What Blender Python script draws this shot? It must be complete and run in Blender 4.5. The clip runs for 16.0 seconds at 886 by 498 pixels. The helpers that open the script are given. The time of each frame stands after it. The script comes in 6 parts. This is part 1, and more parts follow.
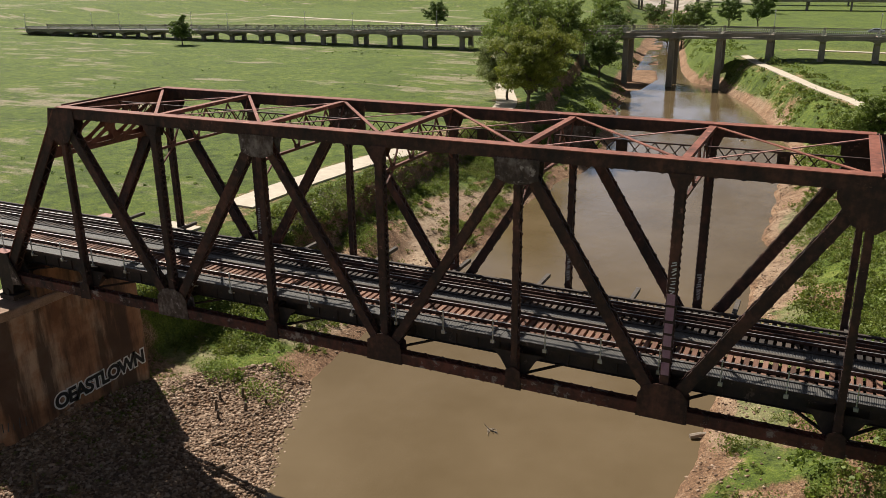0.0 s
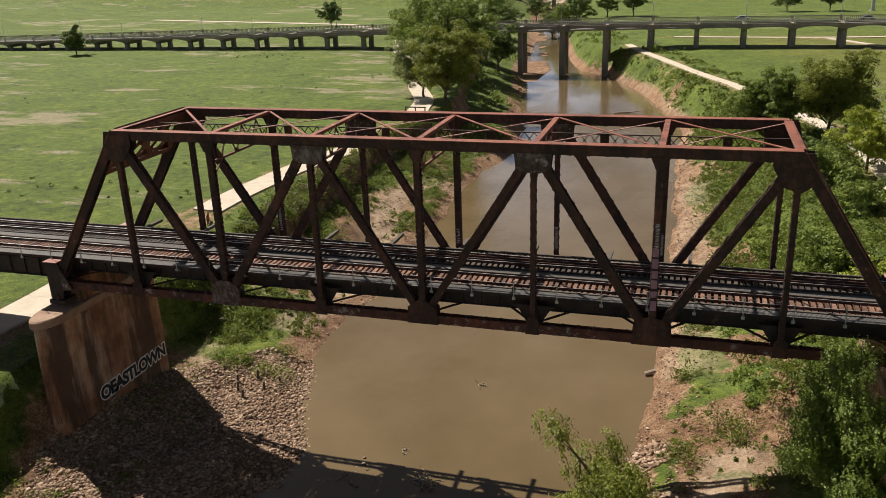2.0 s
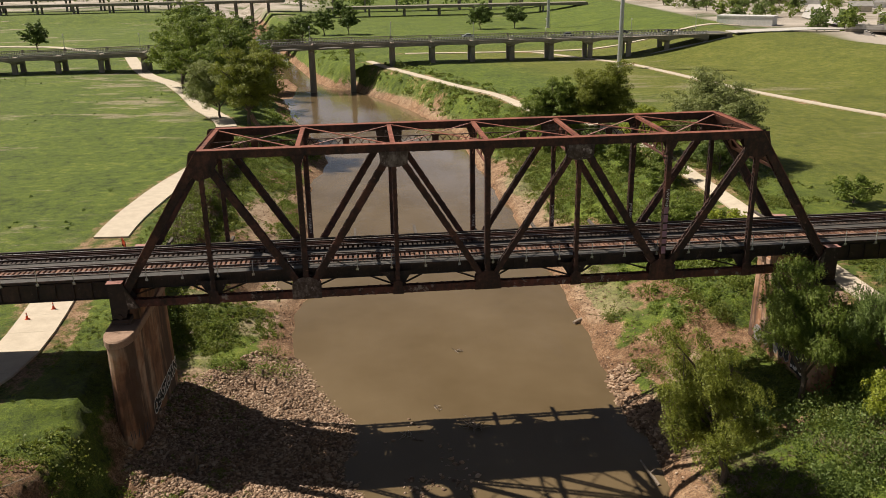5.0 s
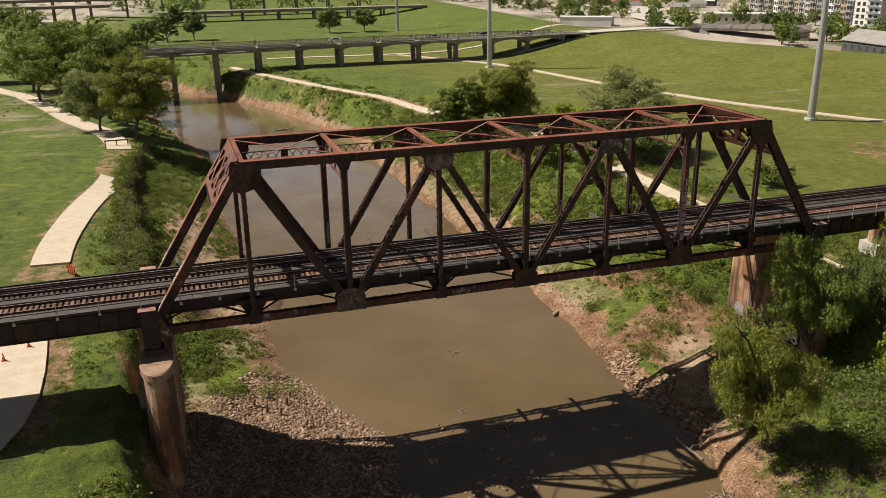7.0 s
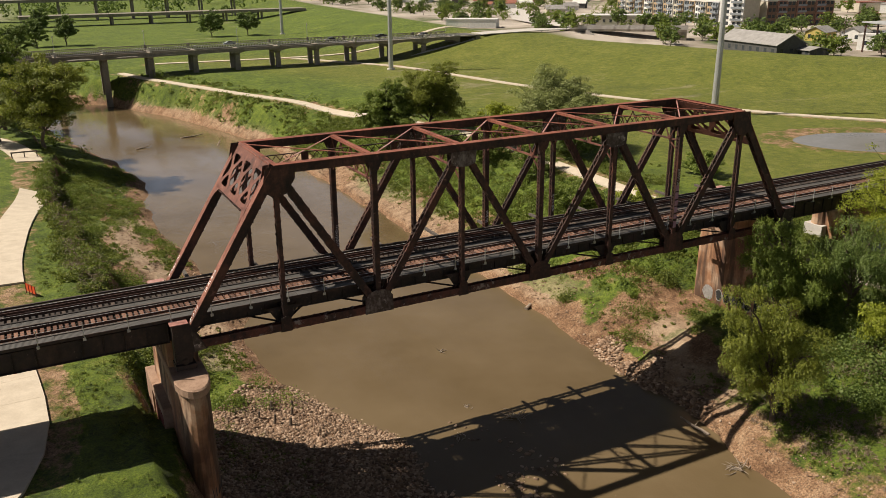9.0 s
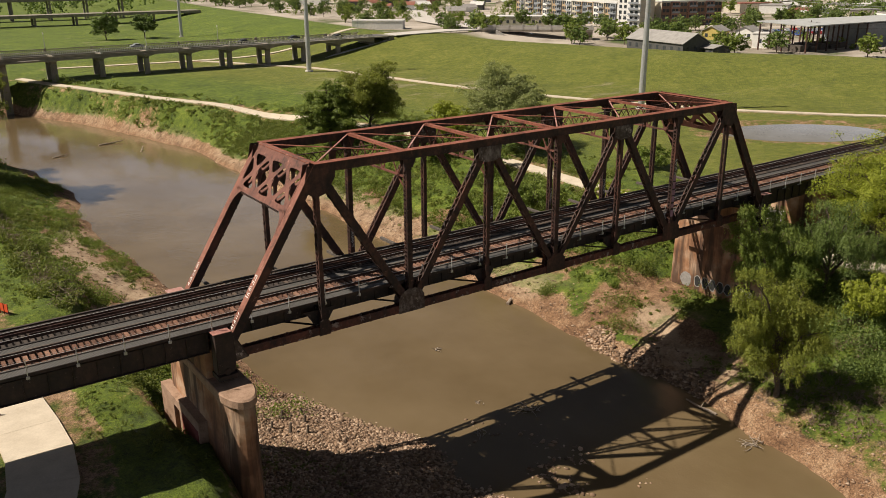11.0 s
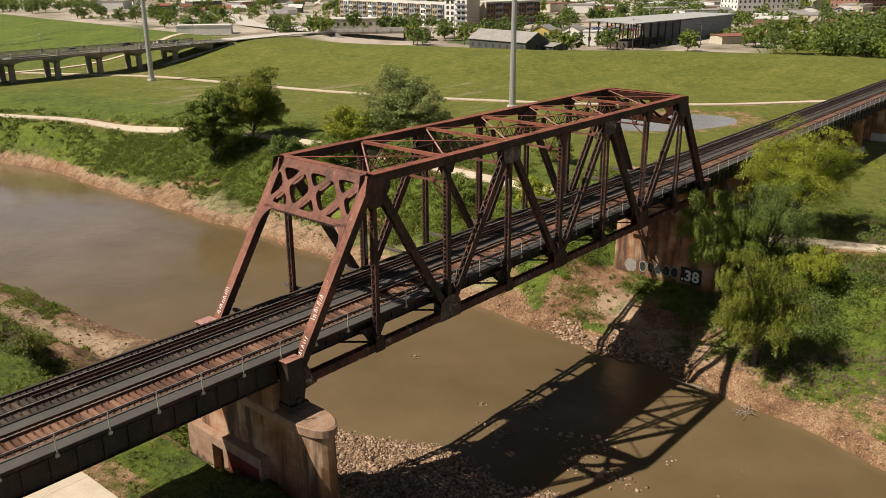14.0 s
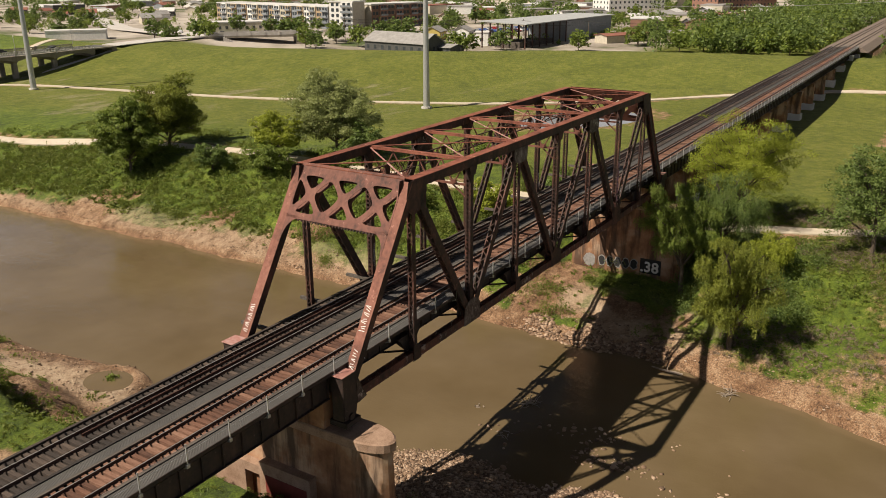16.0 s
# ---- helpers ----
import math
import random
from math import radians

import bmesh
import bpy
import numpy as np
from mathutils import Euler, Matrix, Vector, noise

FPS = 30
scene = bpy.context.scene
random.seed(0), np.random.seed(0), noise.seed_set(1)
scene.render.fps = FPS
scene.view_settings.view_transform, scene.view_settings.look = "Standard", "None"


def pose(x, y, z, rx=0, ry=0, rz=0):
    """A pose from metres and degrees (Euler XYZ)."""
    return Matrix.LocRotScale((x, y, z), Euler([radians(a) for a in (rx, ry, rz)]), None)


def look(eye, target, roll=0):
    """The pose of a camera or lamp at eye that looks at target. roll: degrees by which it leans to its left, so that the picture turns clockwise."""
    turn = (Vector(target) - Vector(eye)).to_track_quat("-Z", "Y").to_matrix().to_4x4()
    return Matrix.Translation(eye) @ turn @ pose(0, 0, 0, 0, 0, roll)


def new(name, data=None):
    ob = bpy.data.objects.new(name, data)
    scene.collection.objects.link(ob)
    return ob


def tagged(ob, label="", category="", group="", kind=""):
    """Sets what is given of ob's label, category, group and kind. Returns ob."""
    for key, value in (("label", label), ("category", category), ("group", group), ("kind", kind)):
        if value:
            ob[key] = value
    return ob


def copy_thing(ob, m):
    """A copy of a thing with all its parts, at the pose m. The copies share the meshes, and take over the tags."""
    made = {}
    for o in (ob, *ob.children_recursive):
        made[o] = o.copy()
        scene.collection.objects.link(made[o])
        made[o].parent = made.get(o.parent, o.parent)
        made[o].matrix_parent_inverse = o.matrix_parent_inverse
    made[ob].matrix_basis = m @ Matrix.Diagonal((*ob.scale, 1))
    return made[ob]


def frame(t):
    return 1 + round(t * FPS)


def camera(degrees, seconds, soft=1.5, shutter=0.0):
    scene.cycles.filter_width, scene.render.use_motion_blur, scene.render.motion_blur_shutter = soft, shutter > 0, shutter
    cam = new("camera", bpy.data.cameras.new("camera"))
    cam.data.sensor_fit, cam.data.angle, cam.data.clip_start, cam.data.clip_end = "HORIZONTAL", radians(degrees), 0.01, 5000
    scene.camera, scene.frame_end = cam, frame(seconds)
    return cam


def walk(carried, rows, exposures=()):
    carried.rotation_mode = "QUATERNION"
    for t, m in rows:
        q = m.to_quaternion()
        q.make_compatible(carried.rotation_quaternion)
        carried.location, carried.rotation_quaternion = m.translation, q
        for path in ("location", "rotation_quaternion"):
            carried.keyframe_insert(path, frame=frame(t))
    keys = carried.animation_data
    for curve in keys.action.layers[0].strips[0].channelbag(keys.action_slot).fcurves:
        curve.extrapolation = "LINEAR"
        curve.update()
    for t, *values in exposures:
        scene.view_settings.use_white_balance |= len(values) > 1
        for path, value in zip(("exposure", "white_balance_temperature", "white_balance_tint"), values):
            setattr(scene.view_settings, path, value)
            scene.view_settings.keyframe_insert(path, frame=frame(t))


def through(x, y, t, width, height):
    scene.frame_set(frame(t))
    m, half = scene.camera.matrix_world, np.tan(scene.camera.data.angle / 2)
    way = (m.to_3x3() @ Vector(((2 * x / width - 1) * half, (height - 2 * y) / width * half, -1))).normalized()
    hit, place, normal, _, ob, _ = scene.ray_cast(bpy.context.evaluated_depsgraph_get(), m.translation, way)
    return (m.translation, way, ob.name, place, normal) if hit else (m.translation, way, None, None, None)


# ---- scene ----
cam = camera(56.44, 16.0, soft=0.55)

PATH = [
    (0, (22.26, -38.69, 37.60), (-2.20, 12.50, 18.07), -0.66),
    (0.5, (20.80, -42.21, 38.38), (-2.09, 9.63, 18.65), -0.97),
    (1, (20.79, -44.39, 39.13), (-1.16, 7.69, 18.99), -1.64),
    (1.5, (19.90, -47.84, 39.95), (0.15, 5.06, 19.65), -2.04),
    (2, (18.16, -52.33, 40.75), (1.15, 1.55, 20.58), -2.10),
    (2.5, (14.65, -57.35, 41.43), (1.25, -2.36, 21.49), -1.84),
    (3, (10.34, -62.23, 41.96), (0.59, -6.35, 22.41), -1.39),
    (3.5, (4.96, -66.36, 42.16), (-0.12, -9.71, 23.03), -0.99),
    (4.75, (-8.10, -69.30, 43.25), (-4.20, -12.60, 23.60), -0.95),
    (6, (-20.33, -67.00, 43.46), (-8.82, -11.46, 23.90), -0.94),
    (6.5, (-24.79, -65.92, 43.44), (-10.30, -11.09, 23.84), -0.84),
    (7, (-28.87, -64.68, 43.26), (-11.32, -10.74, 23.69), -0.79),
    (7.5, (-32.28, -63.46, 43.20), (-11.93, -10.51, 23.63), -0.75),
    (8, (-35.36, -62.36, 43.20), (-12.77, -10.32, 23.66), -0.68),
    (10.5, (-48.52, -55.80, 42.65), (-17.65, -8.13, 23.29), -0.27),
    (11, (-50.80, -53.94, 42.52), (-18.06, -7.53, 23.18), -0.25),
    (11.5, (-53.12, -51.93, 42.43), (-18.54, -6.87, 23.11), -0.30),
    (12, (-55.45, -49.93, 42.46), (-19.22, -6.19, 23.13), -0.36),
    (12.5, (-57.64, -47.77, 42.46), (-19.77, -5.42, 23.15), -0.38),
    (13, (-59.84, -45.63, 42.55), (-20.33, -4.81, 23.25), -0.38),
    (13.5, (-61.79, -43.42, 42.57), (-20.65, -4.23, 23.30), -0.37),
    (14, (-63.67, -41.11, 42.59), (-20.91, -3.68, 23.32), -0.33),
    (14.5, (-65.49, -38.90, 42.60), (-21.26, -3.20, 23.38), -0.33),
    (15, (-67.12, -36.53, 42.62), (-21.49, -2.63, 23.40), -0.27),
    (15.5, (-68.65, -33.97, 42.56), (-21.67, -1.95, 23.39), -0.27),
    (16, (-69.99, -31.30, 42.53), (-21.83, -1.09, 23.36), -0.29),
]
walk(cam, [(t, look(eye, target, roll)) for t, eye, target, roll in PATH],
     exposures=[(0, 0.27, 6300, 10), (3.5, 0.24, 6600, 11), (6, 0.14, 6700, 11), (16, 0.12, 6850, 11)])
# ---- light ----
SUN_DIR = Vector((-0.74, 0.43, 1.0)).normalized()
world = bpy.data.worlds.new("sky")
scene.world = world
world.use_nodes = True
wn = world.node_tree.nodes
sky = wn.new("ShaderNodeTexSky")
sky.sky_type = 'NISHITA'
sky.sun_disc = False
sky.sun_elevation = math.asin(SUN_DIR.z)
sky.sun_rotation = math.atan2(SUN_DIR.x, SUN_DIR.y)
sky.air_density, sky.dust_density, sky.ozone_density = 1.0, 3.0, 1.0
wn["Background"].inputs["Strength"].default_value = 0.0125
wl = world.node_tree.links
aim = wn.new("ShaderNodeTexCoord")
split = wn.new("ShaderNodeSeparateXYZ")
wl.new(aim.outputs["Generated"], split.inputs[0])
lift = wn.new("ShaderNodeMath")
lift.operation = 'ADD'
lift.inputs[1].default_value = 0.12
wl.new(split.outputs["Z"], lift.inputs[0])
flat = wn.new("ShaderNodeVectorMath")
flat.operation = 'DIVIDE'
three = wn.new("ShaderNodeCombineXYZ")
for k in range(3):
    wl.new(lift.outputs[0], three.inputs[k])
wl.new(aim.outputs["Generated"], flat.inputs[0])
wl.new(three.outputs[0], flat.inputs[1])
clouds = wn.new("ShaderNodeTexNoise")
clouds.inputs["Scale"].default_value, clouds.inputs["Detail"].default_value = 1.1, 6.0
wl.new(flat.outputs[0], clouds.inputs["Vector"])
cover = wn.new("ShaderNodeValToRGB")
cover.color_ramp.elements[0].position, cover.color_ramp.elements[1].position = 0.34, 0.54
wl.new(clouds.outputs["Fac"], cover.inputs["Fac"])
blend = wn.new("ShaderNodeMix")
blend.data_type = 'RGBA'
blend.inputs[7].default_value = (40.0, 45.0, 56.0, 1)
band = wn.new("ShaderNodeMapRange")
band.inputs["From Min"].default_value, band.inputs["From Max"].default_value = 0.2, 0.42
band.inputs["To Min"].default_value, band.inputs["To Max"].default_value = 1.0, 0.05
wl.new(split.outputs["Z"], band.inputs["Value"])
haze = wn.new("ShaderNodeMath")
haze.operation = 'MULTIPLY'
wl.new(cover.outputs["Color"], haze.inputs[0])
wl.new(band.outputs["Result"], haze.inputs[1])
toward = wn.new("ShaderNodeVectorMath")
toward.operation = 'DOT_PRODUCT'
toward.inputs[1].default_value = Vector((SUN_DIR.x, SUN_DIR.y, 0)).normalized()
wl.new(aim.outputs["Generated"], toward.inputs[0])
glare = wn.new("ShaderNodeMapRange")
glare.inputs["From Min"].default_value, glare.inputs["From Max"].default_value = -0.7, 0.6
glare.inputs["To Min"].default_value, glare.inputs["To Max"].default_value = 0.75, 1.0
wl.new(toward.outputs["Value"], glare.inputs["Value"])
veil = wn.new("ShaderNodeMath")
veil.operation = 'MULTIPLY'
wl.new(haze.outputs[0], veil.inputs[0])
wl.new(glare.outputs["Result"], veil.inputs[1])
wl.new(veil.outputs[0], blend.inputs[0])
wl.new(sky.outputs["Color"], blend.inputs[6])
wl.new(blend.outputs[2], wn["Background"].inputs["Color"])
sun_data = bpy.data.lights.new("sun", 'SUN')
sun_data.energy, sun_data.angle, sun_data.color = 5.7, radians(0.53), (1.0, 0.92, 0.8)
sun = new("sun", sun_data)
sun.matrix_world = look(SUN_DIR * 300, (0, 0, 0))


# ---- materials ----
def material(name, rough=0.8, metal=0.0):
    m = bpy.data.materials.new(name)
    m.use_nodes = True
    b = m.node_tree.nodes["Principled BSDF"]
    b.inputs["Roughness"].default_value, b.inputs["Metallic"].default_value = rough, metal
    return m, m.node_tree, b


def nod(nt, kind, **given):
    n = nt.nodes.new(kind)
    for k, v in given.items():
        n.inputs[k].default_value = v
    return n


def coords(nt, scale=(1, 1, 1), world_space=True):
    src = nt.nodes.new("ShaderNodeNewGeometry").outputs["Position"] if world_space else nt.nodes.new("ShaderNodeTexCoord").outputs["Object"]
    mp = nt.nodes.new("ShaderNodeMapping")
    mp.inputs["Scale"].default_value = scale
    nt.links.new(src, mp.inputs["Vector"])
    return mp.outputs["Vector"]


def noise_tex(nt, vec, scale, detail=6.0, rough=0.6):
    n = nod(nt, "ShaderNodeTexNoise", Scale=scale, Detail=detail, Roughness=rough)
    nt.links.new(vec, n.inputs["Vector"])
    return n.outputs["Fac"]


def ramp(nt, fac, stops):
    r = nt.nodes.new("ShaderNodeValToRGB")
    els = r.color_ramp.elements
    while len(els) < len(stops):
        els.new(0.5)
    for e, (p, c) in zip(els, stops):
        e.position = p
        e.color = (*c, 1) if len(c) == 3 else c
    nt.links.new(fac, r.inputs["Fac"])
    return r.outputs["Color"]


def grey(v):
    return (v, v, v)


def mix(nt, fac, a, b, mode='MIX'):
    m = nt.nodes.new("ShaderNodeMix")
    m.data_type, m.blend_type = 'RGBA', mode
    for sock, val in ((m.inputs[0], fac), (m.inputs[6], a), (m.inputs[7], b)):
        if isinstance(val, (int, float)):
            sock.default_value = val
        elif isinstance(val, tuple):
            sock.default_value = (*val, 1)
        else:
            nt.links.new(val, sock)
    return m.outputs[2]


def bump(nt, b, height, strength=0.4, distance=0.05):
    n = nod(nt, "ShaderNodeBump", Strength=strength, Distance=distance)
    nt.links.new(height, n.inputs["Height"])
    nt.links.new(n.outputs["Normal"], b.inputs["Normal"])


def attribute(nt, name):
    a = nt.nodes.new("ShaderNodeAttribute")
    a.attribute_name = name
    return a.outputs["Fac"]


def math_node(nt, op, a, b=0.0):
    m = nt.nodes.new("ShaderNodeMath")
    m.operation = op
    for s, v in ((m.inputs[0], a), (m.inputs[1], b)):
        if isinstance(v, (int, float)):
            s.default_value = v
        else:
            nt.links.new(v, s)
    return m.outputs[0]


def rust_material(name, dark, mid, light, lo=0.38, hi=0.66, rough=0.75, spot=0.6, pale=None):
    m, nt, b = material(name, rough)
    v = coords(nt)
    vs = coords(nt, (1, 1, 0.25))
    big, fine, streak = noise_tex(nt, v, 0.35), noise_tex(nt, v, 3.0, 8), noise_tex(nt, vs, 2.2, 6)
    f = math_node(nt, 'ADD', math_node(nt, 'MULTIPLY', big, 0.45), math_node(nt, 'ADD', math_node(nt, 'MULTIPLY', fine, 0.3), math_node(nt, 'MULTIPLY', streak, 0.25)))
    col = ramp(nt, f, [(lo, dark), (0.5, mid), (hi, light)])
    spots = ramp(nt, noise_tex(nt, v, 1.3, 9, 0.75), [(spot, grey(0)), (spot + 0.05, grey(0.8))])
    col = mix(nt, spots, col, pale or tuple(min(1, c * 1.5 + 0.04) for c in light))
    nt.links.new(col, b.inputs["Base Color"])
    bump(nt, b, fine, 0.35, 0.02)
    return m


# Rust darkened towards black for the shaded faces of the truss.
STEEL = rust_material("shade_dark_rusted_steel", (0.010, 0.007, 0.006), (0.046, 0.020, 0.014), (0.15, 0.056, 0.036), spot=0.62)
# The same rust in a sunlit red, for plates that face the sun.
STEEL_SUNLIT = rust_material("sunlit_rust_cover", (0.075, 0.024, 0.015), (0.22, 0.068, 0.04), (0.34, 0.13, 0.085))
STEEL_POST = rust_material("orange_rusted_cover", (0.07, 0.026, 0.017), (0.19, 0.068, 0.043), (0.28, 0.12, 0.085))
STEEL_SCUFF = rust_material("scuffed_rusted_steel", (0.018, 0.011, 0.009), (0.085, 0.028, 0.019), (0.2, 0.06, 0.04), spot=0.57, pale=(0.3, 0.25, 0.225))
STEEL_BROWN = rust_material("brown_rusted_plate", (0.05, 0.021, 0.015), (0.145, 0.053, 0.036), (0.22, 0.09, 0.062))
STEEL_PALE = rust_material("weathered_gusset", (0.022, 0.015, 0.012), (0.07, 0.045, 0.036), (0.25, 0.21, 0.19), 0.4, 0.62, spot=0.58)
# Near-black base puts the shade below and beside the deck into the colour.
STEEL_SHADED = rust_material("shade_dark_girder_steel", (0.012, 0.009, 0.008), (0.03, 0.018, 0.014), (0.07, 0.036, 0.026))
PINK = rust_material("faded_red_primer", (0.24, 0.1, 0.08), (0.36, 0.17, 0.14), (0.5, 0.36, 0.34))
RAIL = rust_material("rail_steel", (0.03, 0.016, 0.012), (0.07, 0.03, 0.02), (0.12, 0.06, 0.04), rough=0.5)


def tie_material(name, dark, mid, light):
    m, nt, b = material(name, 0.85)
    info = nt.nodes.new("ShaderNodeObjectInfo")
    geo = nt.nodes.new("ShaderNodeNewGeometry")
    rnd = math_node(nt, 'FRACT', math_node(nt, 'ADD', info.outputs["Random"], geo.outputs["Random Per Island"]))
    v = coords(nt, (9, 1.2, 4))
    g = noise_tex(nt, v, 2.0, 8)
    f = math_node(nt, 'ADD', math_node(nt, 'MULTIPLY', g, 0.6), math_node(nt, 'MULTIPLY', rnd, 0.4))
    nt.links.new(ramp(nt, f, [(0.25, dark), (0.5, mid), (0.75, light)]), b.inputs["Base Color"])
    bump(nt, b, g, 0.5, 0.02)
    return m


TIE = tie_material("weathered_tie", (0.055, 0.026, 0.017), (0.16, 0.075, 0.047), (0.28, 0.155, 0.105))
TIE_DARK = tie_material("creosoted_tie", (0.02, 0.016, 0.014), (0.05, 0.037, 0.03), (0.12, 0.085, 0.065))


def plain(name, dark, light, scale=1.5, rough=0.85, strength=0.3, stretch=(1, 1, 1), metal=0.0, distance=0.03):
    m, nt, b = material(name, rough, metal)
    v = coords(nt, stretch)
    f = math_node(nt, 'ADD', math_node(nt, 'MULTIPLY', noise_tex(nt, v, scale, 8), 0.65), math_node(nt, 'MULTIPLY', noise_tex(nt, v, scale * 9, 4), 0.35))
    nt.links.new(ramp(nt, f, [(0.32, dark), (0.68, light)]), b.inputs["Base Color"])
    bump(nt, b, f, strength, distance)
    return m


def grating_material():
    m, nt, b = material("walkway_grating", 0.6, 0.3)
    w = nod(nt, "ShaderNodeTexWave", Scale=4.2, Distortion=0.0)
    w.bands_direction = 'X'
    nt.links.new(coords(nt), w.inputs["Vector"])
    n = noise_tex(nt, coords(nt), 0.8, 6)
    col = mix(nt, n, (0.07, 0.064, 0.058), (0.15, 0.14, 0.128))
    nt.links.new(mix(nt, w.outputs["Fac"], mix(nt, 0.5, col, (0.03, 0.03, 0.03)), col), b.inputs["Base Color"])
    bump(nt, b, w.outputs["Fac"], 0.6, 0.03)
    return m


GRATING = grating_material()
RAIL_HEAD = plain("polished_rail_head", (0.42, 0.39, 0.36), (0.62, 0.6, 0.57), 2.0, 0.42, 0.1, (0.3, 1, 1), 0.75)
GALV = plain("galvanised_steel", (0.38, 0.38, 0.37), (0.55, 0.55, 0.54), 3.0, 0.45, metal=0.5)
TIMBER = plain("grey_timber", (0.035, 0.03, 0.026), (0.15, 0.125, 0.105), 2.0, 0.9, 0.5, (0.4, 3, 3))


def pier_material():
    m, nt, b = material("stained_concrete", 0.9)
    v = coords(nt)
    st = noise_tex(nt, coords(nt, (1, 1, 0.13)), 0.55, 8, 0.62)
    big = noise_tex(nt, v, 0.28, 5)
    fine = noise_tex(nt, v, 5.0, 8)
    base = ramp(nt, big, [(0.38, (0.2, 0.085, 0.04)), (0.52, (0.36, 0.18, 0.092)), (0.64, (0.5, 0.34, 0.23))])
    stain = ramp(nt, st, [(0.42, grey(1)), (0.54, grey(0))])
    col = mix(nt, math_node(nt, 'MULTIPLY', stain, 0.85), base, (0.045, 0.024, 0.016))
    col = mix(nt, math_node(nt, 'MULTIPLY', fine, 0.22), col, (0.12, 0.085, 0.06))
    nt.links.new(col, b.inputs["Base Color"])
    bump(nt, b, math_node(nt, 'ADD', fine, st), 0.4, 0.04)
    return m


PIER = pier_material()
PIER_CAP = plain("pier_cap_concrete", (0.2, 0.12, 0.075), (0.42, 0.28, 0.2), 1.2)
CONCRETE = plain("path_concrete", (0.46, 0.39, 0.3), (0.62, 0.54, 0.43), 0.7)
ROAD_CONCRETE = plain("road_bridge_concrete", (0.16, 0.14, 0.11), (0.33, 0.29, 0.235), 0.5, stretch=(1, 1, 0.4))
PALE_CONCRETE = plain("pale_concrete", (0.42, 0.39, 0.36), (0.6, 0.57, 0.53), 0.6)
ASPHALT = plain("asphalt", (0.06, 0.058, 0.055), (0.13, 0.125, 0.12), 0.4)
WHITE = plain("white_paint", (0.6, 0.59, 0.56), (0.8, 0.79, 0.76), 1.0)
BLACK = plain("black_paint", (0.012, 0.012, 0.012), (0.03, 0.03, 0.03), 1.0)
REDPAINT = plain("dark_red_paint", (0.12, 0.02, 0.016), (0.2, 0.035, 0.025), 1.0)
MAUVE = plain("mauve_paint", (0.3, 0.14, 0.2), (0.45, 0.27, 0.33), 2.0)
# White paint greyed down to carry the shade on the pier.
PAINT_SHADED = plain("shade_dimmed_paint", (0.16, 0.15, 0.14), (0.36, 0.34, 0.32), 3.0)
ORANGE = plain("orange_plastic", (0.6, 0.07, 0.02), (0.7, 0.1, 0.03), 2.0, 0.5)


def stone_material():
    m, nt, b = material("river_stone", 0.9)
    geo = nt.nodes.new("ShaderNodeNewGeometry")
    info = nt.nodes.new("ShaderNodeObjectInfo")
    r = math_node(nt, 'FRACT', math_node(nt, 'ADD', geo.outputs["Random Per Island"], info.outputs["Random"]))
    col = ramp(nt, r, [(0.0, (0.1, 0.062, 0.037)), (0.4, (0.25, 0.155, 0.096)), (0.75, (0.41, 0.275, 0.18)), (1.0, (0.6, 0.45, 0.33))])
    n = noise_tex(nt, coords(nt), 6.0, 6)
    nt.links.new(mix(nt, math_node(nt, 'MULTIPLY', n, 0.5), col, (0.12, 0.08, 0.055)), b.inputs["Base Color"])
    bump(nt, b, n, 0.4, 0.03)
    return m


STONE = stone_material()


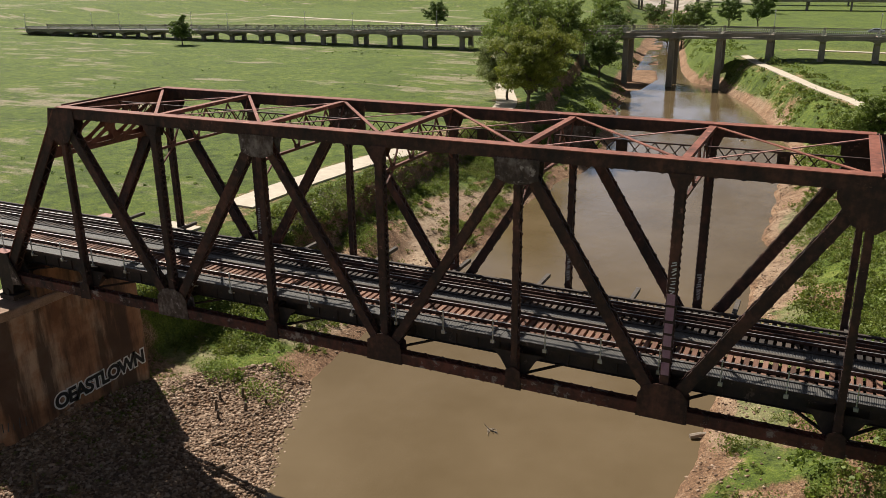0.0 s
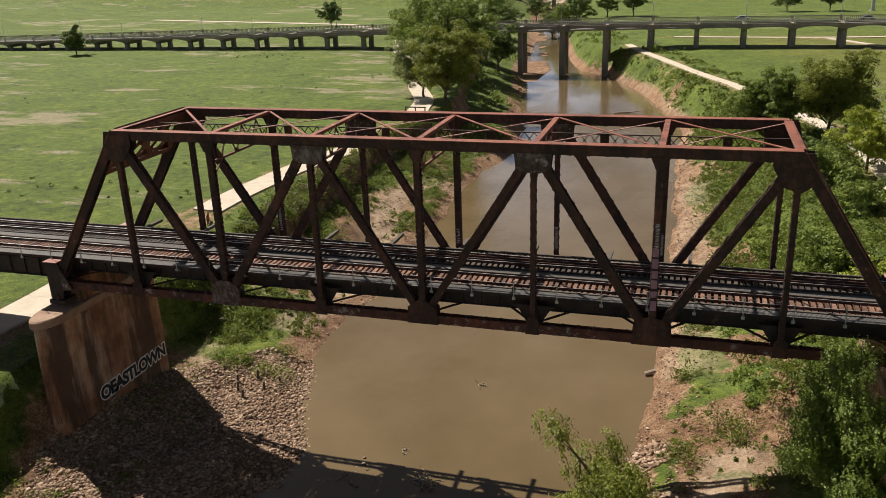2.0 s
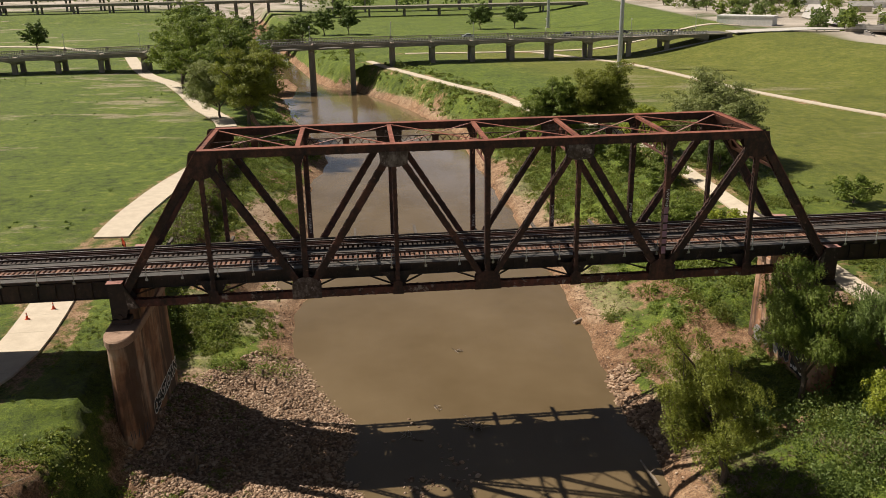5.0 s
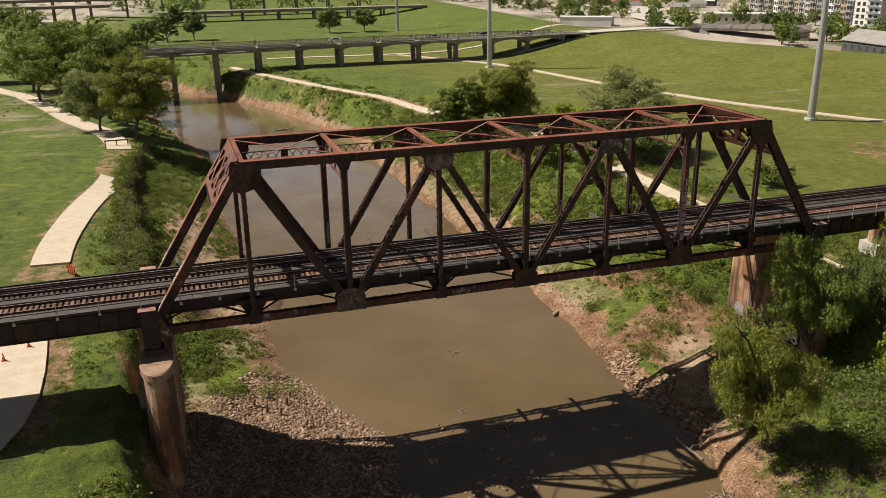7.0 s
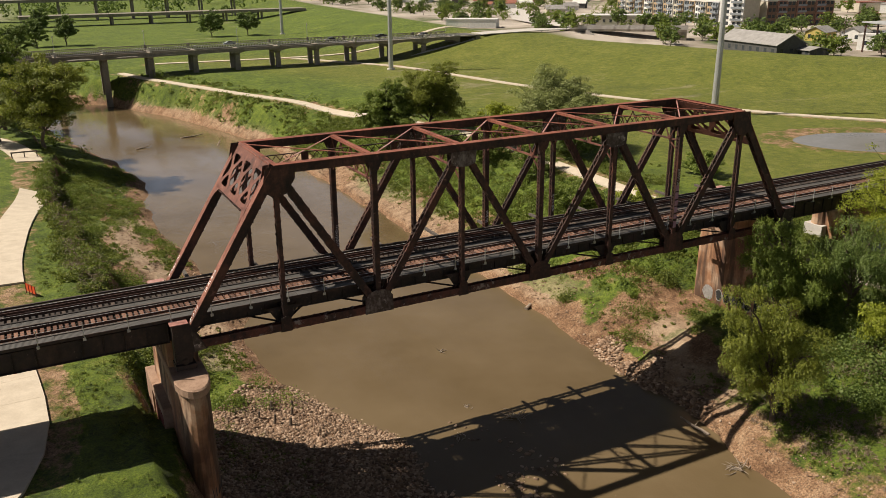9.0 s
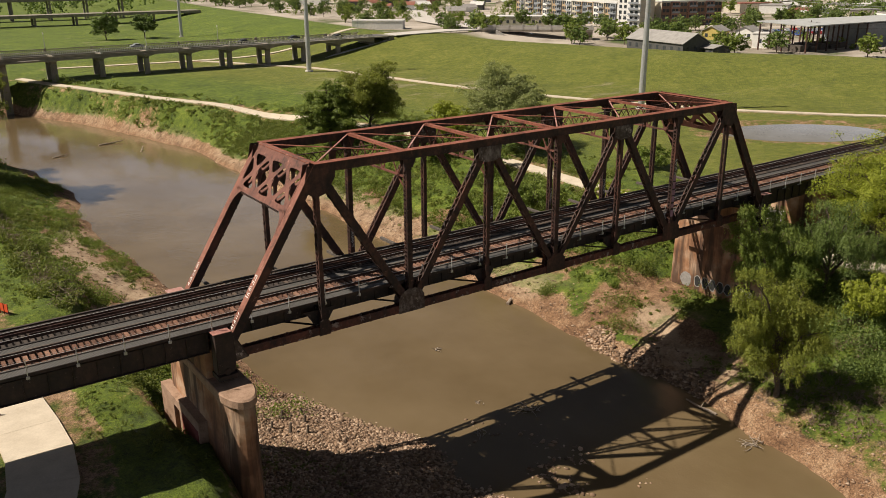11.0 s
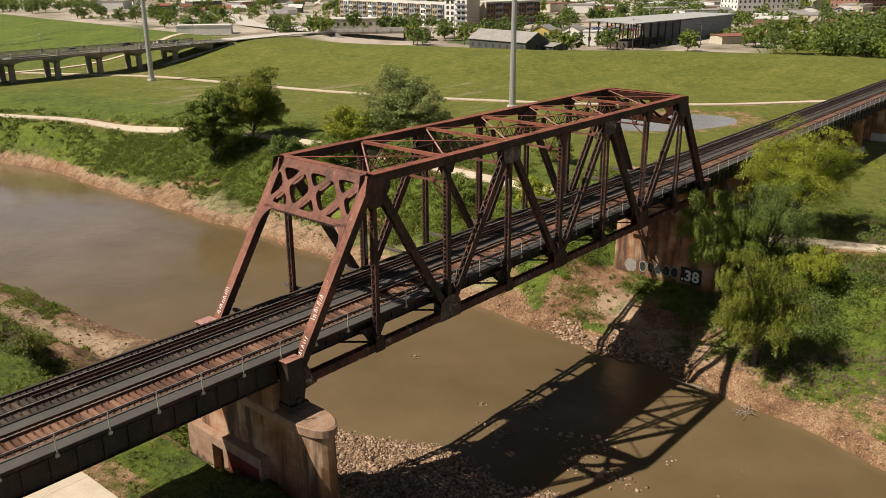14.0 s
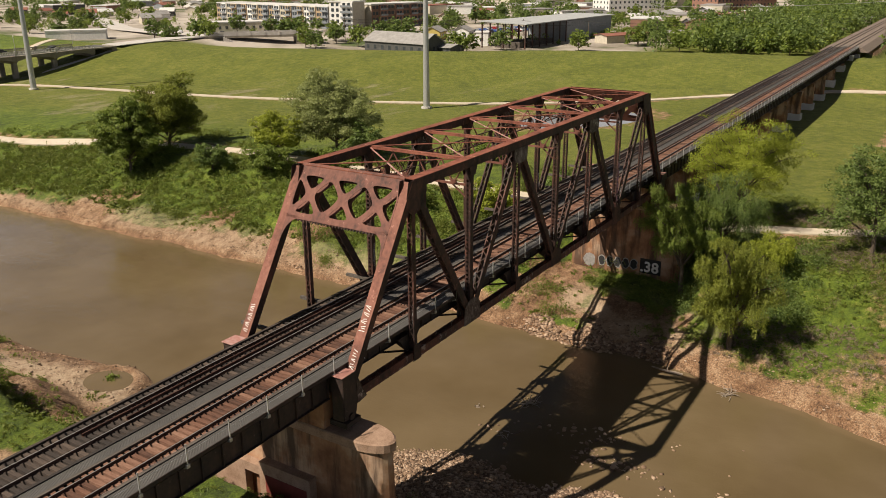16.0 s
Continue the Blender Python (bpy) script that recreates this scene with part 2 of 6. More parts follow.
def ground_material():
    m, nt, b = material("ground", 0.95)
    v = coords(nt)
    big, med, fine, tiny = noise_tex(nt, v, 0.018, 5), noise_tex(nt, v, 0.09, 8, 0.7), noise_tex(nt, v, 0.55, 9, 0.75), noise_tex(nt, v, 3.2, 6, 0.75)
    g = math_node(nt, 'ADD', math_node(nt, 'MULTIPLY', med, 0.24), math_node(nt, 'ADD', math_node(nt, 'MULTIPLY', fine, 0.46), math_node(nt, 'MULTIPLY', tiny, 0.3)))
    green = ramp(nt, g, [(0.4, (0.03, 0.048, 0.006)), (0.47, (0.078, 0.118, 0.009)), (0.54, (0.13, 0.182, 0.013)), (0.61, (0.24, 0.26, 0.048))])
    lawn = ramp(nt, g, [(0.4, (0.07, 0.088, 0.009)), (0.5, (0.135, 0.155, 0.016)), (0.6, (0.22, 0.216, 0.044))])
    col = mix(nt, attribute(nt, "lawn"), green, lawn)
    patch = noise_tex(nt, coords(nt, (0.55, 1.5, 1)), 0.06, 9, 0.72)
    pale = ramp(nt, math_node(nt, 'ADD', patch, math_node(nt, 'MULTIPLY', math_node(nt, 'SUBTRACT', big, 0.5), 0.5)), [(0.575, grey(0)), (0.64, grey(1))])
    pale = math_node(nt, 'MULTIPLY', pale, math_node(nt, 'MULTIPLY', attribute(nt, "dry"), ramp(nt, tiny, [(0.38, grey(0.15)), (0.58, grey(1))])))
    col = mix(nt, pale, col, (0.40, 0.32, 0.23))
    soil = ramp(nt, g, [(0.4, (0.1, 0.05, 0.024)), (0.5, (0.27, 0.15, 0.08)), (0.6, (0.48, 0.32, 0.195))])
    grit = ramp(nt, noise_tex(nt, v, 7.0, 5, 0.7), [(0.36, grey(0.4)), (0.5, grey(0.95)), (0.64, grey(1.35))])
    soil = mix(nt, 1.0, soil, grit, 'MULTIPLY')
    col = mix(nt, 0.7, col, mix(nt, 1.0, col, grit, 'MULTIPLY'))
    edge = math_node(nt, 'ADD', attribute(nt, "soil"), math_node(nt, 'MULTIPLY', math_node(nt, 'SUBTRACT', math_node(nt, 'ADD', math_node(nt, 'MULTIPLY', fine, 0.6), math_node(nt, 'MULTIPLY', med, 0.4)), 0.5), 1.6))
    col = mix(nt, ramp(nt, edge, [(0.42, grey(0)), (0.58, grey(1))]), col, soil)
    col = mix(nt, math_node(nt, 'MULTIPLY', attribute(nt, "sand"), ramp(nt, fine, [(0.36, grey(0.2)), (0.56, grey(1))])), col, mix(nt, tiny, (0.4, 0.28, 0.18), (0.62, 0.49, 0.35)))
    town = ramp(nt, math_node(nt, 'ADD', noise_tex(nt, v, 0.03, 4), math_node(nt, 'MULTIPLY', tiny, 0.1)), [(0.4, (0.08, 0.11, 0.03)), (0.48, (0.28, 0.24, 0.19)), (0.66, (0.5, 0.44, 0.38))])
    col = mix(nt, attribute(nt, "town"), col, town)
    nt.links.new(col, b.inputs["Base Color"])
    bump(nt, b, math_node(nt, 'ADD', fine, tiny), 0.9, 0.35)
    return m


GROUND = ground_material()


def water_material():
    m, nt, b = material("muddy_water", 0.07)
    v = coords(nt)
    n = noise_tex(nt, v, 0.05, 4)
    nt.links.new(ramp(nt, n, [(0.35, (0.121, 0.085, 0.043)), (0.65, (0.166, 0.121, 0.068))]), b.inputs["Base Color"])
    b.inputs["IOR"].default_value = 1.5
    calm = ramp(nt, noise_tex(nt, coords(nt, (1, 0.35, 1)), 0.11, 4), [(0.42, grey(0.25)), (0.6, grey(1))])
    rip = math_node(nt, 'ADD', noise_tex(nt, coords(nt, (1, 0.6, 1)), 1.1, 4), math_node(nt, 'MULTIPLY', noise_tex(nt, v, 5.0, 4), 0.55))
    bump(nt, b, math_node(nt, 'MULTIPLY', rip, calm), 0.32, 0.1)
    return m


WATER = water_material()
# Pale grey base stands in for the sky reflected in the pond.
POND = plain("sky_pale_pond_water", (0.2, 0.19, 0.17), (0.27, 0.26, 0.24), 0.2, 0.04, 0.02)


def leaf_material(name, dark, mid, light, through=0.4):
    m, nt, b = material(name, 0.6)
    geo = nt.nodes.new("ShaderNodeNewGeometry")
    n = noise_tex(nt, coords(nt), 0.7, 4)
    f = math_node(nt, 'ADD', math_node(nt, 'MULTIPLY', geo.outputs["Random Per Island"], 0.3), math_node(nt, 'MULTIPLY', n, 0.7))
    col = ramp(nt, f, [(0.2, dark), (0.5, mid), (0.8, light)])
    nt.links.new(col, b.inputs["Base Color"])
    tr = nt.nodes.new("ShaderNodeBsdfTranslucent")
    nt.links.new(col, tr.inputs["Color"])
    ms = nt.nodes.new("ShaderNodeMixShader")
    ms.inputs[0].default_value = through
    nt.links.new(b.outputs[0], ms.inputs[1])
    nt.links.new(tr.outputs[0], ms.inputs[2])
    nt.links.new(ms.outputs[0], nt.nodes["Material Output"].inputs["Surface"])
    return m


LEAF_DARK = leaf_material("dark_leaves", (0.06, 0.1, 0.022), (0.14, 0.2, 0.045), (0.25, 0.32, 0.078))
LEAF_MID = leaf_material("green_leaves", (0.075, 0.115, 0.015), (0.175, 0.235, 0.036), (0.31, 0.37, 0.072))
LEAF_LIGHT = leaf_material("yellow_green_leaves", (0.15, 0.185, 0.015), (0.29, 0.335, 0.03), (0.43, 0.47, 0.06))
LEAF_WILLOW = leaf_material("olive_willow_leaves", (0.08, 0.1, 0.011), (0.2, 0.23, 0.027), (0.37, 0.395, 0.066))
LEAF_GREY = leaf_material("grey_green_leaves", (0.13, 0.16, 0.05), (0.26, 0.295, 0.1), (0.42, 0.45, 0.17))
LEAF_WEED = leaf_material("weed_leaves", (0.075, 0.1, 0.014), (0.155, 0.19, 0.028), (0.27, 0.3, 0.065))
DRYWEED = leaf_material("dead_stalks", (0.1, 0.068, 0.042), (0.19, 0.14, 0.095), (0.33, 0.26, 0.19), 0.1)
BARK = plain("bark", (0.06, 0.045, 0.032), (0.16, 0.125, 0.095), 3.0, 0.95, 0.6, (3, 3, 0.6))


# ---- mesh tools ----
class Build:
    """Gathers boxes, beams and plates into one mesh."""

    def __init__(self):
        self.v, self.f = [], []

    def add(self, verts, faces):
        n = len(self.v)
        self.v.extend(tuple(p) for p in verts)
        self.f.extend(tuple(i + n for i in face) for face in faces)
        return self

    def box(self, x0, x1, y0, y1, z0, z1):
        return self.add([(x, y, z) for z in (z0, z1) for y in (y0, y1) for x in (x0, x1)],
                        [(0, 2, 3, 1), (4, 5, 7, 6), (0, 1, 5, 4), (2, 6, 7, 3), (0, 4, 6, 2), (1, 3, 7, 5)])

    def beam(self, p0, p1, w, h, side=(0, 1, 0), ds=0.0, dn=0.0):
        """A bar from p0 to p1: w along side, h square to it, moved by ds and dn."""
        p0, p1 = Vector(p0), Vector(p1)
        a = (p1 - p0).normalized()
        s = Vector(side)
        s = (s - a * s.dot(a)).normalized()
        n = s.cross(a)
        o = s * ds + n * dn
        c = [q + o + s * (i * w / 2) + n * (j * h / 2) for q in (p0, p1) for i, j in ((-1, -1), (1, -1), (1, 1), (-1, 1))]
        return self.add(c, [(0, 3, 2, 1), (4, 5, 6, 7), (0, 1, 5, 4), (1, 2, 6, 5), (2, 3, 7, 6), (3, 0, 4, 7)])

    def plate(self, outline, offset):
        """A flat outline of 3D points, thickened by the vector offset."""
        k = len(outline)
        o = Vector(offset)
        pts = [Vector(p) for p in outline]
        return self.add(pts + [p + o for p in pts],
                        [tuple(range(k))[::-1], tuple(range(k, 2 * k))] + [(i, (i + 1) % k, k + (i + 1) % k, k + i) for i in range(k)])

    def tube(self, p0, p1, r0, r1=None, n=8, caps=True):
        r1 = r0 if r1 is None else r1
        p0, p1 = Vector(p0), Vector(p1)
        a = (p1 - p0).normalized()
        s = a.orthogonal().normalized()
        t = a.cross(s)
        ring = [s * math.cos(2 * math.pi * i / n) + t * math.sin(2 * math.pi * i / n) for i in range(n)]
        faces = [(i, (i + 1) % n, n + (i + 1) % n, n + i) for i in range(n)]
        if caps:
            faces += [tuple(range(n))[::-1], tuple(range(n, 2 * n))]
        return self.add([p0 + q * r0 for q in ring] + [p1 + q * r1 for q in ring], faces)

    def mesh(self, name):
        me = bpy.data.meshes.new(name)
        me.from_pydata(self.v, [], self.f)
        me.update()
        return me


def part(name, build, mat, parent=None, label="", smooth=False):
    me = build if isinstance(build, bpy.types.Mesh) else build.mesh(name)
    if not me.materials:
        me.materials.append(mat)
    if smooth:
        me.shade_smooth()
    ob = new(name, me)
    ob.parent = parent
    if label:
        ob["label"] = label
    return ob


def thing(name, label, category, group="", kind="", at=(0, 0, 0)):
    ob = new(name)
    ob.empty_display_size = 0.3
    ob.location = at
    return tagged(ob, label, category, group, kind)


def raw_mesh(name, verts, quads, mat, smooth=False):
    """A mesh of quads or triangles from arrays."""
    me = bpy.data.meshes.new(name)
    k = quads.shape[1]
    me.vertices.add(len(verts))
    me.vertices.foreach_set("co", np.ascontiguousarray(verts, np.float32).ravel())
    me.loops.add(quads.size)
    me.loops.foreach_set("vertex_index", np.ascontiguousarray(quads, np.int32).ravel())
    me.polygons.add(len(quads))
    me.polygons.foreach_set("loop_start", np.arange(0, quads.size, k, dtype=np.int32))
    me.polygons.foreach_set("loop_total", np.full(len(quads), k, np.int32))
    me.update(calc_edges=True)
    me.validate()
    me.materials.append(mat)
    if smooth:
        me.shade_smooth()
    return me


rng = np.random.default_rng(7)


def value_noise(x, y, seed=0):
    """Smooth noise from -1 to 1 on a lattice of 1 m."""
    xi, yi = np.floor(x).astype(np.int64), np.floor(y).astype(np.int64)
    fx, fy = x - xi, y - yi
    fx, fy = fx * fx * (3 - 2 * fx), fy * fy * (3 - 2 * fy)

    def at(i, j):
        n = np.sin(i * 127.1 + j * 311.7 + seed * 74.7) * 43758.5453
        return (n - np.floor(n)) * 2 - 1
    return (at(xi, yi) * (1 - fx) + at(xi + 1, yi) * fx) * (1 - fy) + (at(xi, yi + 1) * (1 - fx) + at(xi + 1, yi + 1) * fx) * fy


def fractal(x, y, size, octaves=4, seed=0):
    t, a = 0.0, 1.0
    for k in range(octaves):
        t = t + a * value_noise(x / size * 2 ** k, y / size * 2 ** k, seed + k)
        a *= 0.5
    return t / 1.9


# ---- the land ----
BANK_L_Y = (-400, -150, -40, -20, -11, -5, 2, 6, 15, 20, 30, 38, 45, 50, 58, 80, 100, 121, 142, 163, 172, 203, 240, 337, 430, 600, 2600)
BANK_L_X = (-120, -60, -22, -13, -11, -14, -13, -14.5, -18.5, -20.3, -20.2, -19.0, -17.2, -18.4, -20, -21.5, -21.5, -19, -22, -26, -29, -34, -42, -57, -72, -110, -420)
BANK_R_Y = (-400, -150, -60, -30, -24, -16, -8, -2, 5, 10, 20, 30, 60, 95, 112, 140, 150, 168, 180, 190, 203, 217, 237, 245, 273, 378, 600, 2600)
BANK_R_X = (-85, -30, 2, 10, 12, 13.3, 14.5, 15.5, 14.5, 14.5, 15.5, 15.8, 16, 15.6, 15.2, 15, 14.4, 10.6, 7.6, 4.6, 1.4, -5, -13, -22, -30, -50, -85, -395)
LEVEE_Y = (-900, -200, 0, 60, 92, 128, 180, 236, 263, 330, 600, 2600)
LEVEE_X = (420, 262, 226, 216, 205, 180, 165, 142, 140, 150, 175, 420)
ROAD_Y = 237.0


def smooth(a, b, v):
    t = np.clip((v - a) / (b - a), 0, 1)
    return t * t * (3 - 2 * t)


def bank_l(y):
    y = np.asarray(y, float)
    return np.interp(y, BANK_L_Y, BANK_L_X) + 1.7 * fractal(y, 0 * y + 3.3, 8.0, 4, 61) * smooth(290, 230, np.abs(y))


def bank_r(y):
    y = np.asarray(y, float)
    return np.interp(y, BANK_R_Y, BANK_R_X) + 1.5 * fractal(y, 0 * y + 9.1, 7.0, 4, 67) * smooth(290, 230, np.abs(y))


def height(x, y, rough=1.0):
    x, y = np.asarray(x, float), np.asarray(y, float)
    xl, xr, xc = bank_l(y), bank_r(y), np.interp(y, LEVEE_Y, LEVEE_X)
    wob = fractal(x, y, 9.0, 3, 5)
    dl, dr = xl - x + 0.7 * wob * smooth(0, 3, np.abs(xl - x)), x - xr + 0.7 * wob * smooth(0, 3, np.abs(x - xr))
    upper = np.interp(dl, (-6, -1, 0, 2, 9, 15.0, 16.2, 20, 60), (-1.6, -0.5, 0, 0.9, 3.2, 4.6, 8.0, 8.5, 9.3))
    bar = np.interp(dl - 3.5 * smooth(-2, -13, y) * smooth(8, 16, dl), (-6, -1, 0, 5, 11, 15, 17.5, 20.5, 25, 60), (-1.0, -0.15, 0, 0.9, 1.7, 2.4, 3.3, 7.9, 8.7, 9.2))
    bar = np.where(x < -32, np.maximum(bar, 8.7 * smooth(-32.6, -36.0, x) * smooth(-15, -5, y)), bar)
    left = bar + (upper - bar) * smooth(14, 32, y)
    left = np.where(x < -33, np.maximum(left, 8.7 * smooth(-33.5, -38.5, x) * smooth(-15, -5, y) * smooth(40, 30, y)), left)
    right = np.interp(dr, (-6, -1, 0, 0.5, 1.0, 4, 10, 16, 22, 30), (-1.6, -0.5, 0, 0.85, 1.1, 2.3, 4.3, 6.4, 8.6, 9.4))
    cove = np.interp(dr, (-6, -1, 0, 0.8, 4, 10, 16, 19, 25, 30), (-1.6, -0.5, 0, 0.7, 1.7, 2.9, 3.9, 5.2, 8.8, 9.4))
    right = right + (cove - right) * smooth(-10, -5, y) * smooth(17, 11, y)
    steep = np.interp(dr, (-6, -1, 0, 0.8, 3, 5.5, 7.5, 30), (-1.6, -0.5, 0, 0.9, 3.2, 7.4, 8.5, 9.4))
    right = right + (steep - right) * smooth(125, 160, y)
    bench = np.interp(dl, (-6, -1, 0, 3, 8, 12), (-1.6, -0.4, 0, 0.75, 1.1, 4.2))
    left = np.where(dl < 12, left + (bench - left) * smooth(29, 36, y) * smooth(62, 50, y), left)
    z = np.where(x < (xl + xr) / 2, left, right)
    d = x - xc
    crest = 15.4 + 1.7 * np.exp(-((y - ROAD_Y) / 26) ** 2)
    inside = 9.4 + (crest - 9.4) * smooth(-62, -3, d)
    outside = crest + (13.0 + 3.4 * np.exp(-((y - ROAD_Y) / 16) ** 2) * smooth(160, 20, d) - crest) * smooth(2, 24, d)
    lev = np.where(d < 0, inside, outside)
    z = np.where(x > 40, z + (lev - 9.4), z)
    west = np.interp(y, (-900, 2600), (-330, -420))
    z = z + 6.0 * smooth(0, -60, x - west) + 5 * smooth(470, 520, y) * smooth(-20, -120, x)
    slope = smooth(0.5, 5, np.minimum(np.abs(dl), np.abs(dr)))
    bank = smooth(34, 20, np.minimum(np.where(dl > 0, dl, 99), np.where(dr > 0, dr, 99)))
    z = z + rough * slope * (0.6 * bank * fractal(x, y, 4.0, 4, 11) + 0.12 * (1 - bank) * fractal(x, y, 14.0, 3, 21))
    e = ((x + 21.4) / 2.6) ** 2 + ((y - 42.0) / 3.2) ** 2
    z = z + (0.4 + 0.55 * smooth(0.2, 1.5, e) - z) * smooth(2.6, 1.4, e)
    pool = ((x - 112) * 0.86 - (y - 44) * 0.5) ** 2 / 340 + ((x - 112) * 0.5 + (y - 44) * 0.86) ** 2 / 110
    z = z + (8.7 + 0.9 * smooth(0.3, 1.6, pool) - z) * smooth(2.2, 1.1, pool)
    emb = smooth(236, 250, x) * smooth(11, 5.5, np.abs(y - 4.9))
    return z + emb * np.clip(17.3 - z, 0, 9)


PATH_WEST = ((-92, -52), (-72, -32), (-60, -19), (-52, -10.5), (-47.2, -4.5), (-44.9, 1), (-44.5, 8), (-45.2, 16), (-46.0, 24), (-46.2, 31), (-45.3, 38), (-45.6, 50), (-43.8, 68), (-40, 87), (-39.5, 113), (-43, 132), (-52, 152), (-61, 180), (-70, 203), (-80, 219), (-90, 245), (-104, 290), (-150, 340), (-300, 390))
PATH_EAST = ((-7, 250), (1, 226), (9.5, 204), (17.5, 180), (27.5, 156), (35.5, 131), (43.0, 99), (44.5, 75), (43.5, 50), (42.5, 15), (41.5, -8), (44.5, -18), (60, -45), (90, -80))
PATH_LEVEE = ((58, 262), (83.5, 212.5), (94.2, 145), (104.7, 109), (120.5, 73), (142.5, 44), (166, 25), (182, -2), (190, -40), (196, -120))
PATH_FIELD = ((5, 268), (60, 262), (110, 268), (180, 330))


def along(points, step):
    p = np.array(points, float)
    t = np.r_[0, np.cumsum(np.hypot(*np.diff(p, axis=0).T))]
    s = np.arange(0, t[-1], step)
    c = np.c_[np.interp(s, t, p[:, 0]), np.interp(s, t, p[:, 1])]
    k = max(3, int(9 / step) | 1)
    pad = np.r_[np.repeat(c[:1], k // 2, 0), c, np.repeat(c[-1:], k // 2, 0)]
    return np.c_[np.convolve(pad[:, 0], np.ones(k) / k, 'valid'), np.convolve(pad[:, 1], np.ones(k) / k, 'valid')]


def span(*pieces):
    return np.unique(np.concatenate([np.arange(a, b, s) for a, b, s in pieces]))


gx = span((-1500, -260, 60), (-260, -120, 10), (-120, -60, 2.5), (-60, 60, 0.6), (60, 130, 2.5), (130, 300, 4), (300, 700, 20), (700, 2401, 60))
gy = span((-700, -80, 30), (-80, -40, 2.5), (-40, 95, 0.7), (95, 300, 2.5), (300, 620, 5), (620, 2601, 60))
GX, GY = np.meshgrid(gx, gy)
GZ = height(GX, GY)
near_path = np.full(GX.shape, 99.0)
for line in (PATH_WEST, PATH_EAST, PATH_LEVEE, PATH_FIELD):
    c = along(line, 3.0)
    for px, py in c:
        near_path = np.minimum(near_path, np.hypot(GX - px, GY - py))
GZ = np.where(near_path < 9, GZ + (height(GX, GY, 0.0) - 0.10 - GZ) * smooth(6.5, 3.5, near_path), GZ)
nx, ny = len(gx), len(gy)
idx = np.arange(nx * ny).reshape(ny, nx)
quads = np.stack([idx[:-1, :-1], idx[:-1, 1:], idx[1:, 1:], idx[1:, :-1]], -1).reshape(-1, 4)
ground_mesh = raw_mesh("ground", np.c_[GX.ravel(), GY.ravel(), GZ.ravel()], quads, GROUND, True)
XL, XR = bank_l(GY), bank_r(GY)
DL, DR = np.where(GX < (XL + XR) / 2, XL - GX, 99.0), np.where(GX >= (XL + XR) / 2, GX - XR, 99.0)
XC = np.interp(GY, LEVEE_Y, LEVEE_X)
patchy = fractal(GX, GY, 10.0, 4, 3)
soil = np.maximum(smooth(6.5, 1.0, DL) * 0.95, smooth(3.6, 0.6, DR) * 1.0)
soil = np.where((DL < 0) | (DR < 0), 1.0, soil)
soil = np.maximum(soil, smooth(24, 15, DL) * smooth(19, 9, GY) * smooth(-30, -16, GY))
soil = np.maximum(soil, 0.78 * smooth(0.0, 0.5, patchy) * smooth(20, 12, DL) * smooth(18, 30, GY) * smooth(130, 110, GY))
soil = np.maximum(soil, 0.9 * np.exp(-((GX + 26 + 3 * np.sin(GY / 9)) / 3.2) ** 2) * smooth(33, 42, GY) * smooth(92, 78, GY))
soil = np.maximum(soil, 0.85 * np.exp(-((DL - 15.6) / 1.3) ** 2) * smooth(30, 45, GY))
soil = np.maximum(soil, 0.72 * smooth(0.05, 0.45, patchy) * smooth(14, 8, DR) * smooth(-60, -30, GY) * smooth(160, 120, GY))
soil = np.maximum(soil, smooth(18, 11, DL) * smooth(28, 35, GY) * smooth(66, 54, GY) * (0.85 + 0.25 * patchy))
soil = np.maximum(soil, smooth(7.5, 2.5, DR) * (0.5 + 0.7 * patchy) * smooth(-60, -30, GY) * smooth(130, 110, GY))
soil = np.maximum(soil, (0.5 + 0.6 * patchy) * smooth(19, 14, DR) * smooth(-10, -4, GY) * smooth(22, 12, GY))
soil = np.maximum(soil, 0.46 * smooth(5.2, 3.2, near_path))
soil = np.maximum(soil, smooth(11, 7, np.abs(GY - 4.9)) * smooth(238, 252, GX))
soil = np.maximum(soil, 0.75 * np.exp(-((GX - 122) / 20) ** 2 - ((GY + 22) / 5) ** 2))
soil = np.maximum(soil, (0.75 + 0.4 * patchy) * smooth(-42, -37, GX) * smooth(-20, -30, GX) * smooth(-11, -16, GY) * smooth(-60, -40, GY))
soil = np.maximum(soil, (0.52 + 0.6 * patchy) * smooth(54, 44, GX) * smooth(10, 16, DR) * smooth(-9, -14, GY) * smooth(-60, -45, GY))
soil = np.maximum(soil, 0.5 * smooth(5.4, 4.4, near_path) * smooth(-46, -43, GX) * smooth(32, 24, GY) * smooth(-60, -40, GY) * smooth(0, -2, GX + 36))
ring = ((GX - 112) * 0.86 - (GY - 44) * 0.5) ** 2 / 340 + ((GX - 112) * 0.5 + (GY - 44) * 0.86) ** 2 / 110
soil = np.maximum(soil, 0.5 * smooth(2.1, 1.7, ring))
soil = np.maximum(soil, 0.95 * smooth(-0.3, 0.12, patchy) * smooth(16, 10, DR) * smooth(-14, -8, GY) * smooth(45, 30, GY))
sand = 0.95 * np.exp(-((GX + 26 + 3 * np.sin(GY / 9)) / 2.6) ** 2) * smooth(30, 38, GY) * smooth(95, 80, GY)
sand = np.maximum(sand, 0.75 * smooth(0.0, 0.35, fractal(GX, GY, 6.0, 3, 71)) * smooth(13, 8, DR) * smooth(1.2, 2.5, DR) * smooth(-14, -8, GY) * smooth(45, 30, GY))
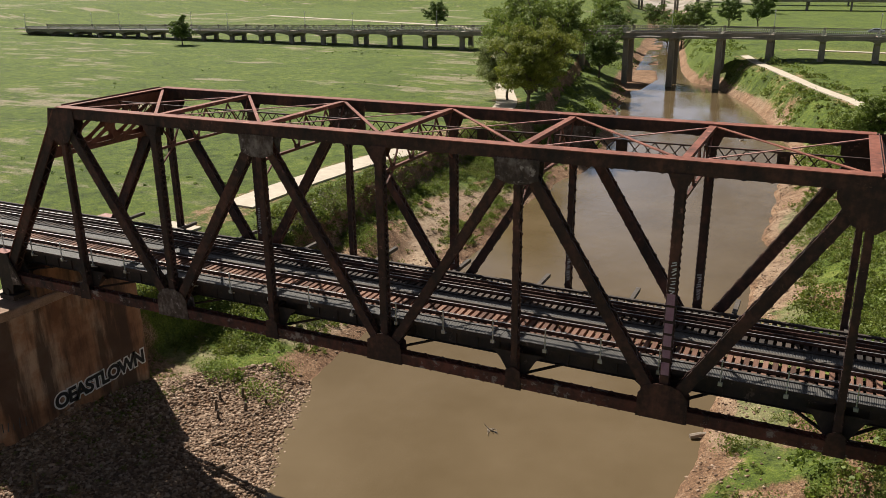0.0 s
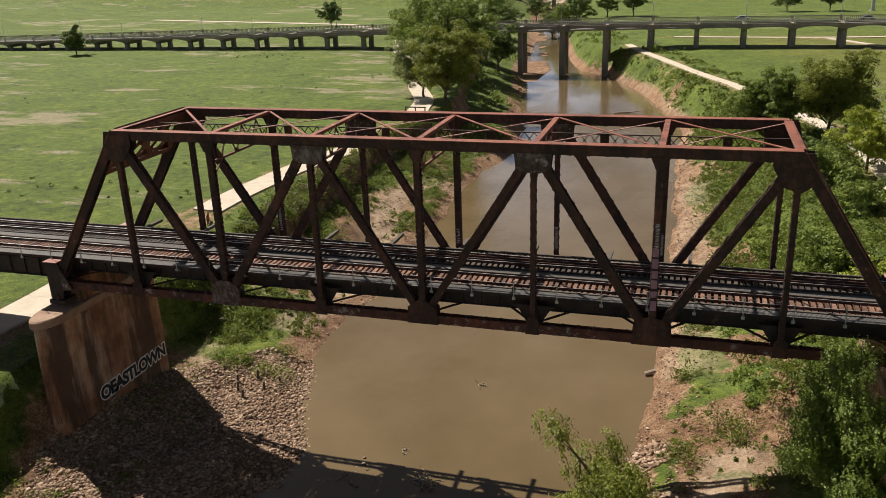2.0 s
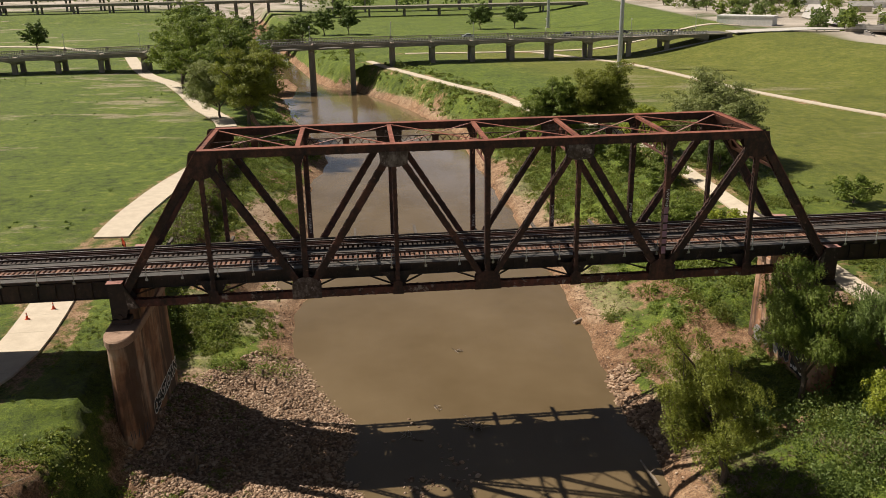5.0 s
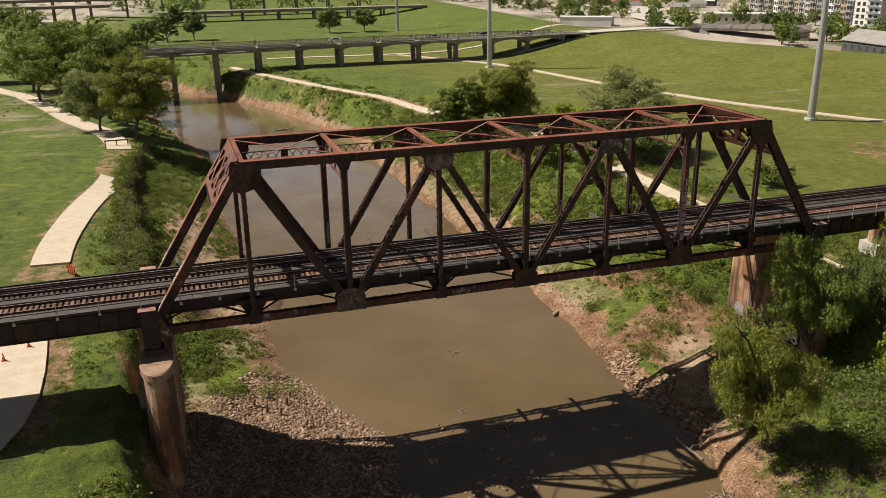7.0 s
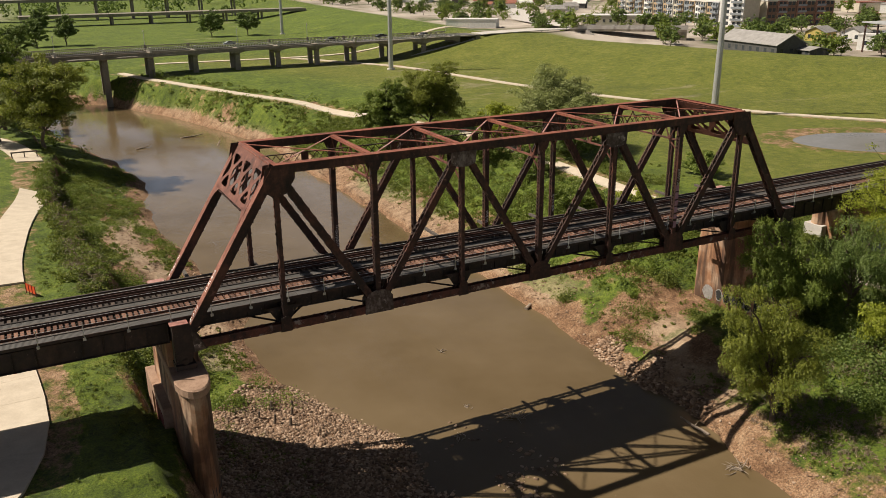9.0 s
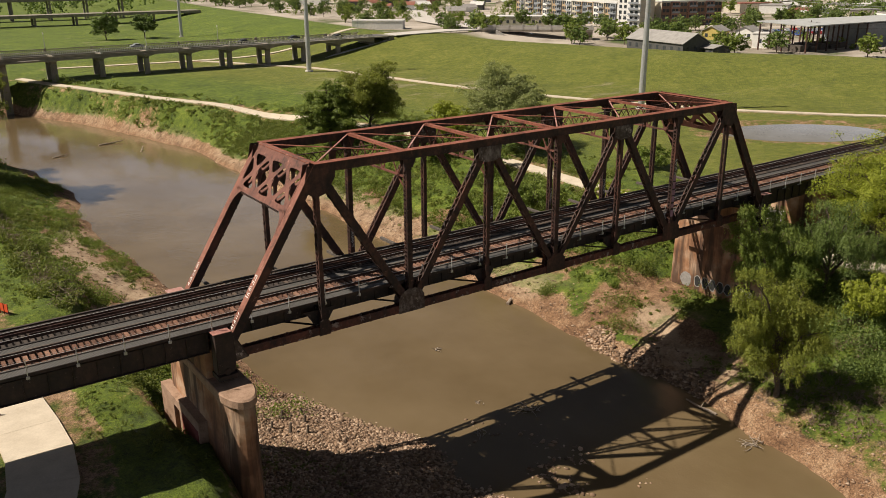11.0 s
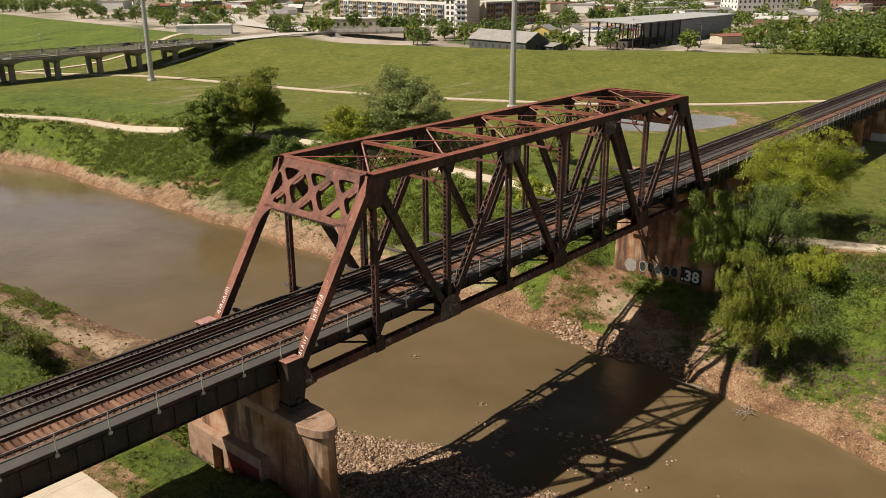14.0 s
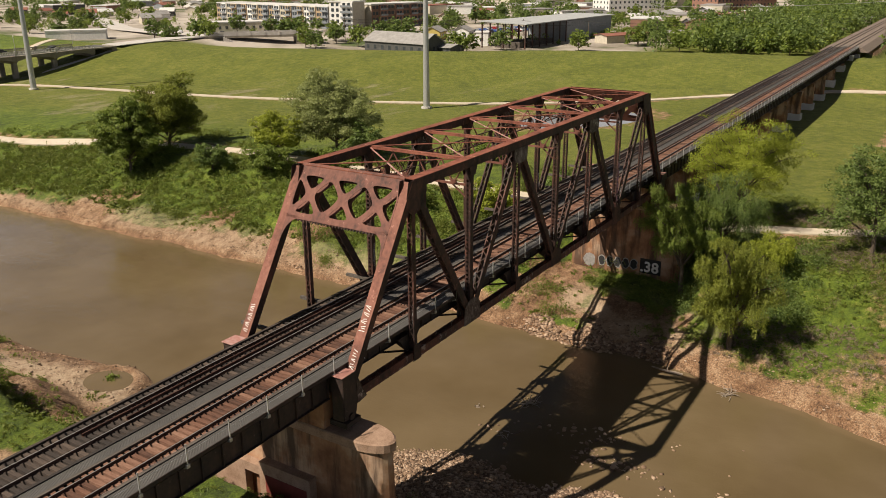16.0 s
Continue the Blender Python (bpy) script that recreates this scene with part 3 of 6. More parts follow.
sand = np.maximum(sand, 0.7 * smooth(0.0, 0.3, fractal(GX, GY, 5.0, 3, 73)) * smooth(16, 11, DL) * smooth(1.0, 3, DL) * smooth(8, 14, GY) * smooth(40, 30, GY))
soil = np.maximum(soil, (0.2 + 0.6 * patchy) * smooth(20, 12, DR) * smooth(95, 125, GY) * smooth(262, 235, GY))
sand = np.maximum(sand, 0.5 * smooth(3.6, 1.4, DR) * smooth(0.1, 0.8, DR) * smooth(20, 60, GY) * smooth(262, 235, GY) * smooth(-0.4, 0.1, fractal(GX, GY, 7.0, 3, 75)))
sand = np.maximum(sand, 0.5 * smooth(8.0, 4.0, DR) * smooth(0.2, 1.2, DR) * smooth(14, 24, GY) * smooth(118, 100, GY) * smooth(-0.35, 0.1, fractal(GX, GY, 6.0, 3, 77)))
soil = np.maximum(soil, (0.47 + 0.55 * patchy) * smooth(16, 6, DR) * smooth(-9, -14, GY) * smooth(-60, -45, GY))
lawn = smooth(30, 60, GX - XR) * smooth(300, 250, GY)
dry = np.maximum(smooth(-44, -60, GX) * 1.0, smooth(34, 44, GX) * smooth(45, 120, GY) * 0.6 * smooth(-30, -60, GX - XC))
town = np.maximum(smooth(12, 26, GX - XC), smooth(560, 640, GY) * smooth(-20, -60, GX))
town = town * (1 - smooth(215, 232, GX) * smooth(-130, -110, GY) * smooth(84, 68, GY) * smooth(620, 560, GX))
for name, val in (("soil", soil), ("lawn", lawn), ("dry", dry), ("town", town), ("sand", sand)):
    at = ground_mesh.attributes.new(name, 'FLOAT', 'POINT')
    at.data.foreach_set("value", np.ascontiguousarray(val, np.float32).ravel())
tagged(new("ground", ground_mesh), "grassy river banks, mown flood plain and earth levee", "ground", kind="structure")

wy = np.concatenate([np.arange(-380, 300, 4.0), np.arange(300, 2500, 60.0)])
wl, wr = np.interp(wy, BANK_L_Y, BANK_L_X) - 9, np.interp(wy, BANK_R_Y, BANK_R_X) + 9
wv = np.stack([np.c_[wl, wy, 0 * wy], np.c_[wr, wy, 0 * wy]], 1).reshape(-1, 3)
wi = np.arange(len(wy) - 1)[:, None] * 2 + np.array([[0, 1, 3, 2]])
tagged(new("water", raw_mesh("water", wv, wi, WATER)), "muddy brown river water with small ripples", "river", kind="structure")
pond = Build()
pond.add([(26 * math.cos(a), 26 * math.sin(a), 0) for a in [k * math.pi / 16 for k in range(32)]], [tuple(range(32))])
pond_ob = part("pond", pond, POND)
pond_ob.location = (112, 44, 9.08)
tagged(pond_ob, "shallow muddy pond in the meadow", "pond", kind="structure")


def slab_path(name, points, width, label, slab=4.5, skip=()):
    """A concrete path of single slabs laid on the ground."""
    root = thing(name, label, "path", kind="structure")
    c = along(points, slab)
    d = np.gradient(c, axis=0)
    d /= np.hypot(*d.T)[:, None]
    s = np.c_[-d[:, 1], d[:, 0]] * width / 2
    for i in range(len(c) - 1):
        if any(a < c[i, 1] < b for a, b in skip):
            continue
        g = d[i] * 0.012
        corners = [c[i] + s[i] + g, c[i] - s[i] + g, c[i + 1] - s[i + 1] - g, c[i + 1] + s[i + 1] - g]
        top = [(*p, float(height(*p, 0.0)) + 0.13) for p in corners]
        part("slab", Build().plate(top, (0, 0, -0.26)), CONCRETE, root)
    return root


slab_path("path_west", PATH_WEST, 4.6, "pale concrete riverside path with slab joints", skip=((33.0, 38.0), (91, 112)))
slab_path("path_east", PATH_EAST, 2.5, "pale concrete path on the east bank", 6.0)
slab_path("path_levee", PATH_LEVEE, 2.4, "narrow concrete path crossing the mown slope", 8.0)
slab_path("path_field", PATH_FIELD, 3.0, "pale path beyond the road bridge", 10.0)


# ---- the truss bridge ----
import itertools
import mathutils

P, Y_FAR = 8.1, 9.72
Z_TOP, Z_BOT = 28.62, 15.75
NODE_X = [(i - 4) * P for i in range(9)]
bridge = thing("truss_bridge", "rust-brown riveted steel railway truss bridge over the river", "bridge")


def low(i, y):
    return Vector((NODE_X[i], y, Z_BOT))


def top(i, y):
    return Vector((NODE_X[i], y, Z_TOP))


def webs(b, p0, p1, w, d, t=0.035, lip=0.11):
    """Two channels, toe to toe at w apart along y, tied by batten plates."""
    a = (p1 - p0).normalized()
    s = Vector((0, 1, 0))
    n = s.cross(a)
    h = d / 2
    for g in (-1, 1):
        prof = [(0, -h), (lip, -h), (lip, -h + t), (t, -h + t), (t, h - t), (lip, h - t), (lip, h), (0, h)]
        b.plate([p0 + s * g * (w / 2 - u) + n * v for u, v in prof], p1 - p0)
    for q in (p0 + a * 0.9, p1 - a * 0.9):
        for e in (-1, 1):
            b.beam(q - a * 0.35, q + a * 0.35, w, 0.03, dn=e * (h + 0.01))


def lacing(p0, p1, w, d, faces=(-1, 1), pitch=0.42, bar=0.075, double=False):
    b = Build()
    p0, p1 = Vector(p0), Vector(p1)
    a = (p1 - p0).normalized()
    s = Vector((0, 1, 0))
    n = s.cross(a)
    length = (p1 - p0).length
    k = max(2, int(length / pitch))
    for face in faces:
        for i in range(k):
            for sg in ((1, -1) if double else (1 if i % 2 else -1,)):
                q0 = p0 + a * (length * i / k) + s * (sg * w / 2) + n * (face * d / 2)
                q1 = p0 + a * (length * (i + 1) / k) - s * (sg * w / 2) + n * (face * d / 2)
                b.beam(q0, q1, 0.018, bar, side=n, ds=0.012 * sg)
    return b


def member(name, p0, p1, w, d, cover=None, faces=(-1, 1), pitch=0.42, double=False, mat=None, cover_mat=None):
    b = Build()
    webs(b, p0, p1, w, d)
    ob = part(name, b, mat or STEEL, bridge)
    if cover:
        c = Build()
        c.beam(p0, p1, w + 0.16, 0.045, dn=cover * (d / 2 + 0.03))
        part("cover_plate", c, cover_mat or STEEL_SUNLIT, ob, "red-brown rusted cover plate, sunlit tone in its colour")
        faces = (-cover,)
    for face in faces:
        part("lacing", lacing(p0, p1, w - 0.03, d + 0.05, (face,), pitch, double=double), mat or STEEL, ob)["kind"] = "stuff"
    return ob


def gusset(x, z, y, outline, mat, name="gusset_plate", label=""):
    for yy in (y - 0.37, y + 0.35):
        b = Build()
        b.plate([(x + u, yy, z + v) for u, v in outline], (0, 0.022, 0))
        ob = part(name, b, mat, bridge, label)
        rv = Build()
        face = yy - 0.012 if yy < y else yy + 0.034
        n = len(outline)
        for i in range(n):
            (u0, v0), (u1, v1) = outline[i], outline[(i + 1) % n]
            k = max(2, int(math.hypot(u1 - u0, v1 - v0) / 0.16))
            for j in range(k):
                u, v = (u0 + (u1 - u0) * j / k) * 0.93, (v0 + (v1 - v0) * j / k) * 0.93
                rv.box(x + u - 0.02, x + u + 0.02, face - 0.012, face + 0.012, z + v - 0.02, z + v + 0.02)
        part("rivet_pattern", rv, mat, ob)["kind"] = "stuff"


for y in (0.0, Y_FAR):
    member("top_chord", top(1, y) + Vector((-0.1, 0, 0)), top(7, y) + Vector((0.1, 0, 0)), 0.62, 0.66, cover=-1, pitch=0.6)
    member("bottom_chord", low(0, y) + Vector((0.2, 0, 0)), low(8, y) - Vector((0.2, 0, 0)), 0.6, 0.66, pitch=0.55, mat=STEEL_SCUFF)
    for a, b_ in ((low(0, y), top(1, y)), (top(7, y), low(8, y))):
        member("end_post", a, b_, 0.62, 0.66, cover=-1, pitch=0.6, cover_mat=STEEL_POST)
    for i, j, d in ((1, 2, 0.62), (3, 2, 0.6), (3, 4, 0.5), (5, 4, 0.5), (5, 6, 0.6), (7, 6, 0.62)):
        member("diagonal", top(i, y), low(j, y), 0.56, d, pitch=0.5)
    for i in range(1, 8):
        d = 0.34 if i % 2 else 0.44
        member("vertical", low(i, y), top(i, y), 0.5, d, pitch=0.36, double=i % 2 == 0)
    for i in (1, 7):
        g = 1 if i == 1 else -1
        gusset(NODE_X[i], Z_TOP, y, [(-0.75 * g, 0.3), (1.5 * g, 0.3), (1.5 * g, -0.75), (0.75 * g, -1.9), (-0.2 * g, -2.2), (-1.15 * g, -1.5)], STEEL, label="large end gusset plate")
    for i in (3, 5):
        gusset(NODE_X[i], Z_TOP, y, [(-1.25, -0.28), (1.25, -0.28), (1.15, -1.35), (0.45, -1.6), (-0.45, -1.6), (-1.15, -1.35)], STEEL_PALE, label="pale weathered gusset plate")
    for i in (2, 6):
        gusset(NODE_X[i], Z_BOT, y, [(-1.3, -0.38), (1.3, -0.38), (1.25, 0.95), (0.9, 1.45), (0.35, 1.65), (-0.35, 1.65), (-0.9, 1.45), (-1.25, 0.95)], STEEL_PALE if i == 2 else STEEL, label="rounded joint gusset")
    gusset(NODE_X[4], Z_BOT, y, [(-1.2, -0.38), (1.2, -0.38), (1.1, 0.9), (0.35, 1.4), (-0.35, 1.4), (-1.1, 0.9)], STEEL)
    for i in (1, 3, 5, 7):
        gusset(NODE_X[i], Z_BOT, y, [(-0.5, -0.4), (0.5, -0.4), (0.42, 0.75), (0, 0.95), (-0.42, 0.75)], STEEL)
    for i in (2, 4, 6):
        gusset(NODE_X[i], Z_TOP, y, [(-0.6, -0.28), (0.6, -0.28), (0.3, -1.0), (-0.3, -1.0)], STEEL)
    for i, g in ((0, 1), (8, -1)):
        x = NODE_X[i]
        shoe = Build()
        for yy in (y - 0.5, y + 0.44):
            shoe.plate([(x - 0.75 * g, yy, 17.72), (x + 0.55 * g, yy, 17.72), (x + 1.75 * g, yy, 15.4), (x + 0.7 * g, yy, 15.3), (x + 0.5 * g, yy, 14.5), (x - 0.6 * g, yy, 14.5)], (0, 0.05, 0))
        shoe.box(x - 0.72, x - 0.62, y - 0.45, y + 0.45, 14.5, 17.7) if g > 0 else shoe.box(x + 0.62, x + 0.72, y - 0.45, y + 0.45, 14.5, 17.7)
        ob = part("end_shoe", shoe, STEEL_SHADED, bridge, "near-black riveted end shoe")
        part("shoe_cover", Build().box(min(x - 0.85 * g, x + 0.5 * g), max(x - 0.85 * g, x + 0.5 * g), y - 0.56, y + 0.56, 17.72, 17.77), PINK, ob, "faded red top plate")
        tri = Build()
        tri.plate([(x + 0.62 * g, y - 0.53, 17.35), (x + 1.62 * g, y - 0.53, 15.42), (x + 0.75 * g, y - 0.53, 15.3)], (0, -0.012, 0))
        part("shoe_patch", tri, STEEL_PALE, ob, "pale grey corner plate")
        pin = Build()
        pin.tube((x, y - 0.62, 14.65), (x, y + 0.6, 14.65), 0.24, n=12)
        pin.box(x - 0.75, x + 0.75, y - 0.7, y + 0.7, 14.05, 14.42)
        part("bearing", pin, STEEL_SHADED, ob)

# top lateral bracing
for i in range(1, 8):
    if 1 < i < 7:
        b = Build()
        for dx in (-0.16, 0.16):
            b.beam((NODE_X[i] + dx, 0.3, 28.8), (NODE_X[i] + dx, Y_FAR - 0.3, 28.8), 0.06, 0.22, side=(1, 0, 0))
        b.beam((NODE_X[i], 0.3, 28.9), (NODE_X[i], Y_FAR - 0.3, 28.9), 0.4, 0.03, side=(1, 0, 0))
        part("top_strut", b, STEEL_SUNLIT, bridge, "red rusted cross strut, sunlit tone in its colour")
        s = Build()
        zl = 26.75
        s.beam((NODE_X[i], 0.25, zl), (NODE_X[i], Y_FAR - 0.25, zl), 0.16, 0.16, side=(1, 0, 0))
        s.beam((NODE_X[i], 0.25, 25.7), (NODE_X[i], 1.6, zl), 0.1, 0.1, side=(1, 0, 0))
        s.beam((NODE_X[i], Y_FAR - 0.25, 25.7), (NODE_X[i], Y_FAR - 1.6, zl), 0.1, 0.1, side=(1, 0, 0))
        k = 4
        step = (Y_FAR - 0.6) / k
        for j in range(k):
            y0 = 0.3 + step * j
            s.beam((NODE_X[i], y0, 28.6), (NODE_X[i], y0 + step / 2, zl), 0.09, 0.09, side=(1, 0, 0))
            s.beam((NODE_X[i], y0 + step / 2, zl), (NODE_X[i], y0 + step, 28.6), 0.09, 0.09, side=(1, 0, 0))
            s.plate([(NODE_X[i] - 0.01, y0 + step / 2 - 0.35, zl + 0.3), (NODE_X[i] - 0.01, y0 + step / 2 + 0.35, zl + 0.3), (NODE_X[i] - 0.01, y0 + step / 2 + 0.2, zl - 0.1), (NODE_X[i] - 0.01, y0 + step / 2 - 0.2, zl - 0.1)], (0.02, 0, 0))
        # Browner copy of the truss rust, for struts in sunlight.
        part("sway_frame", s, STEEL_BROWN, bridge)
    if i < 7:
        b = Build()
        b.beam((NODE_X[i] + 0.1, Y_FAR - 0.3, 28.86), (NODE_X[i + 1] - 0.1, 0.3, 28.86), 0.2, 0.05, side=(1, 1, 0))
        part("lateral_brace", b, STEEL_SUNLIT, bridge, "red flat lateral brace")
        b = Build()
        b.beam((NODE_X[i] + 0.1, 0.3, 28.78), (NODE_X[i + 1] - 0.1, Y_FAR - 0.3, 28.78), 0.12, 0.05, side=(1, -1, 0))
        part("lateral_brace", b, PINK, bridge, "pale thin lateral brace")
        # lattice girder under the crossings, along the middle
        x0, x1, ym = NODE_X[i] + 0.2, NODE_X[i + 1] - 0.2, Y_FAR / 2
        g = Build()
        for zz in (28.62, 27.72):
            g.beam((x0, ym, zz), (x1, ym, zz), 0.14, 0.07)
        n = 11
        for j in range(n):
            u0, u1 = x0 + (x1 - x0) * j / n, x0 + (x1 - x0) * (j + 1) / n
            g.beam((u0, ym - 0.03, 27.74), (u1, ym - 0.03, 28.6), 0.016, 0.06)
            g.beam((u0, ym + 0.03, 28.6), (u1, ym + 0.03, 27.74), 0.016, 0.06)
        xm = (x0 + x1) / 2
        g.box(xm - 0.3, xm + 0.3, ym - 0.06, ym + 0.06, 27.68, 28.66)
        part("lattice_girder", g, STEEL, bridge)

# portal frames between the end posts
for side_ in (1, -1):
    i, j = (1, 0) if side_ > 0 else (7, 8)
    a0, a1 = top(i, 0), low(j, 0)
    down = (a1 - a0).normalized()
    out = Vector((0, 1, 0)).cross(down) * (1 if side_ > 0 else -1)
    y0, y1 = 0.3, Y_FAR - 0.3

    def pt(y, s, o=0.0):
        q = a0 + down * s
        return Vector((q.x, y, q.z)) + out * (0.37 + o)
    b = Build()
    thick = out * 0.03
    SB = 3.75
    st = (y1 - y0) / 3
    s0, s1 = 0.35, SB - 0.05
    sm = (s0 + s1) / 2
    holes = []
    for k in range(3):
        ya, yb = y0 + st * k, y0 + st * (k + 1)
        ym = (ya + yb) / 2
        holes += [[(ya + 0.5, 0.6), (yb - 0.5, 0.6), (ym, sm - 0.3)], [(ya + 0.5, SB - 0.25), (ym, sm + 0.3), (yb - 0.5, SB - 0.25)]]
        if k < 2:
            holes.append([(ym + 0.28, sm), (yb, s0 + 0.3), (yb + st / 2 - 0.28, sm), (yb, s1 - 0.3)])
    holes += [[(y0 + 0.12, s0 + 0.45), (y0 + st / 2 - 0.28, sm), (y0 + 0.12, s1 - 0.45)], [(y1 - 0.12, s0 + 0.45), (y1 - 0.12, s1 - 0.45), (y1 - st / 2 + 0.28, sm)]]

    def rounded(loop):
        for cut in (0.16, 0.25, 0.25):
            loop = [(p[0] + (q[0] - p[0]) * f, p[1] + (q[1] - p[1]) * f) for p, q in zip(loop, loop[1:] + loop[:1]) for f in (cut, 1 - cut)]
        return loop
    loops = [[(y0, -0.3), (y1, -0.3), (y1, SB + 0.22), (y0, SB + 0.22)]] + [rounded(h) for h in holes]
    flat = [q for loop in loops for q in loop]
    tris = mathutils.geometry.tessellate_polygon([[Vector((u, v, 0)) for u, v in loop] for loop in loops])
    front = [pt(u, v) for u, v in flat]
    k = len(flat)
    walls, at = [], 0
    for loop in loops:
        m = len(loop)
        walls += [(at + i, at + (i + 1) % m, k + at + (i + 1) % m, k + at + i) for i in range(m)]
        at += m
    b.add(front + [p + thick for p in front], [tuple(q) for q in tris] + [tuple(i + k for i in q) for q in tris] + walls)
    back = [p - out * 0.5 for p in front]
    b.add(back + [p + thick for p in back], [tuple(q) for q in tris] + [tuple(i + k for i in q) for q in tris] + walls)
    for yy, w in ((y0, 1), (y1, -1)):
        arc = [pt(yy, SB - 0.05)] + [pt(yy + w * (1.5 - 1.35 * math.sin(t * math.pi / 12)), SB + 0.1 + 1.5 * (1 - math.cos(t * math.pi / 12))) for t in range(7)] + [pt(yy, SB + 1.6)]
        b.plate(arc, thick)
    portal = part("portal_frame", b, STEEL_BROWN, bridge, "pierced plate portal frame between end posts")
    r = Build()
    for k in range(26):
        yy = y0 + 1.2 + (y1 - y0 - 2.4) * k / 25
        q = pt(yy, SB + 0.24)
        r.beam(q, q + down * 0.14, 0.1, 0.1)
    part("cleat_row", r, STEEL, portal)["kind"] = "stuff"
    part("portal_strut", Build().box(a0.x - 0.3, a0.x + 0.3, 0.38, Y_FAR - 0.38, 28.93, 28.985), STEEL_SUNLIT, bridge, "red portal top plate")

# floor
floor_sys = bridge
for i in range(9):
    fb = Build()
    x = NODE_X[i]
    prof = [(0.25, 17.35), (0.25, 15.6), (1.6, 16.2), (Y_FAR - 1.6, 16.2), (Y_FAR - 0.25, 15.6), (Y_FAR - 0.25, 17.35)]
    fb.plate([(x - 0.02, y, z) for y, z in prof], (0.04, 0, 0))
    fb.box(x - 0.2, x + 0.2, 0.3, Y_FAR - 0.3, 17.33, 17.37)
    fb.box(x - 0.2, x + 0.2, 1.6, Y_FAR - 1.6, 16.17, 16.21)
    part("floor_beam", fb, STEEL_SHADED, floor_sys)
    for yy, w in ((0.3, 1), (Y_FAR - 0.3, -1)):
        for g in (-1, 1):
            if 0 < i < 8:
                hb = Build()
                hb.plate([(x + g * 0.05, yy, 17.3), (x + g * 1.5, yy, 17.3), (x + g * 1.1, yy, 16.95), (x + g * 0.7, yy, 16.3), (x + g * 0.5, yy, 15.9), (x + g * 0.05, yy, 15.9)], (0, 0.03 * w, 0))
                part("knee_plate", hb, STEEL_SHADED, floor_sys)

    if i < 8:
        for yy in (1.1, 2.0, 3.5, 6.25, 7.75, 8.65):
            sb = Build()
            d = 1.0
            sb.box(x + 0.05, x + P - 0.05, yy - 0.015, yy + 0.015, 17.66 - d, 17.66)
            for zz in (17.64, 17.66 - d + 0.02):
                sb.box(x + 0.05, x + P - 0.05, yy - 0.15, yy + 0.15, zz - 0.02, zz + 0.02)
            for k in range(1, 6):
                sb.box(x + P * k / 6 - 0.04, x + P * k / 6 + 0.04, yy - 0.1, yy + 0.1, 17.66 - d, 17.64)
            part("stringer", sb, STEEL_SHADED, floor_sys)
        for q0, q1 in (((x, 0.2), (x + P, Y_FAR - 0.2)), ((x, Y_FAR - 0.2), (x + P, 0.2))):
            lb = Build()
            lb.beam((*q0, 15.95), (*q1, 15.95), 0.16, 0.1, side=(1, 0, 0))
            part("bottom_lateral", lb, STEEL_SHADED, floor_sys)

# ---- approach spans ----
def plate_girder_span(name, x0, x1, label):
    root = thing(name, label, "bridge span", "approach spans")
    for y in (0.75, 3.6, 6.1, 9.0):
        b = Build()
        b.box(x0 + 0.05, x1 - 0.05, y - 0.02, y + 0.02, 16.0, 17.64)
        for z in (17.62, 16.0):
            b.box(x0 + 0.05, x1 - 0.05, y - 0.2, y + 0.2, z - 0.025, z + 0.025)
        k = max(3, int((x1 - x0) / 1.5))
        for j in range(k + 1):
            xx = x0 + 0.12 + (x1 - x0 - 0.24) * j / k
            b.box(xx - 0.03, xx + 0.03, y - 0.16, y + 0.16, 16.03, 17.6)
        part("girder", b, STEEL_SHADED, root)
    # Unseen sheet added under the ties so the deck casts a solid shadow.
    part("deck_plate", Build().box(x0 + 0.06, x1 - 0.06, 0.4, 9.2, 17.646, 17.664), STEEL_SHADED, root)
    for j in range(int((x1 - x0) / 4) + 1):
        xx = min(x0 + 0.3 + 4 * j, x1 - 0.3)
        b = Build()
        b.box(xx - 0.06, xx + 0.06, 0.8, 8.95, 16.9, 17.2)
        b.beam((xx, 0.8, 16.1), (xx, 3.5, 17.1), 0.09, 0.09)
        b.beam((xx, 6.2, 17.1), (xx, 8.9, 16.1), 0.09, 0.09)
        part("cross_frame", b, STEEL_SHADED, root)


BENTS = [33.2 + 17.0 * k for k in range(13)]
plate_girder_span("approach_span", -64.0, -33.15, "dark riveted plate girder approach span over the path")
plate_girder_span("approach_span", -95.0, -64.1, "dark riveted plate girder approach span")
for a, b_ in zip(BENTS[:-1], BENTS[1:]):
    plate_girder_span("approach_span", a + 0.05, b_ - 0.05, "dark riveted plate girder viaduct span")

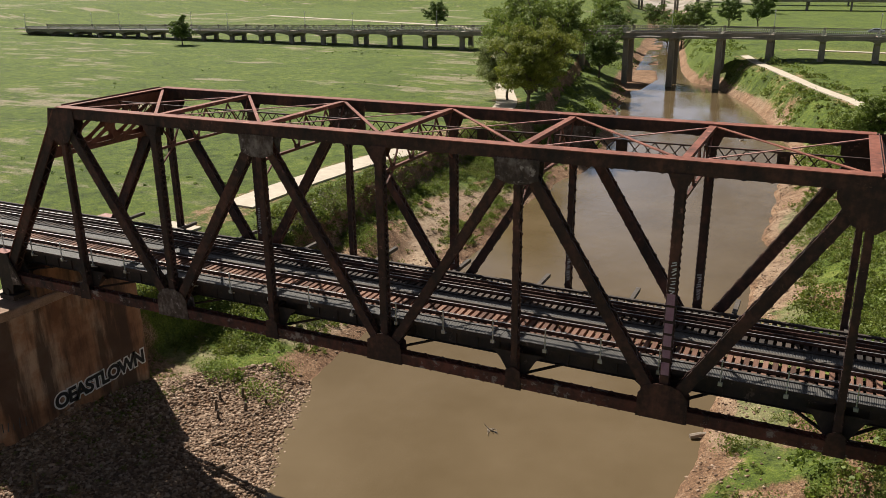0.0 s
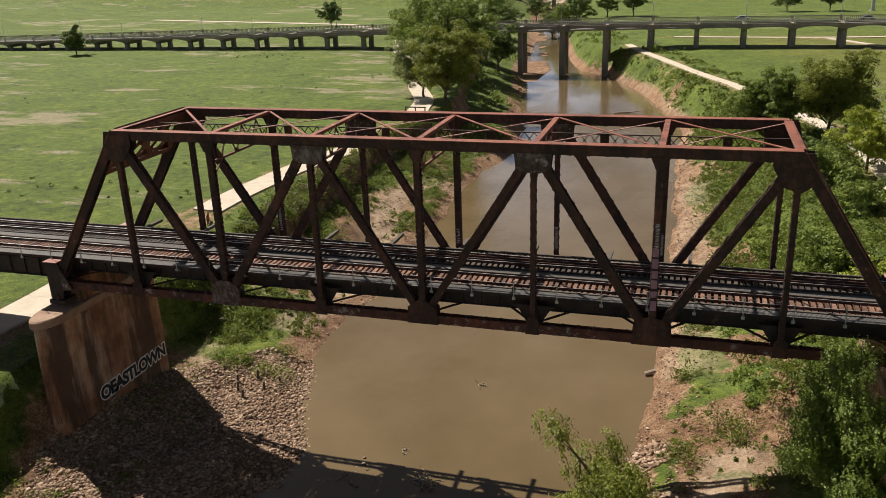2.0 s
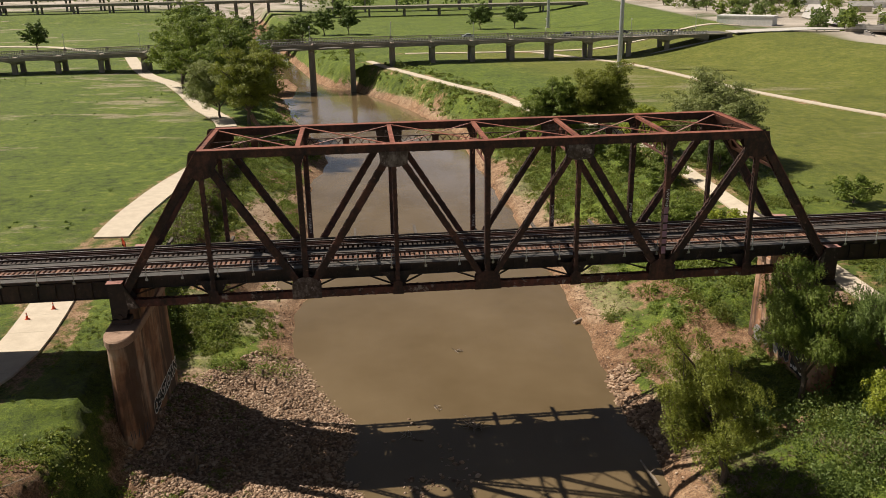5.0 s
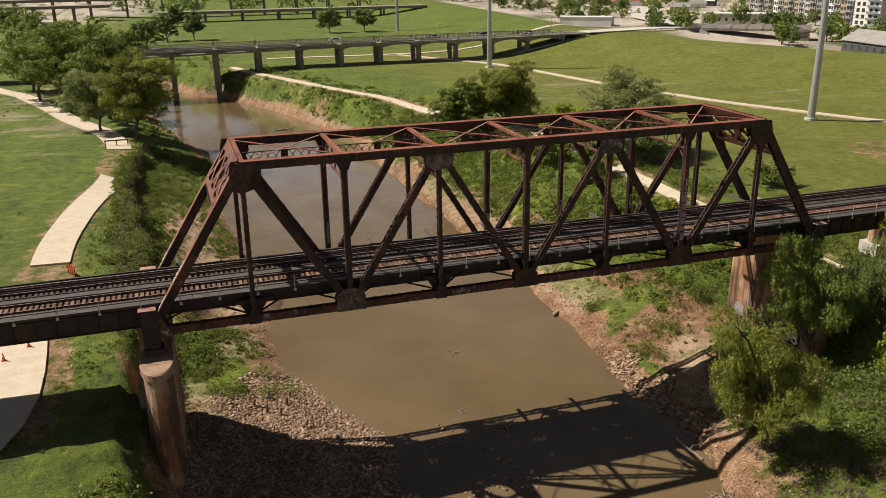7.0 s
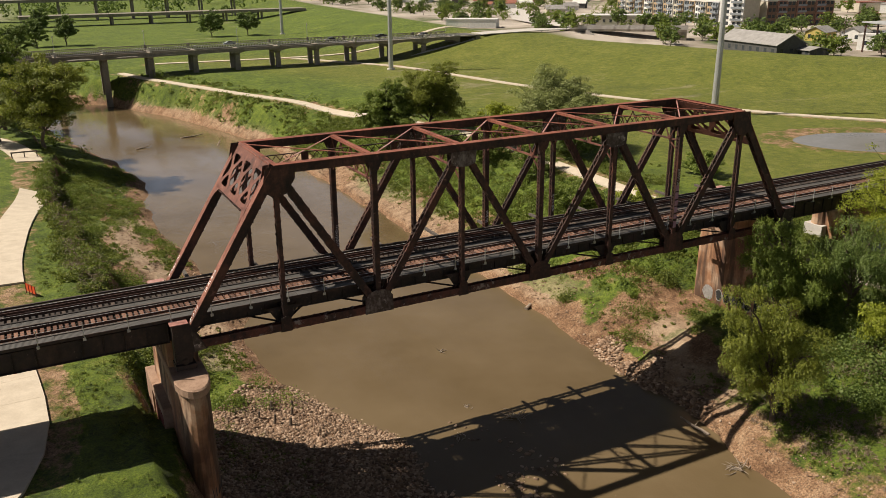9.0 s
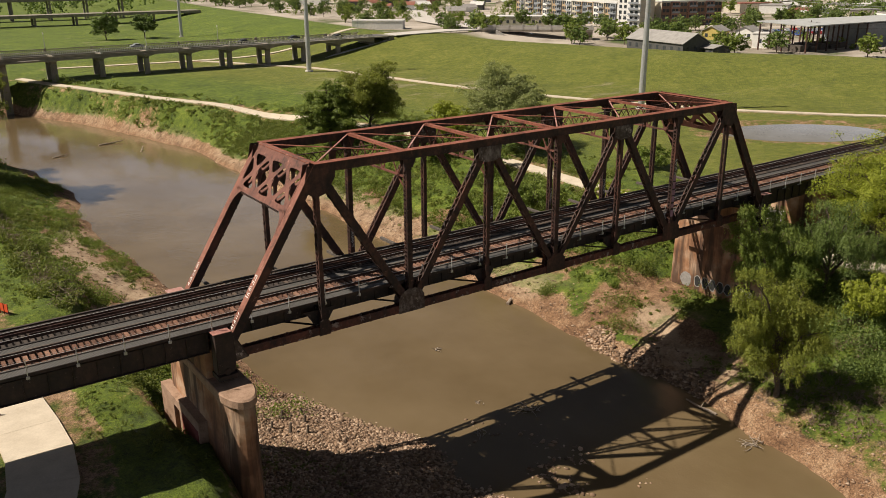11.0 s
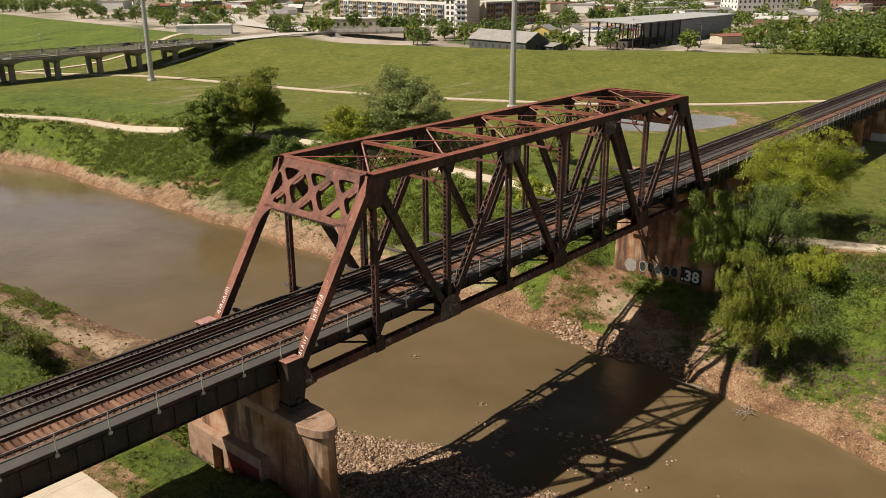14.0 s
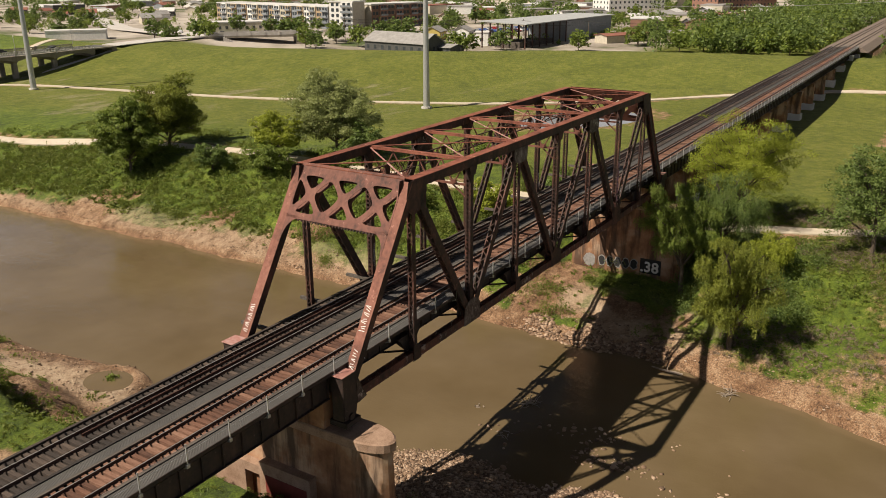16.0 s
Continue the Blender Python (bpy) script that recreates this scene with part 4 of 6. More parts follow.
# ---- piers ----
def wall_pier(name, x, y0, y1, radius, z0, z1, label, batter=0.18):
    """A wall pier with a long cutwater nose, a coping on it and a higher wall under the girders."""
    root = thing(name, label, "bridge pier", "river piers", at=(x, 0, 0))
    n = 12

    def ring(r, z, front=y0, back=y1, nose=2.0):
        c = [(r * math.cos(math.pi + math.pi * k / n), front + nose * r * math.sin(math.pi + math.pi * k / n)) for k in range(n + 1)]
        c += [(r * math.cos(math.pi * k / n), back + r * math.sin(math.pi * k / n)) for k in range(n + 1)]
        return [(u, v, z) for u, v in c]

    def solid(rings):
        m = len(rings[0])
        faces = [(i * m + k, i * m + (k + 1) % m, (i + 1) * m + (k + 1) % m, (i + 1) * m + k) for i in range(len(rings) - 1) for k in range(m)]
        faces += [tuple(range(m))[::-1], tuple(range((len(rings) - 1) * m, len(rings) * m))]
        return Build().add([p for q in rings for p in q], faces)
    part("pier_wall", solid([ring(radius + batter, z0), ring(radius, z1 - 0.75)]), PIER, root)
    part("pier_cap", solid([ring(radius + 0.02, z1 - 0.75), ring(radius + 0.14, z1 - 0.66), ring(radius + 0.14, z1 - 0.1), ring(radius + 0.06, z1)]), PIER_CAP, root, "rounded concrete coping")
    upper = Build().box(-radius, radius - 0.1, 0.95, 8.75, z1 - 0.05, 15.95)
    part("upper_wall", upper, PIER, root, "stained wall under the girder ends")
    return root


pier_l = wall_pier("river_pier", -32.3, -1.2, 10.0, 1.2, 0.5, 13.75, "rust-stained concrete wall pier with painted graffiti")
pier_r = wall_pier("river_pier", 32.1, -1.2, 10.0, 1.2, 0.5, 13.75, "rust-stained concrete wall pier among the trees")
for u0, u1, zt in ((1.9, 6.6, 9.8), (8.0, 11.2, 9.4)):
    part("buttress", Build().box(-1.95, -1.1, u0, u1, 3.0, zt), PIER_CAP, pier_l, "lower buttress wall")
part("buttress_lintel", Build().box(-1.95, -1.1, 6.6, 8.0, 8.7, 9.4), PIER_CAP, pier_l)
part("painted_panel", Build().box(-1.98, -1.95, 2.2, 6.0, 5.0, 8.9), REDPAINT, pier_l, "dark red painted rectangle")

for k, x in enumerate(BENTS[1:]):
    z0 = float(height(x, 4.9)) - 0.6
    root = thing("viaduct_pier", "brown concrete viaduct pier with two round columns", "bridge pier", "viaduct piers")
    for y in (1.0, 8.8):
        c = Build()
        c.tube((x, y, z0), (x, y, 15.2), 1.15, 1.05, 14)
        part("column", c, PIER, root, smooth=False)
        f = Build()
        f.box(x - 1.35, x + 1.35, y - 1.35, y + 1.35, z0, z0 + 2.1)
        part("footing", f, PALE_CONCRETE, root, "pale whitewashed footing")
    part("web_wall", Build().box(x - 0.45, x + 0.45, 1.6, 8.2, z0, 14.6), PIER, root)
    part("cap_beam", Build().box(x - 1.15, x + 1.15, 0.0, 9.8, 15.1, 15.95), PIER, root)

# ---- track ----
TRACKS = ((2.75, TIE, (1.25, 4.25), "near"), (7.0, TIE_DARK, (5.05, 8.75), "far"))
X_DECK0, X_DECK1 = -95.0, 238.0


def rail_profile(y, z):
    return [(y - 0.07, z), (y + 0.07, z), (y + 0.07, z + 0.02), (y + 0.012, z + 0.045), (y + 0.012, z + 0.125), (y + 0.036, z + 0.135), (y + 0.036, z + 0.17), (y - 0.036, z + 0.17), (y - 0.036, z + 0.135), (y - 0.012, z + 0.125), (y - 0.012, z + 0.045), (y - 0.07, z + 0.02)]


for yc, tmat, (ta, tb), which in TRACKS:
    track = thing("railway_track", "railway track with rusty rails on timber ties" if which == "near" else "dark railway track with inner guard rails on timber ties", "railway track", "tracks on the bridge")
    for dy in (-0.755, 0.755):
        b = Build()
        b.plate([(X_DECK0, yy, zz) for yy, zz in rail_profile(yc + dy, 17.95)], (700 - X_DECK0, 0, 0))
        rail = part("rail", b, RAIL, track)
        part("running_surface", Build().box(X_DECK0, 238, yc + dy - 0.03, yc + dy + 0.03, 18.1195, 18.1235), RAIL_HEAD, rail, "bright worn rail head")
    if which == "far":
        for dy in (-0.3, 0.3):
            b = Build()
            b.plate([(-46.5 if dy > 0 else -44, yy, zz) for yy, zz in rail_profile(yc + dy, 17.94)], (190, 0, 0))
            part("guard_rail", b, RAIL, track, "dark inner guard rail")
    for yy in (ta + 0.12, tb - 0.12):
        b = Build()
        b.box(X_DECK0, X_DECK1, yy - 0.1, yy + 0.1, 17.93, 18.06)
        part("guard_timber", b, TIMBER if which == "near" else TIE_DARK, track, "long guard timber bolted on the tie ends")
    tie_mesh = Build().box(-0.13, 0.13, ta, tb, 17.67, 17.93).mesh("tie")
    tie_mesh.materials.append(tmat)
    rest = Build()
    pitch = 0.44
    for k in range(int((X_DECK1 - X_DECK0) / pitch)):
        x = X_DECK0 + pitch * k + 0.03 * math.sin(k * 12.9)
        if -62 < x < 60 and which == "near" or -62 < x < 0 and which == "far":
            tie = part("tie", tie_mesh, tmat, track)
            tie.location.x = x
            tie.rotation_euler.z = 0.008 * math.sin(k * 7.3)
        else:
            rest.box(x - 0.13, x + 0.13, ta, tb, 17.67, 17.93)
    ob = part("tie_bed", rest, tmat, track)
    ob["kind"] = "stuff"
ballast = Build()
ballast.plate([(X_DECK1, -0.4, 17.9), (X_DECK1, 10.2, 17.9), (X_DECK1, 12.5, 16.4), (X_DECK1, -2.7, 16.4)], (470, 0, 0))
tagged(part("ballast", ballast, plain("ballast", (0.1, 0.075, 0.06), (0.27, 0.21, 0.17), 4.0)), "brown stone ballast bed under the tracks", "ballast", kind="structure")
for k in range(11):
    x = -30 + 6.05 * k
    outr = Build()
    outr.box(-0.13, 0.13, 8.4, 11.5 + 0.5 * math.sin(k * 5.1), 17.69, 17.93)
    ob = tagged(part("outrigger_tie", outr, TIMBER), "long weathered tie projecting past the truss", "timber tie", "projecting ties")
    ob.location.x = x

# walkways
walk_near = thing("side_walkway", "grey steel grating walkway beside the near track", "walkway")
walk_mid = thing("centre_walkway", "grey steel grating walkway between the tracks", "walkway")
for w, (ya, yb) in ((walk_near, (0.34, 1.28)), (walk_mid, (4.2, 5.1))):
    x = X_DECK0
    panel = Build().box(0.01, 5.99, ya, yb, 17.95, 17.99).mesh("grating_panel")
    panel.materials.append(GRATING)
    while x < X_DECK1:
        ob = part("grating_panel", panel, GRATING, w)
        ob.location.x = x
        x += 6.0
edge = Build()
edge.box(X_DECK0, X_DECK1, 0.3, 0.36, 17.78, 18.01)
part("edge_angle", edge, STEEL_SHADED, walk_near)
post = Build()
post.box(-0.03, 0.03, 0.24, 0.3, 17.72, 19.05).box(-0.11, 0.11, 0.2, 0.3, 17.62, 17.82).beam((0, 0.25, 17.66), (0, 0.62, 17.5), 0.07, 0.07)
post_mesh = post.mesh("railing_post")
post_mesh.materials.append(GALV)
x = X_DECK0 + 1
while x < X_DECK1:
    ob = part("railing_post", post_mesh, GALV, walk_near, "pale galvanised post")
    ob.location.x = x
    x += 3.05
for z in (18.55, 19.0):
    b = Build()
    b.tube((X_DECK0, 0.27, z), (X_DECK1, 0.27, z), 0.008, n=5)
    part("rail_cable", b, GALV, walk_near)


# ---- stones ----
PHI = (1 + 5 ** 0.5) / 2
ICO_V = np.array([(-1, PHI, 0), (1, PHI, 0), (-1, -PHI, 0), (1, -PHI, 0), (0, -1, PHI), (0, 1, PHI), (0, -1, -PHI), (0, 1, -PHI), (PHI, 0, -1), (PHI, 0, 1), (-PHI, 0, -1), (-PHI, 0, 1)]) / 1.9
ICO_F = np.array([(0, 11, 5), (0, 5, 1), (0, 1, 7), (0, 7, 10), (0, 10, 11), (1, 5, 9), (5, 11, 4), (11, 10, 2), (10, 7, 6), (7, 1, 8), (3, 9, 4), (3, 4, 2), (3, 2, 6), (3, 6, 8), (3, 8, 9), (4, 9, 5), (2, 4, 11), (6, 2, 10), (8, 6, 7), (9, 8, 1)])


def stones(name, pts, sizes, label, category, sink=0.25):
    n = len(pts)
    v = ICO_V[None] * (1 + rng.uniform(-0.42, 0.36, (n, 12, 1)))
    v = v * (np.c_[rng.uniform(0.75, 1.35, n), rng.uniform(0.75, 1.35, n), rng.uniform(0.4, 0.8, n)] * sizes[:, None])[:, None]
    a = rng.uniform(0, 2 * np.pi, n)
    c, s = np.cos(a)[:, None], np.sin(a)[:, None]
    v = np.stack([v[..., 0] * c - v[..., 1] * s, v[..., 0] * s + v[..., 1] * c, v[..., 2]], -1)
    v = v + pts[:, None] + np.array([0, 0, 1.0]) * (sizes * sink)[:, None, None]
    f = (ICO_F[None] + 12 * np.arange(n)[:, None, None]).reshape(-1, 3)
    ob = new(name, raw_mesh(name, v.reshape(-1, 3), f, STONE))
    return tagged(ob, label, category, kind="stuff")


def scatter(n, x0, x1, y0, y1, keep):
    x, y = rng.uniform(x0, x1, n), rng.uniform(y0, y1, n)
    k = keep(x, y)
    return x[k], y[k]


def left_of(x, y):
    return bank_l(y) - x


def right_of(x, y):
    return x - bank_r(y)


x, y = scatter(125000, -36, -9, -24, 19, lambda x, y: (left_of(x, y) > -1.2) & (left_of(x, y) < 18 - np.clip(y - 6, 0, 20) * 1.0) & (rng.uniform(size=len(x)) < 0.4 + 0.6 * smooth(-0.3, 0.1, fractal(x, y, 5, 3, 2))))
stones("gravel_bar", np.c_[x, y, height(x, y)], np.minimum(rng.gamma(1.8, 0.034, len(x)) + 0.035, 0.2), "bar of loose broken brown stones beside the pier", "gravel")
x, y = scatter(5200, -15, 5, -20, 4, lambda x, y: rng.uniform(size=len(x)) < smooth(-0.05, 0.5, fractal(x, y, 3.5, 3, 8)) * smooth(-2, -12, x + 0.3 * y))
stones("shoal_stones", np.c_[x, y, 0 * x - 0.05], np.minimum(rng.gamma(1.6, 0.06, len(x)) + 0.05, 0.28), "wet stones breaking the shallow water", "stones")
x, y = scatter(11000, 13, 26, -9, 13, lambda x, y: (right_of(x, y) > -0.6) & (right_of(x, y) < 2.2 + 1.4 * np.sin(y * 0.9)) & (rng.uniform(size=len(x)) < smooth(-9, -3, y) * smooth(13, 5, y)))
stones("riprap", np.c_[x, y, height(x, y)], np.minimum(rng.gamma(2.6, 0.042, len(x)) + 0.06, 0.3), "pale riprap stones along the water's edge", "stones")
x, y = scatter(14000, -36, 32, -42, 110, lambda x, y: ((right_of(x, y) > 0) & (right_of(x, y) < 7)) | ((left_of(x, y) > 0) & (left_of(x, y) < 8) & (y > 12)))
stones("bank_rubble", np.c_[x, y, height(x, y)], np.minimum(rng.gamma(1.8, 0.04, len(x)) + 0.03, 0.16), "small stones and clods on the earth banks", "stones")


# ---- leaves ----
def leaf_quads(centres, size, droop=0.0, out=None, slim=1.0):
    """One bent leaf or spray for each centre, lying across the direction out where it is given."""
    n = len(centres)
    d = rng.normal(size=(n, 3))
    d[:, 2] = d[:, 2] * (1 - droop) - droop * 1.6
    d /= np.linalg.norm(d, axis=1)[:, None]
    face = rng.normal(size=(n, 3))
    if out is not None:
        face = out + 0.45 * face + np.array([0, 0, 0.35])
        d = d - face * ((d * face).sum(1) / (face * face).sum(1))[:, None] * 0.85
        d /= np.linalg.norm(d, axis=1)[:, None]
    s = np.cross(d, face)
    s /= np.linalg.norm(s, axis=1)[:, None]
    size = np.broadcast_to(size, (n,))[:, None] * rng.uniform(0.6, 1.3, (n, 1))
    l, w = d * size, s * size * (0.42 - 0.2 * droop) * slim
    v = np.stack([centres - l * 0.5, centres + w, centres + l * 0.6, centres - w], 1)
    return v.reshape(-1, 3), np.arange(4 * n).reshape(-1, 4)


def crown_points(n, r, h, base, limbs, seed, per=9, puff=(0.12, 0.25)):
    """Boughs that reach an uneven outline, twigs along them and leaf centres in clumps on the twigs."""
    g = np.random.default_rng(seed)
    mid = base + (h - base) * 0.42
    ends = []
    for k in range(limbs):
        a = k * 2.4 + g.normal() * 0.35
        e = math.asin(np.clip(-0.5 + 1.45 * (k + 0.5) / limbs + g.normal() * 0.08, -0.6, 0.98))
        up = (h - base) * (0.58 if e > 0 else 0.42)
        far = g.uniform(0.68, 1.0)
        ends.append((r * far * math.cos(a) * math.cos(e), r * far * math.sin(a) * math.cos(e), mid + up * far * math.sin(e)))
    ends = np.array(ends)
    starts = np.c_[ends[:, :2] * 0.06, np.clip(ends[:, 2] * 0.5, base * 0.6, h * 0.6)]
    twigs = []
    for p, q in zip(starts, ends):
        t = g.uniform(0.3, 1.02, per)[:, None]
        c = p + (q - p) * t + np.c_[0 * t, 0 * t, 0.07 * h * np.sin(np.pi * np.clip(t, 0, 1))]
        off = g.normal(size=(per, 3)) * np.array([1, 1, 0.7])
        off *= (r * g.uniform(0.08, 0.3, per) / np.linalg.norm(off, axis=1))[:, None]
        twigs.append(c + off)
    twigs = np.concatenate(twigs)
    size = r * g.uniform(*puff, len(twigs))
    w = size ** 2.2
    k = g.choice(len(twigs), n, p=w / w.sum())
    q = g.normal(size=(n, 3))
    out = q / np.linalg.norm(q, axis=1)[:, None]
    out[:, 2] = np.where(out[:, 2] < -0.1, -out[:, 2] * g.uniform(-0.9, 1, n), out[:, 2])
    q = out * (size[k] * g.uniform(0.3, 1.0, n) ** 0.45)[:, None] * np.array([1.1, 1.1, 0.75])
    return twigs[k] + q, out, starts, ends, twigs


def tree_meshes(h, r, base, n, leaf, mat, seed, limbs=14, droop=0.0, lean=(0, 0)):
    if droop > 0.5:
        m = n // 9
        p, out, st, en, tw = crown_points(m, r, h, base, limbs, seed)
        p, out = np.repeat(p, 9, 0), np.repeat(out, 9, 0)
        fall = np.tile(np.arange(9), m) * 0.15 * np.repeat(rng.uniform(0.3, 1.6, m), 9)
        p = p + np.c_[rng.normal(0, 0.06, (len(p), 2)) + 0.15 * fall[:, None] * np.repeat(rng.normal(0, 0.5, (m, 2)), 9, 0), -fall * droop]
        n = len(p)
    else:
        p, out, st, en, tw = crown_points(n, r, h, base, limbs, seed, 20, (0.06, 0.17))
    lean = np.array([*lean, 0.0])

    def bent(q):
        q = np.atleast_2d(q)
        return q + lean * np.clip(q[:, 2:] / h, 0, 2) ** 1.3
    p = bent(p)
    if 0 < droop <= 0.5:
        p[:, 2] -= droop * rng.gamma(1.5, 0.45, n) * np.clip(np.hypot(p[:, 0], p[:, 1]) / r, 0.25, 1)
    v, q = leaf_quads(p, leaf, min(droop, 0.7), out)
    crown = raw_mesh("crown", v, q, mat)
    b = Build()
    g = np.random.default_rng(seed + 1)
    rt = 0.018 * h + 0.06
    zs = np.linspace(-0.5, h * 0.66, 7)
    pts = bent(np.c_[g.normal(0, 0.012 * h, (7, 2)), zs])
    pts[0, :2] = 0
    for k in range(6):
        b.tube(pts[k], pts[k + 1], rt * (1 - k / 7.5), rt * (1 - (k + 1) / 7.5), 7)
    st, en, tw = bent(st), bent(en), bent(tw)
    per = len(tw) // len(en)
    for k in range(len(en)):
        m = (st[k] + en[k]) / 2 + np.array([0, 0, 0.07 * h])
        b.tube(st[k], m, rt * 0.42, rt * 0.27, 5)
        b.tube(m, en[k], rt * 0.27, rt * 0.08, 5)
        for q in tw[k * per:(k + 1) * per:2]:
            b.tube(m + (en[k] - m) * 0.45, q, rt * 0.11, rt * 0.04, 4)
    trunk = b.mesh("trunk")
    trunk.materials.append(BARK)
    return trunk, crown


def tree(x, y, h, r, mat, label, n=5000, leaf=0.34, base=None, seed=1, droop=0.0, limbs=14, lean=(0, 0), z=None, group="trees by the river", name="tree"):
    base = h * 0.25 if base is None else base
    z = float(height(x, y)) - 0.1 if z is None else z
    n = int(n * 1.55)
    root = thing(name, label, "tree" if name != "bush" else "bush", group, at=(x, y, z))
    trunk, crown = tree_meshes(h, r, base, n, leaf, mat, seed, limbs, droop, lean)
    part("trunk", trunk, BARK, root)
    part("crown", crown, mat, root)
    return root


# east bank, round the pier
tree(17.4, -13.9, 15.0, 4.4, LEAF_WILLOW, "drooping olive-green willow leaning over the river", 46000, 0.16, 1.2, 3, 0.75, 20, (-3.4, -0.3))
tree(28.8, -5.0, 15.2, 4.6, LEAF_MID, "tall leafy green willow in front of the bridge pier", 46000, 0.16, 5.0, 4, 0.6, 19, (-1.4, 1.2))
tree(34.5, -8.0, 11.8, 5.2, LEAF_DARK, "dark green willow beside the railway viaduct", 28000, 0.16, 3.0, 5, 0.7, 15)
tree(44.6, -7.6, 15.6, 8.2, LEAF_LIGHT, "bright yellow-green tree beside the viaduct", 42000, 0.17, 2.4, 6, 0.35, 22)
tree(39.0, -25.0, 14.0, 7.5, LEAF_DARK, "grey-green tree at the edge of the meadow", 22000, 0.22, 1.6, 7, 0.1, 16)
tree(31.5, -14.5, 6.0, 3.4, LEAF_LIGHT, "small green willow on the bank", 7000, 0.2, 0.8, 8, 0.6, 11)
tree(36.5, 14.5, 8.5, 4.4, LEAF_DARK, "dark green tree behind the bridge", 6000, 0.3, 1.5, 9, 0.2, 13)
# east meadow
tree(30.0, 102.5, 15.5, 6.6, LEAF_MID, "dark green tree by the east path", 36000, 0.3, 0.5, 10, 0.2, 30)
tree(40.0, 102.5, 15.5, 7.8, LEAF_WILLOW, "rounded olive-green tree by the east path", 40000, 0.28, 0.3, 11, 0.4, 30)
tree(51.0, 68.5, 16.2, 8.6, LEAF_GREY, "broad grey-green elm in the meadow", 46000, 0.27, 0.4, 12, 0.05, 42)
tree(48.5, 60.0, 7.5, 4.8, LEAF_DARK, "dark green thicket tree", 6500, 0.3, 0.5, 13, 0.1, 13)
tree(42.0, 76.0, 10.0, 6.2, LEAF_LIGHT, "light green thicket tree in the meadow", 11000, 0.28, 0.3, 14, 0.2, 14)
tree(36.5, 72.0, 6.5, 4.6, LEAF_MID, "low dense green thicket in the meadow", 6000, 0.28, 0.3, 15, 0.0, 13)
tree(34.0, 84.0, 5.2, 4.0, LEAF_DARK, "dense dark bush on the bank", 5000, 0.28, 0.2, 16, 0.0, 12)
tree(38.0, 58.0, 5.2, 4.6, LEAF_MID, "dense green bush on the bank", 5000, 0.27, 0.2, 17, 0.0, 12)
tree(60.0, 40.0, 4.5, 3.6, LEAF_MID, "green bush in the meadow", 3600, 0.26, 0.2, 18, 0.0, 11)
tree(33.0, 40.0, 5.4, 4.4, LEAF_MID, "dense green bush behind the bridge", 5000, 0.26, 0.2, 19, 0.0, 12)
tree(36.0, 27.0, 5.0, 4.2, LEAF_LIGHT, "light green bush behind the bridge", 5000, 0.26, 0.2, 28, 0.0, 12)
# west bank
tree(-36.5, 127.0, 21.5, 9.8, LEAF_WILLOW, "tall olive willow beside the riverside path", 30000, 0.36, 2.5, 20, 0.5, 20, (2, 0))
tree(-44.5, 136.0, 15.5, 7.6, LEAF_GREY, "grey-green tree leaning over the path", 16000, 0.34, 2.5, 21, 0.4, 16, (-2.0, -1))
tree(-43.5, 152.0, 24.0, 10.0, LEAF_MID, "tall green tree by the river", 18000, 0.42, 3.0, 22, 0.2, 18)
tree(-56.0, 172.0, 23.0, 10.0, LEAF_MID, "green tree by the west path", 15000, 0.45, 3.0, 23, 0.2, 17)
tree(-63.0, 188.0, 24.0, 10.5, LEAF_MID, "dark green tree by the west path", 14000, 0.45, 2.5, 24, 0.1, 17)
tree(-52.0, 200.0, 22.0, 9.5, LEAF_MID, "green tree near the road bridge", 11000, 0.5, 2.5, 25, 0.1, 16)
tree(-68.0, 214.0, 22.0, 10.0, LEAF_MID, "dark green tree near the road bridge", 10000, 0.5, 2.5, 26, 0.1, 16)
tree(-46.0, 219.0, 17.0, 7.5, LEAF_DARK, "dark tree on the river bank", 9000, 0.5, 2.5, 27, 0.1, 15)
for k, (x, y, h, r, m) in enumerate(((-27, 372, 15, 6, LEAF_DARK), (-14.5, 371, 15, 6, LEAF_DARK), (56, 386, 14, 7, LEAF_DARK), (74.5, 385, 14, 7, LEAF_DARK), (-44, 350, 18, 8, LEAF_MID), (-36, 338, 17, 8, LEAF_DARK), (-52, 362, 16, 8, LEAF_DARK), (-62, 300, 17, 8, LEAF_DARK), (-74, 330, 16, 8, LEAF_MID), (-92, 400, 16, 8, LEAF_DARK), (-58, 405, 15, 8, LEAF_DARK), (-210, 215, 11, 5, LEAF_DARK), (-150, 318, 14, 6, LEAF_DARK), (-78, 455, 17, 9, LEAF_DARK), (-110, 470, 17, 9, LEAF_MID), (-20, 480, 13, 6, LEAF_DARK))):
    tree(x, y, h, r, m, "dark green tree standing in the far meadow", 4200, 0.6, h * 0.12, 40 + k, 0.0, 14, group="far meadow trees")


def weeds(name, x, y, hgt, mat, label, per, leaf, slim=1.0):
    """Low plants: a handful of leaves round each place."""
    n = len(x)
    z = height(x, y)
    k = np.repeat(np.arange(n), per)
    g = rng.normal(size=(n * per, 3)) * np.array([0.42, 0.42, 0.0]) * (hgt[k] * 1.1)[:, None]
    g[:, 2] = np.abs(rng.normal(0.45, 0.3, n * per)) * hgt[k] * np.exp(-(g[:, 0] ** 2 + g[:, 1] ** 2) / (hgt[k] ** 2 * 1.2))
    v, q = leaf_quads(np.c_[x, y, z][k] + g, leaf, slim=slim)
    tagged(new(name, raw_mesh(name, v, q, mat)), label, "plants", kind="stuff")


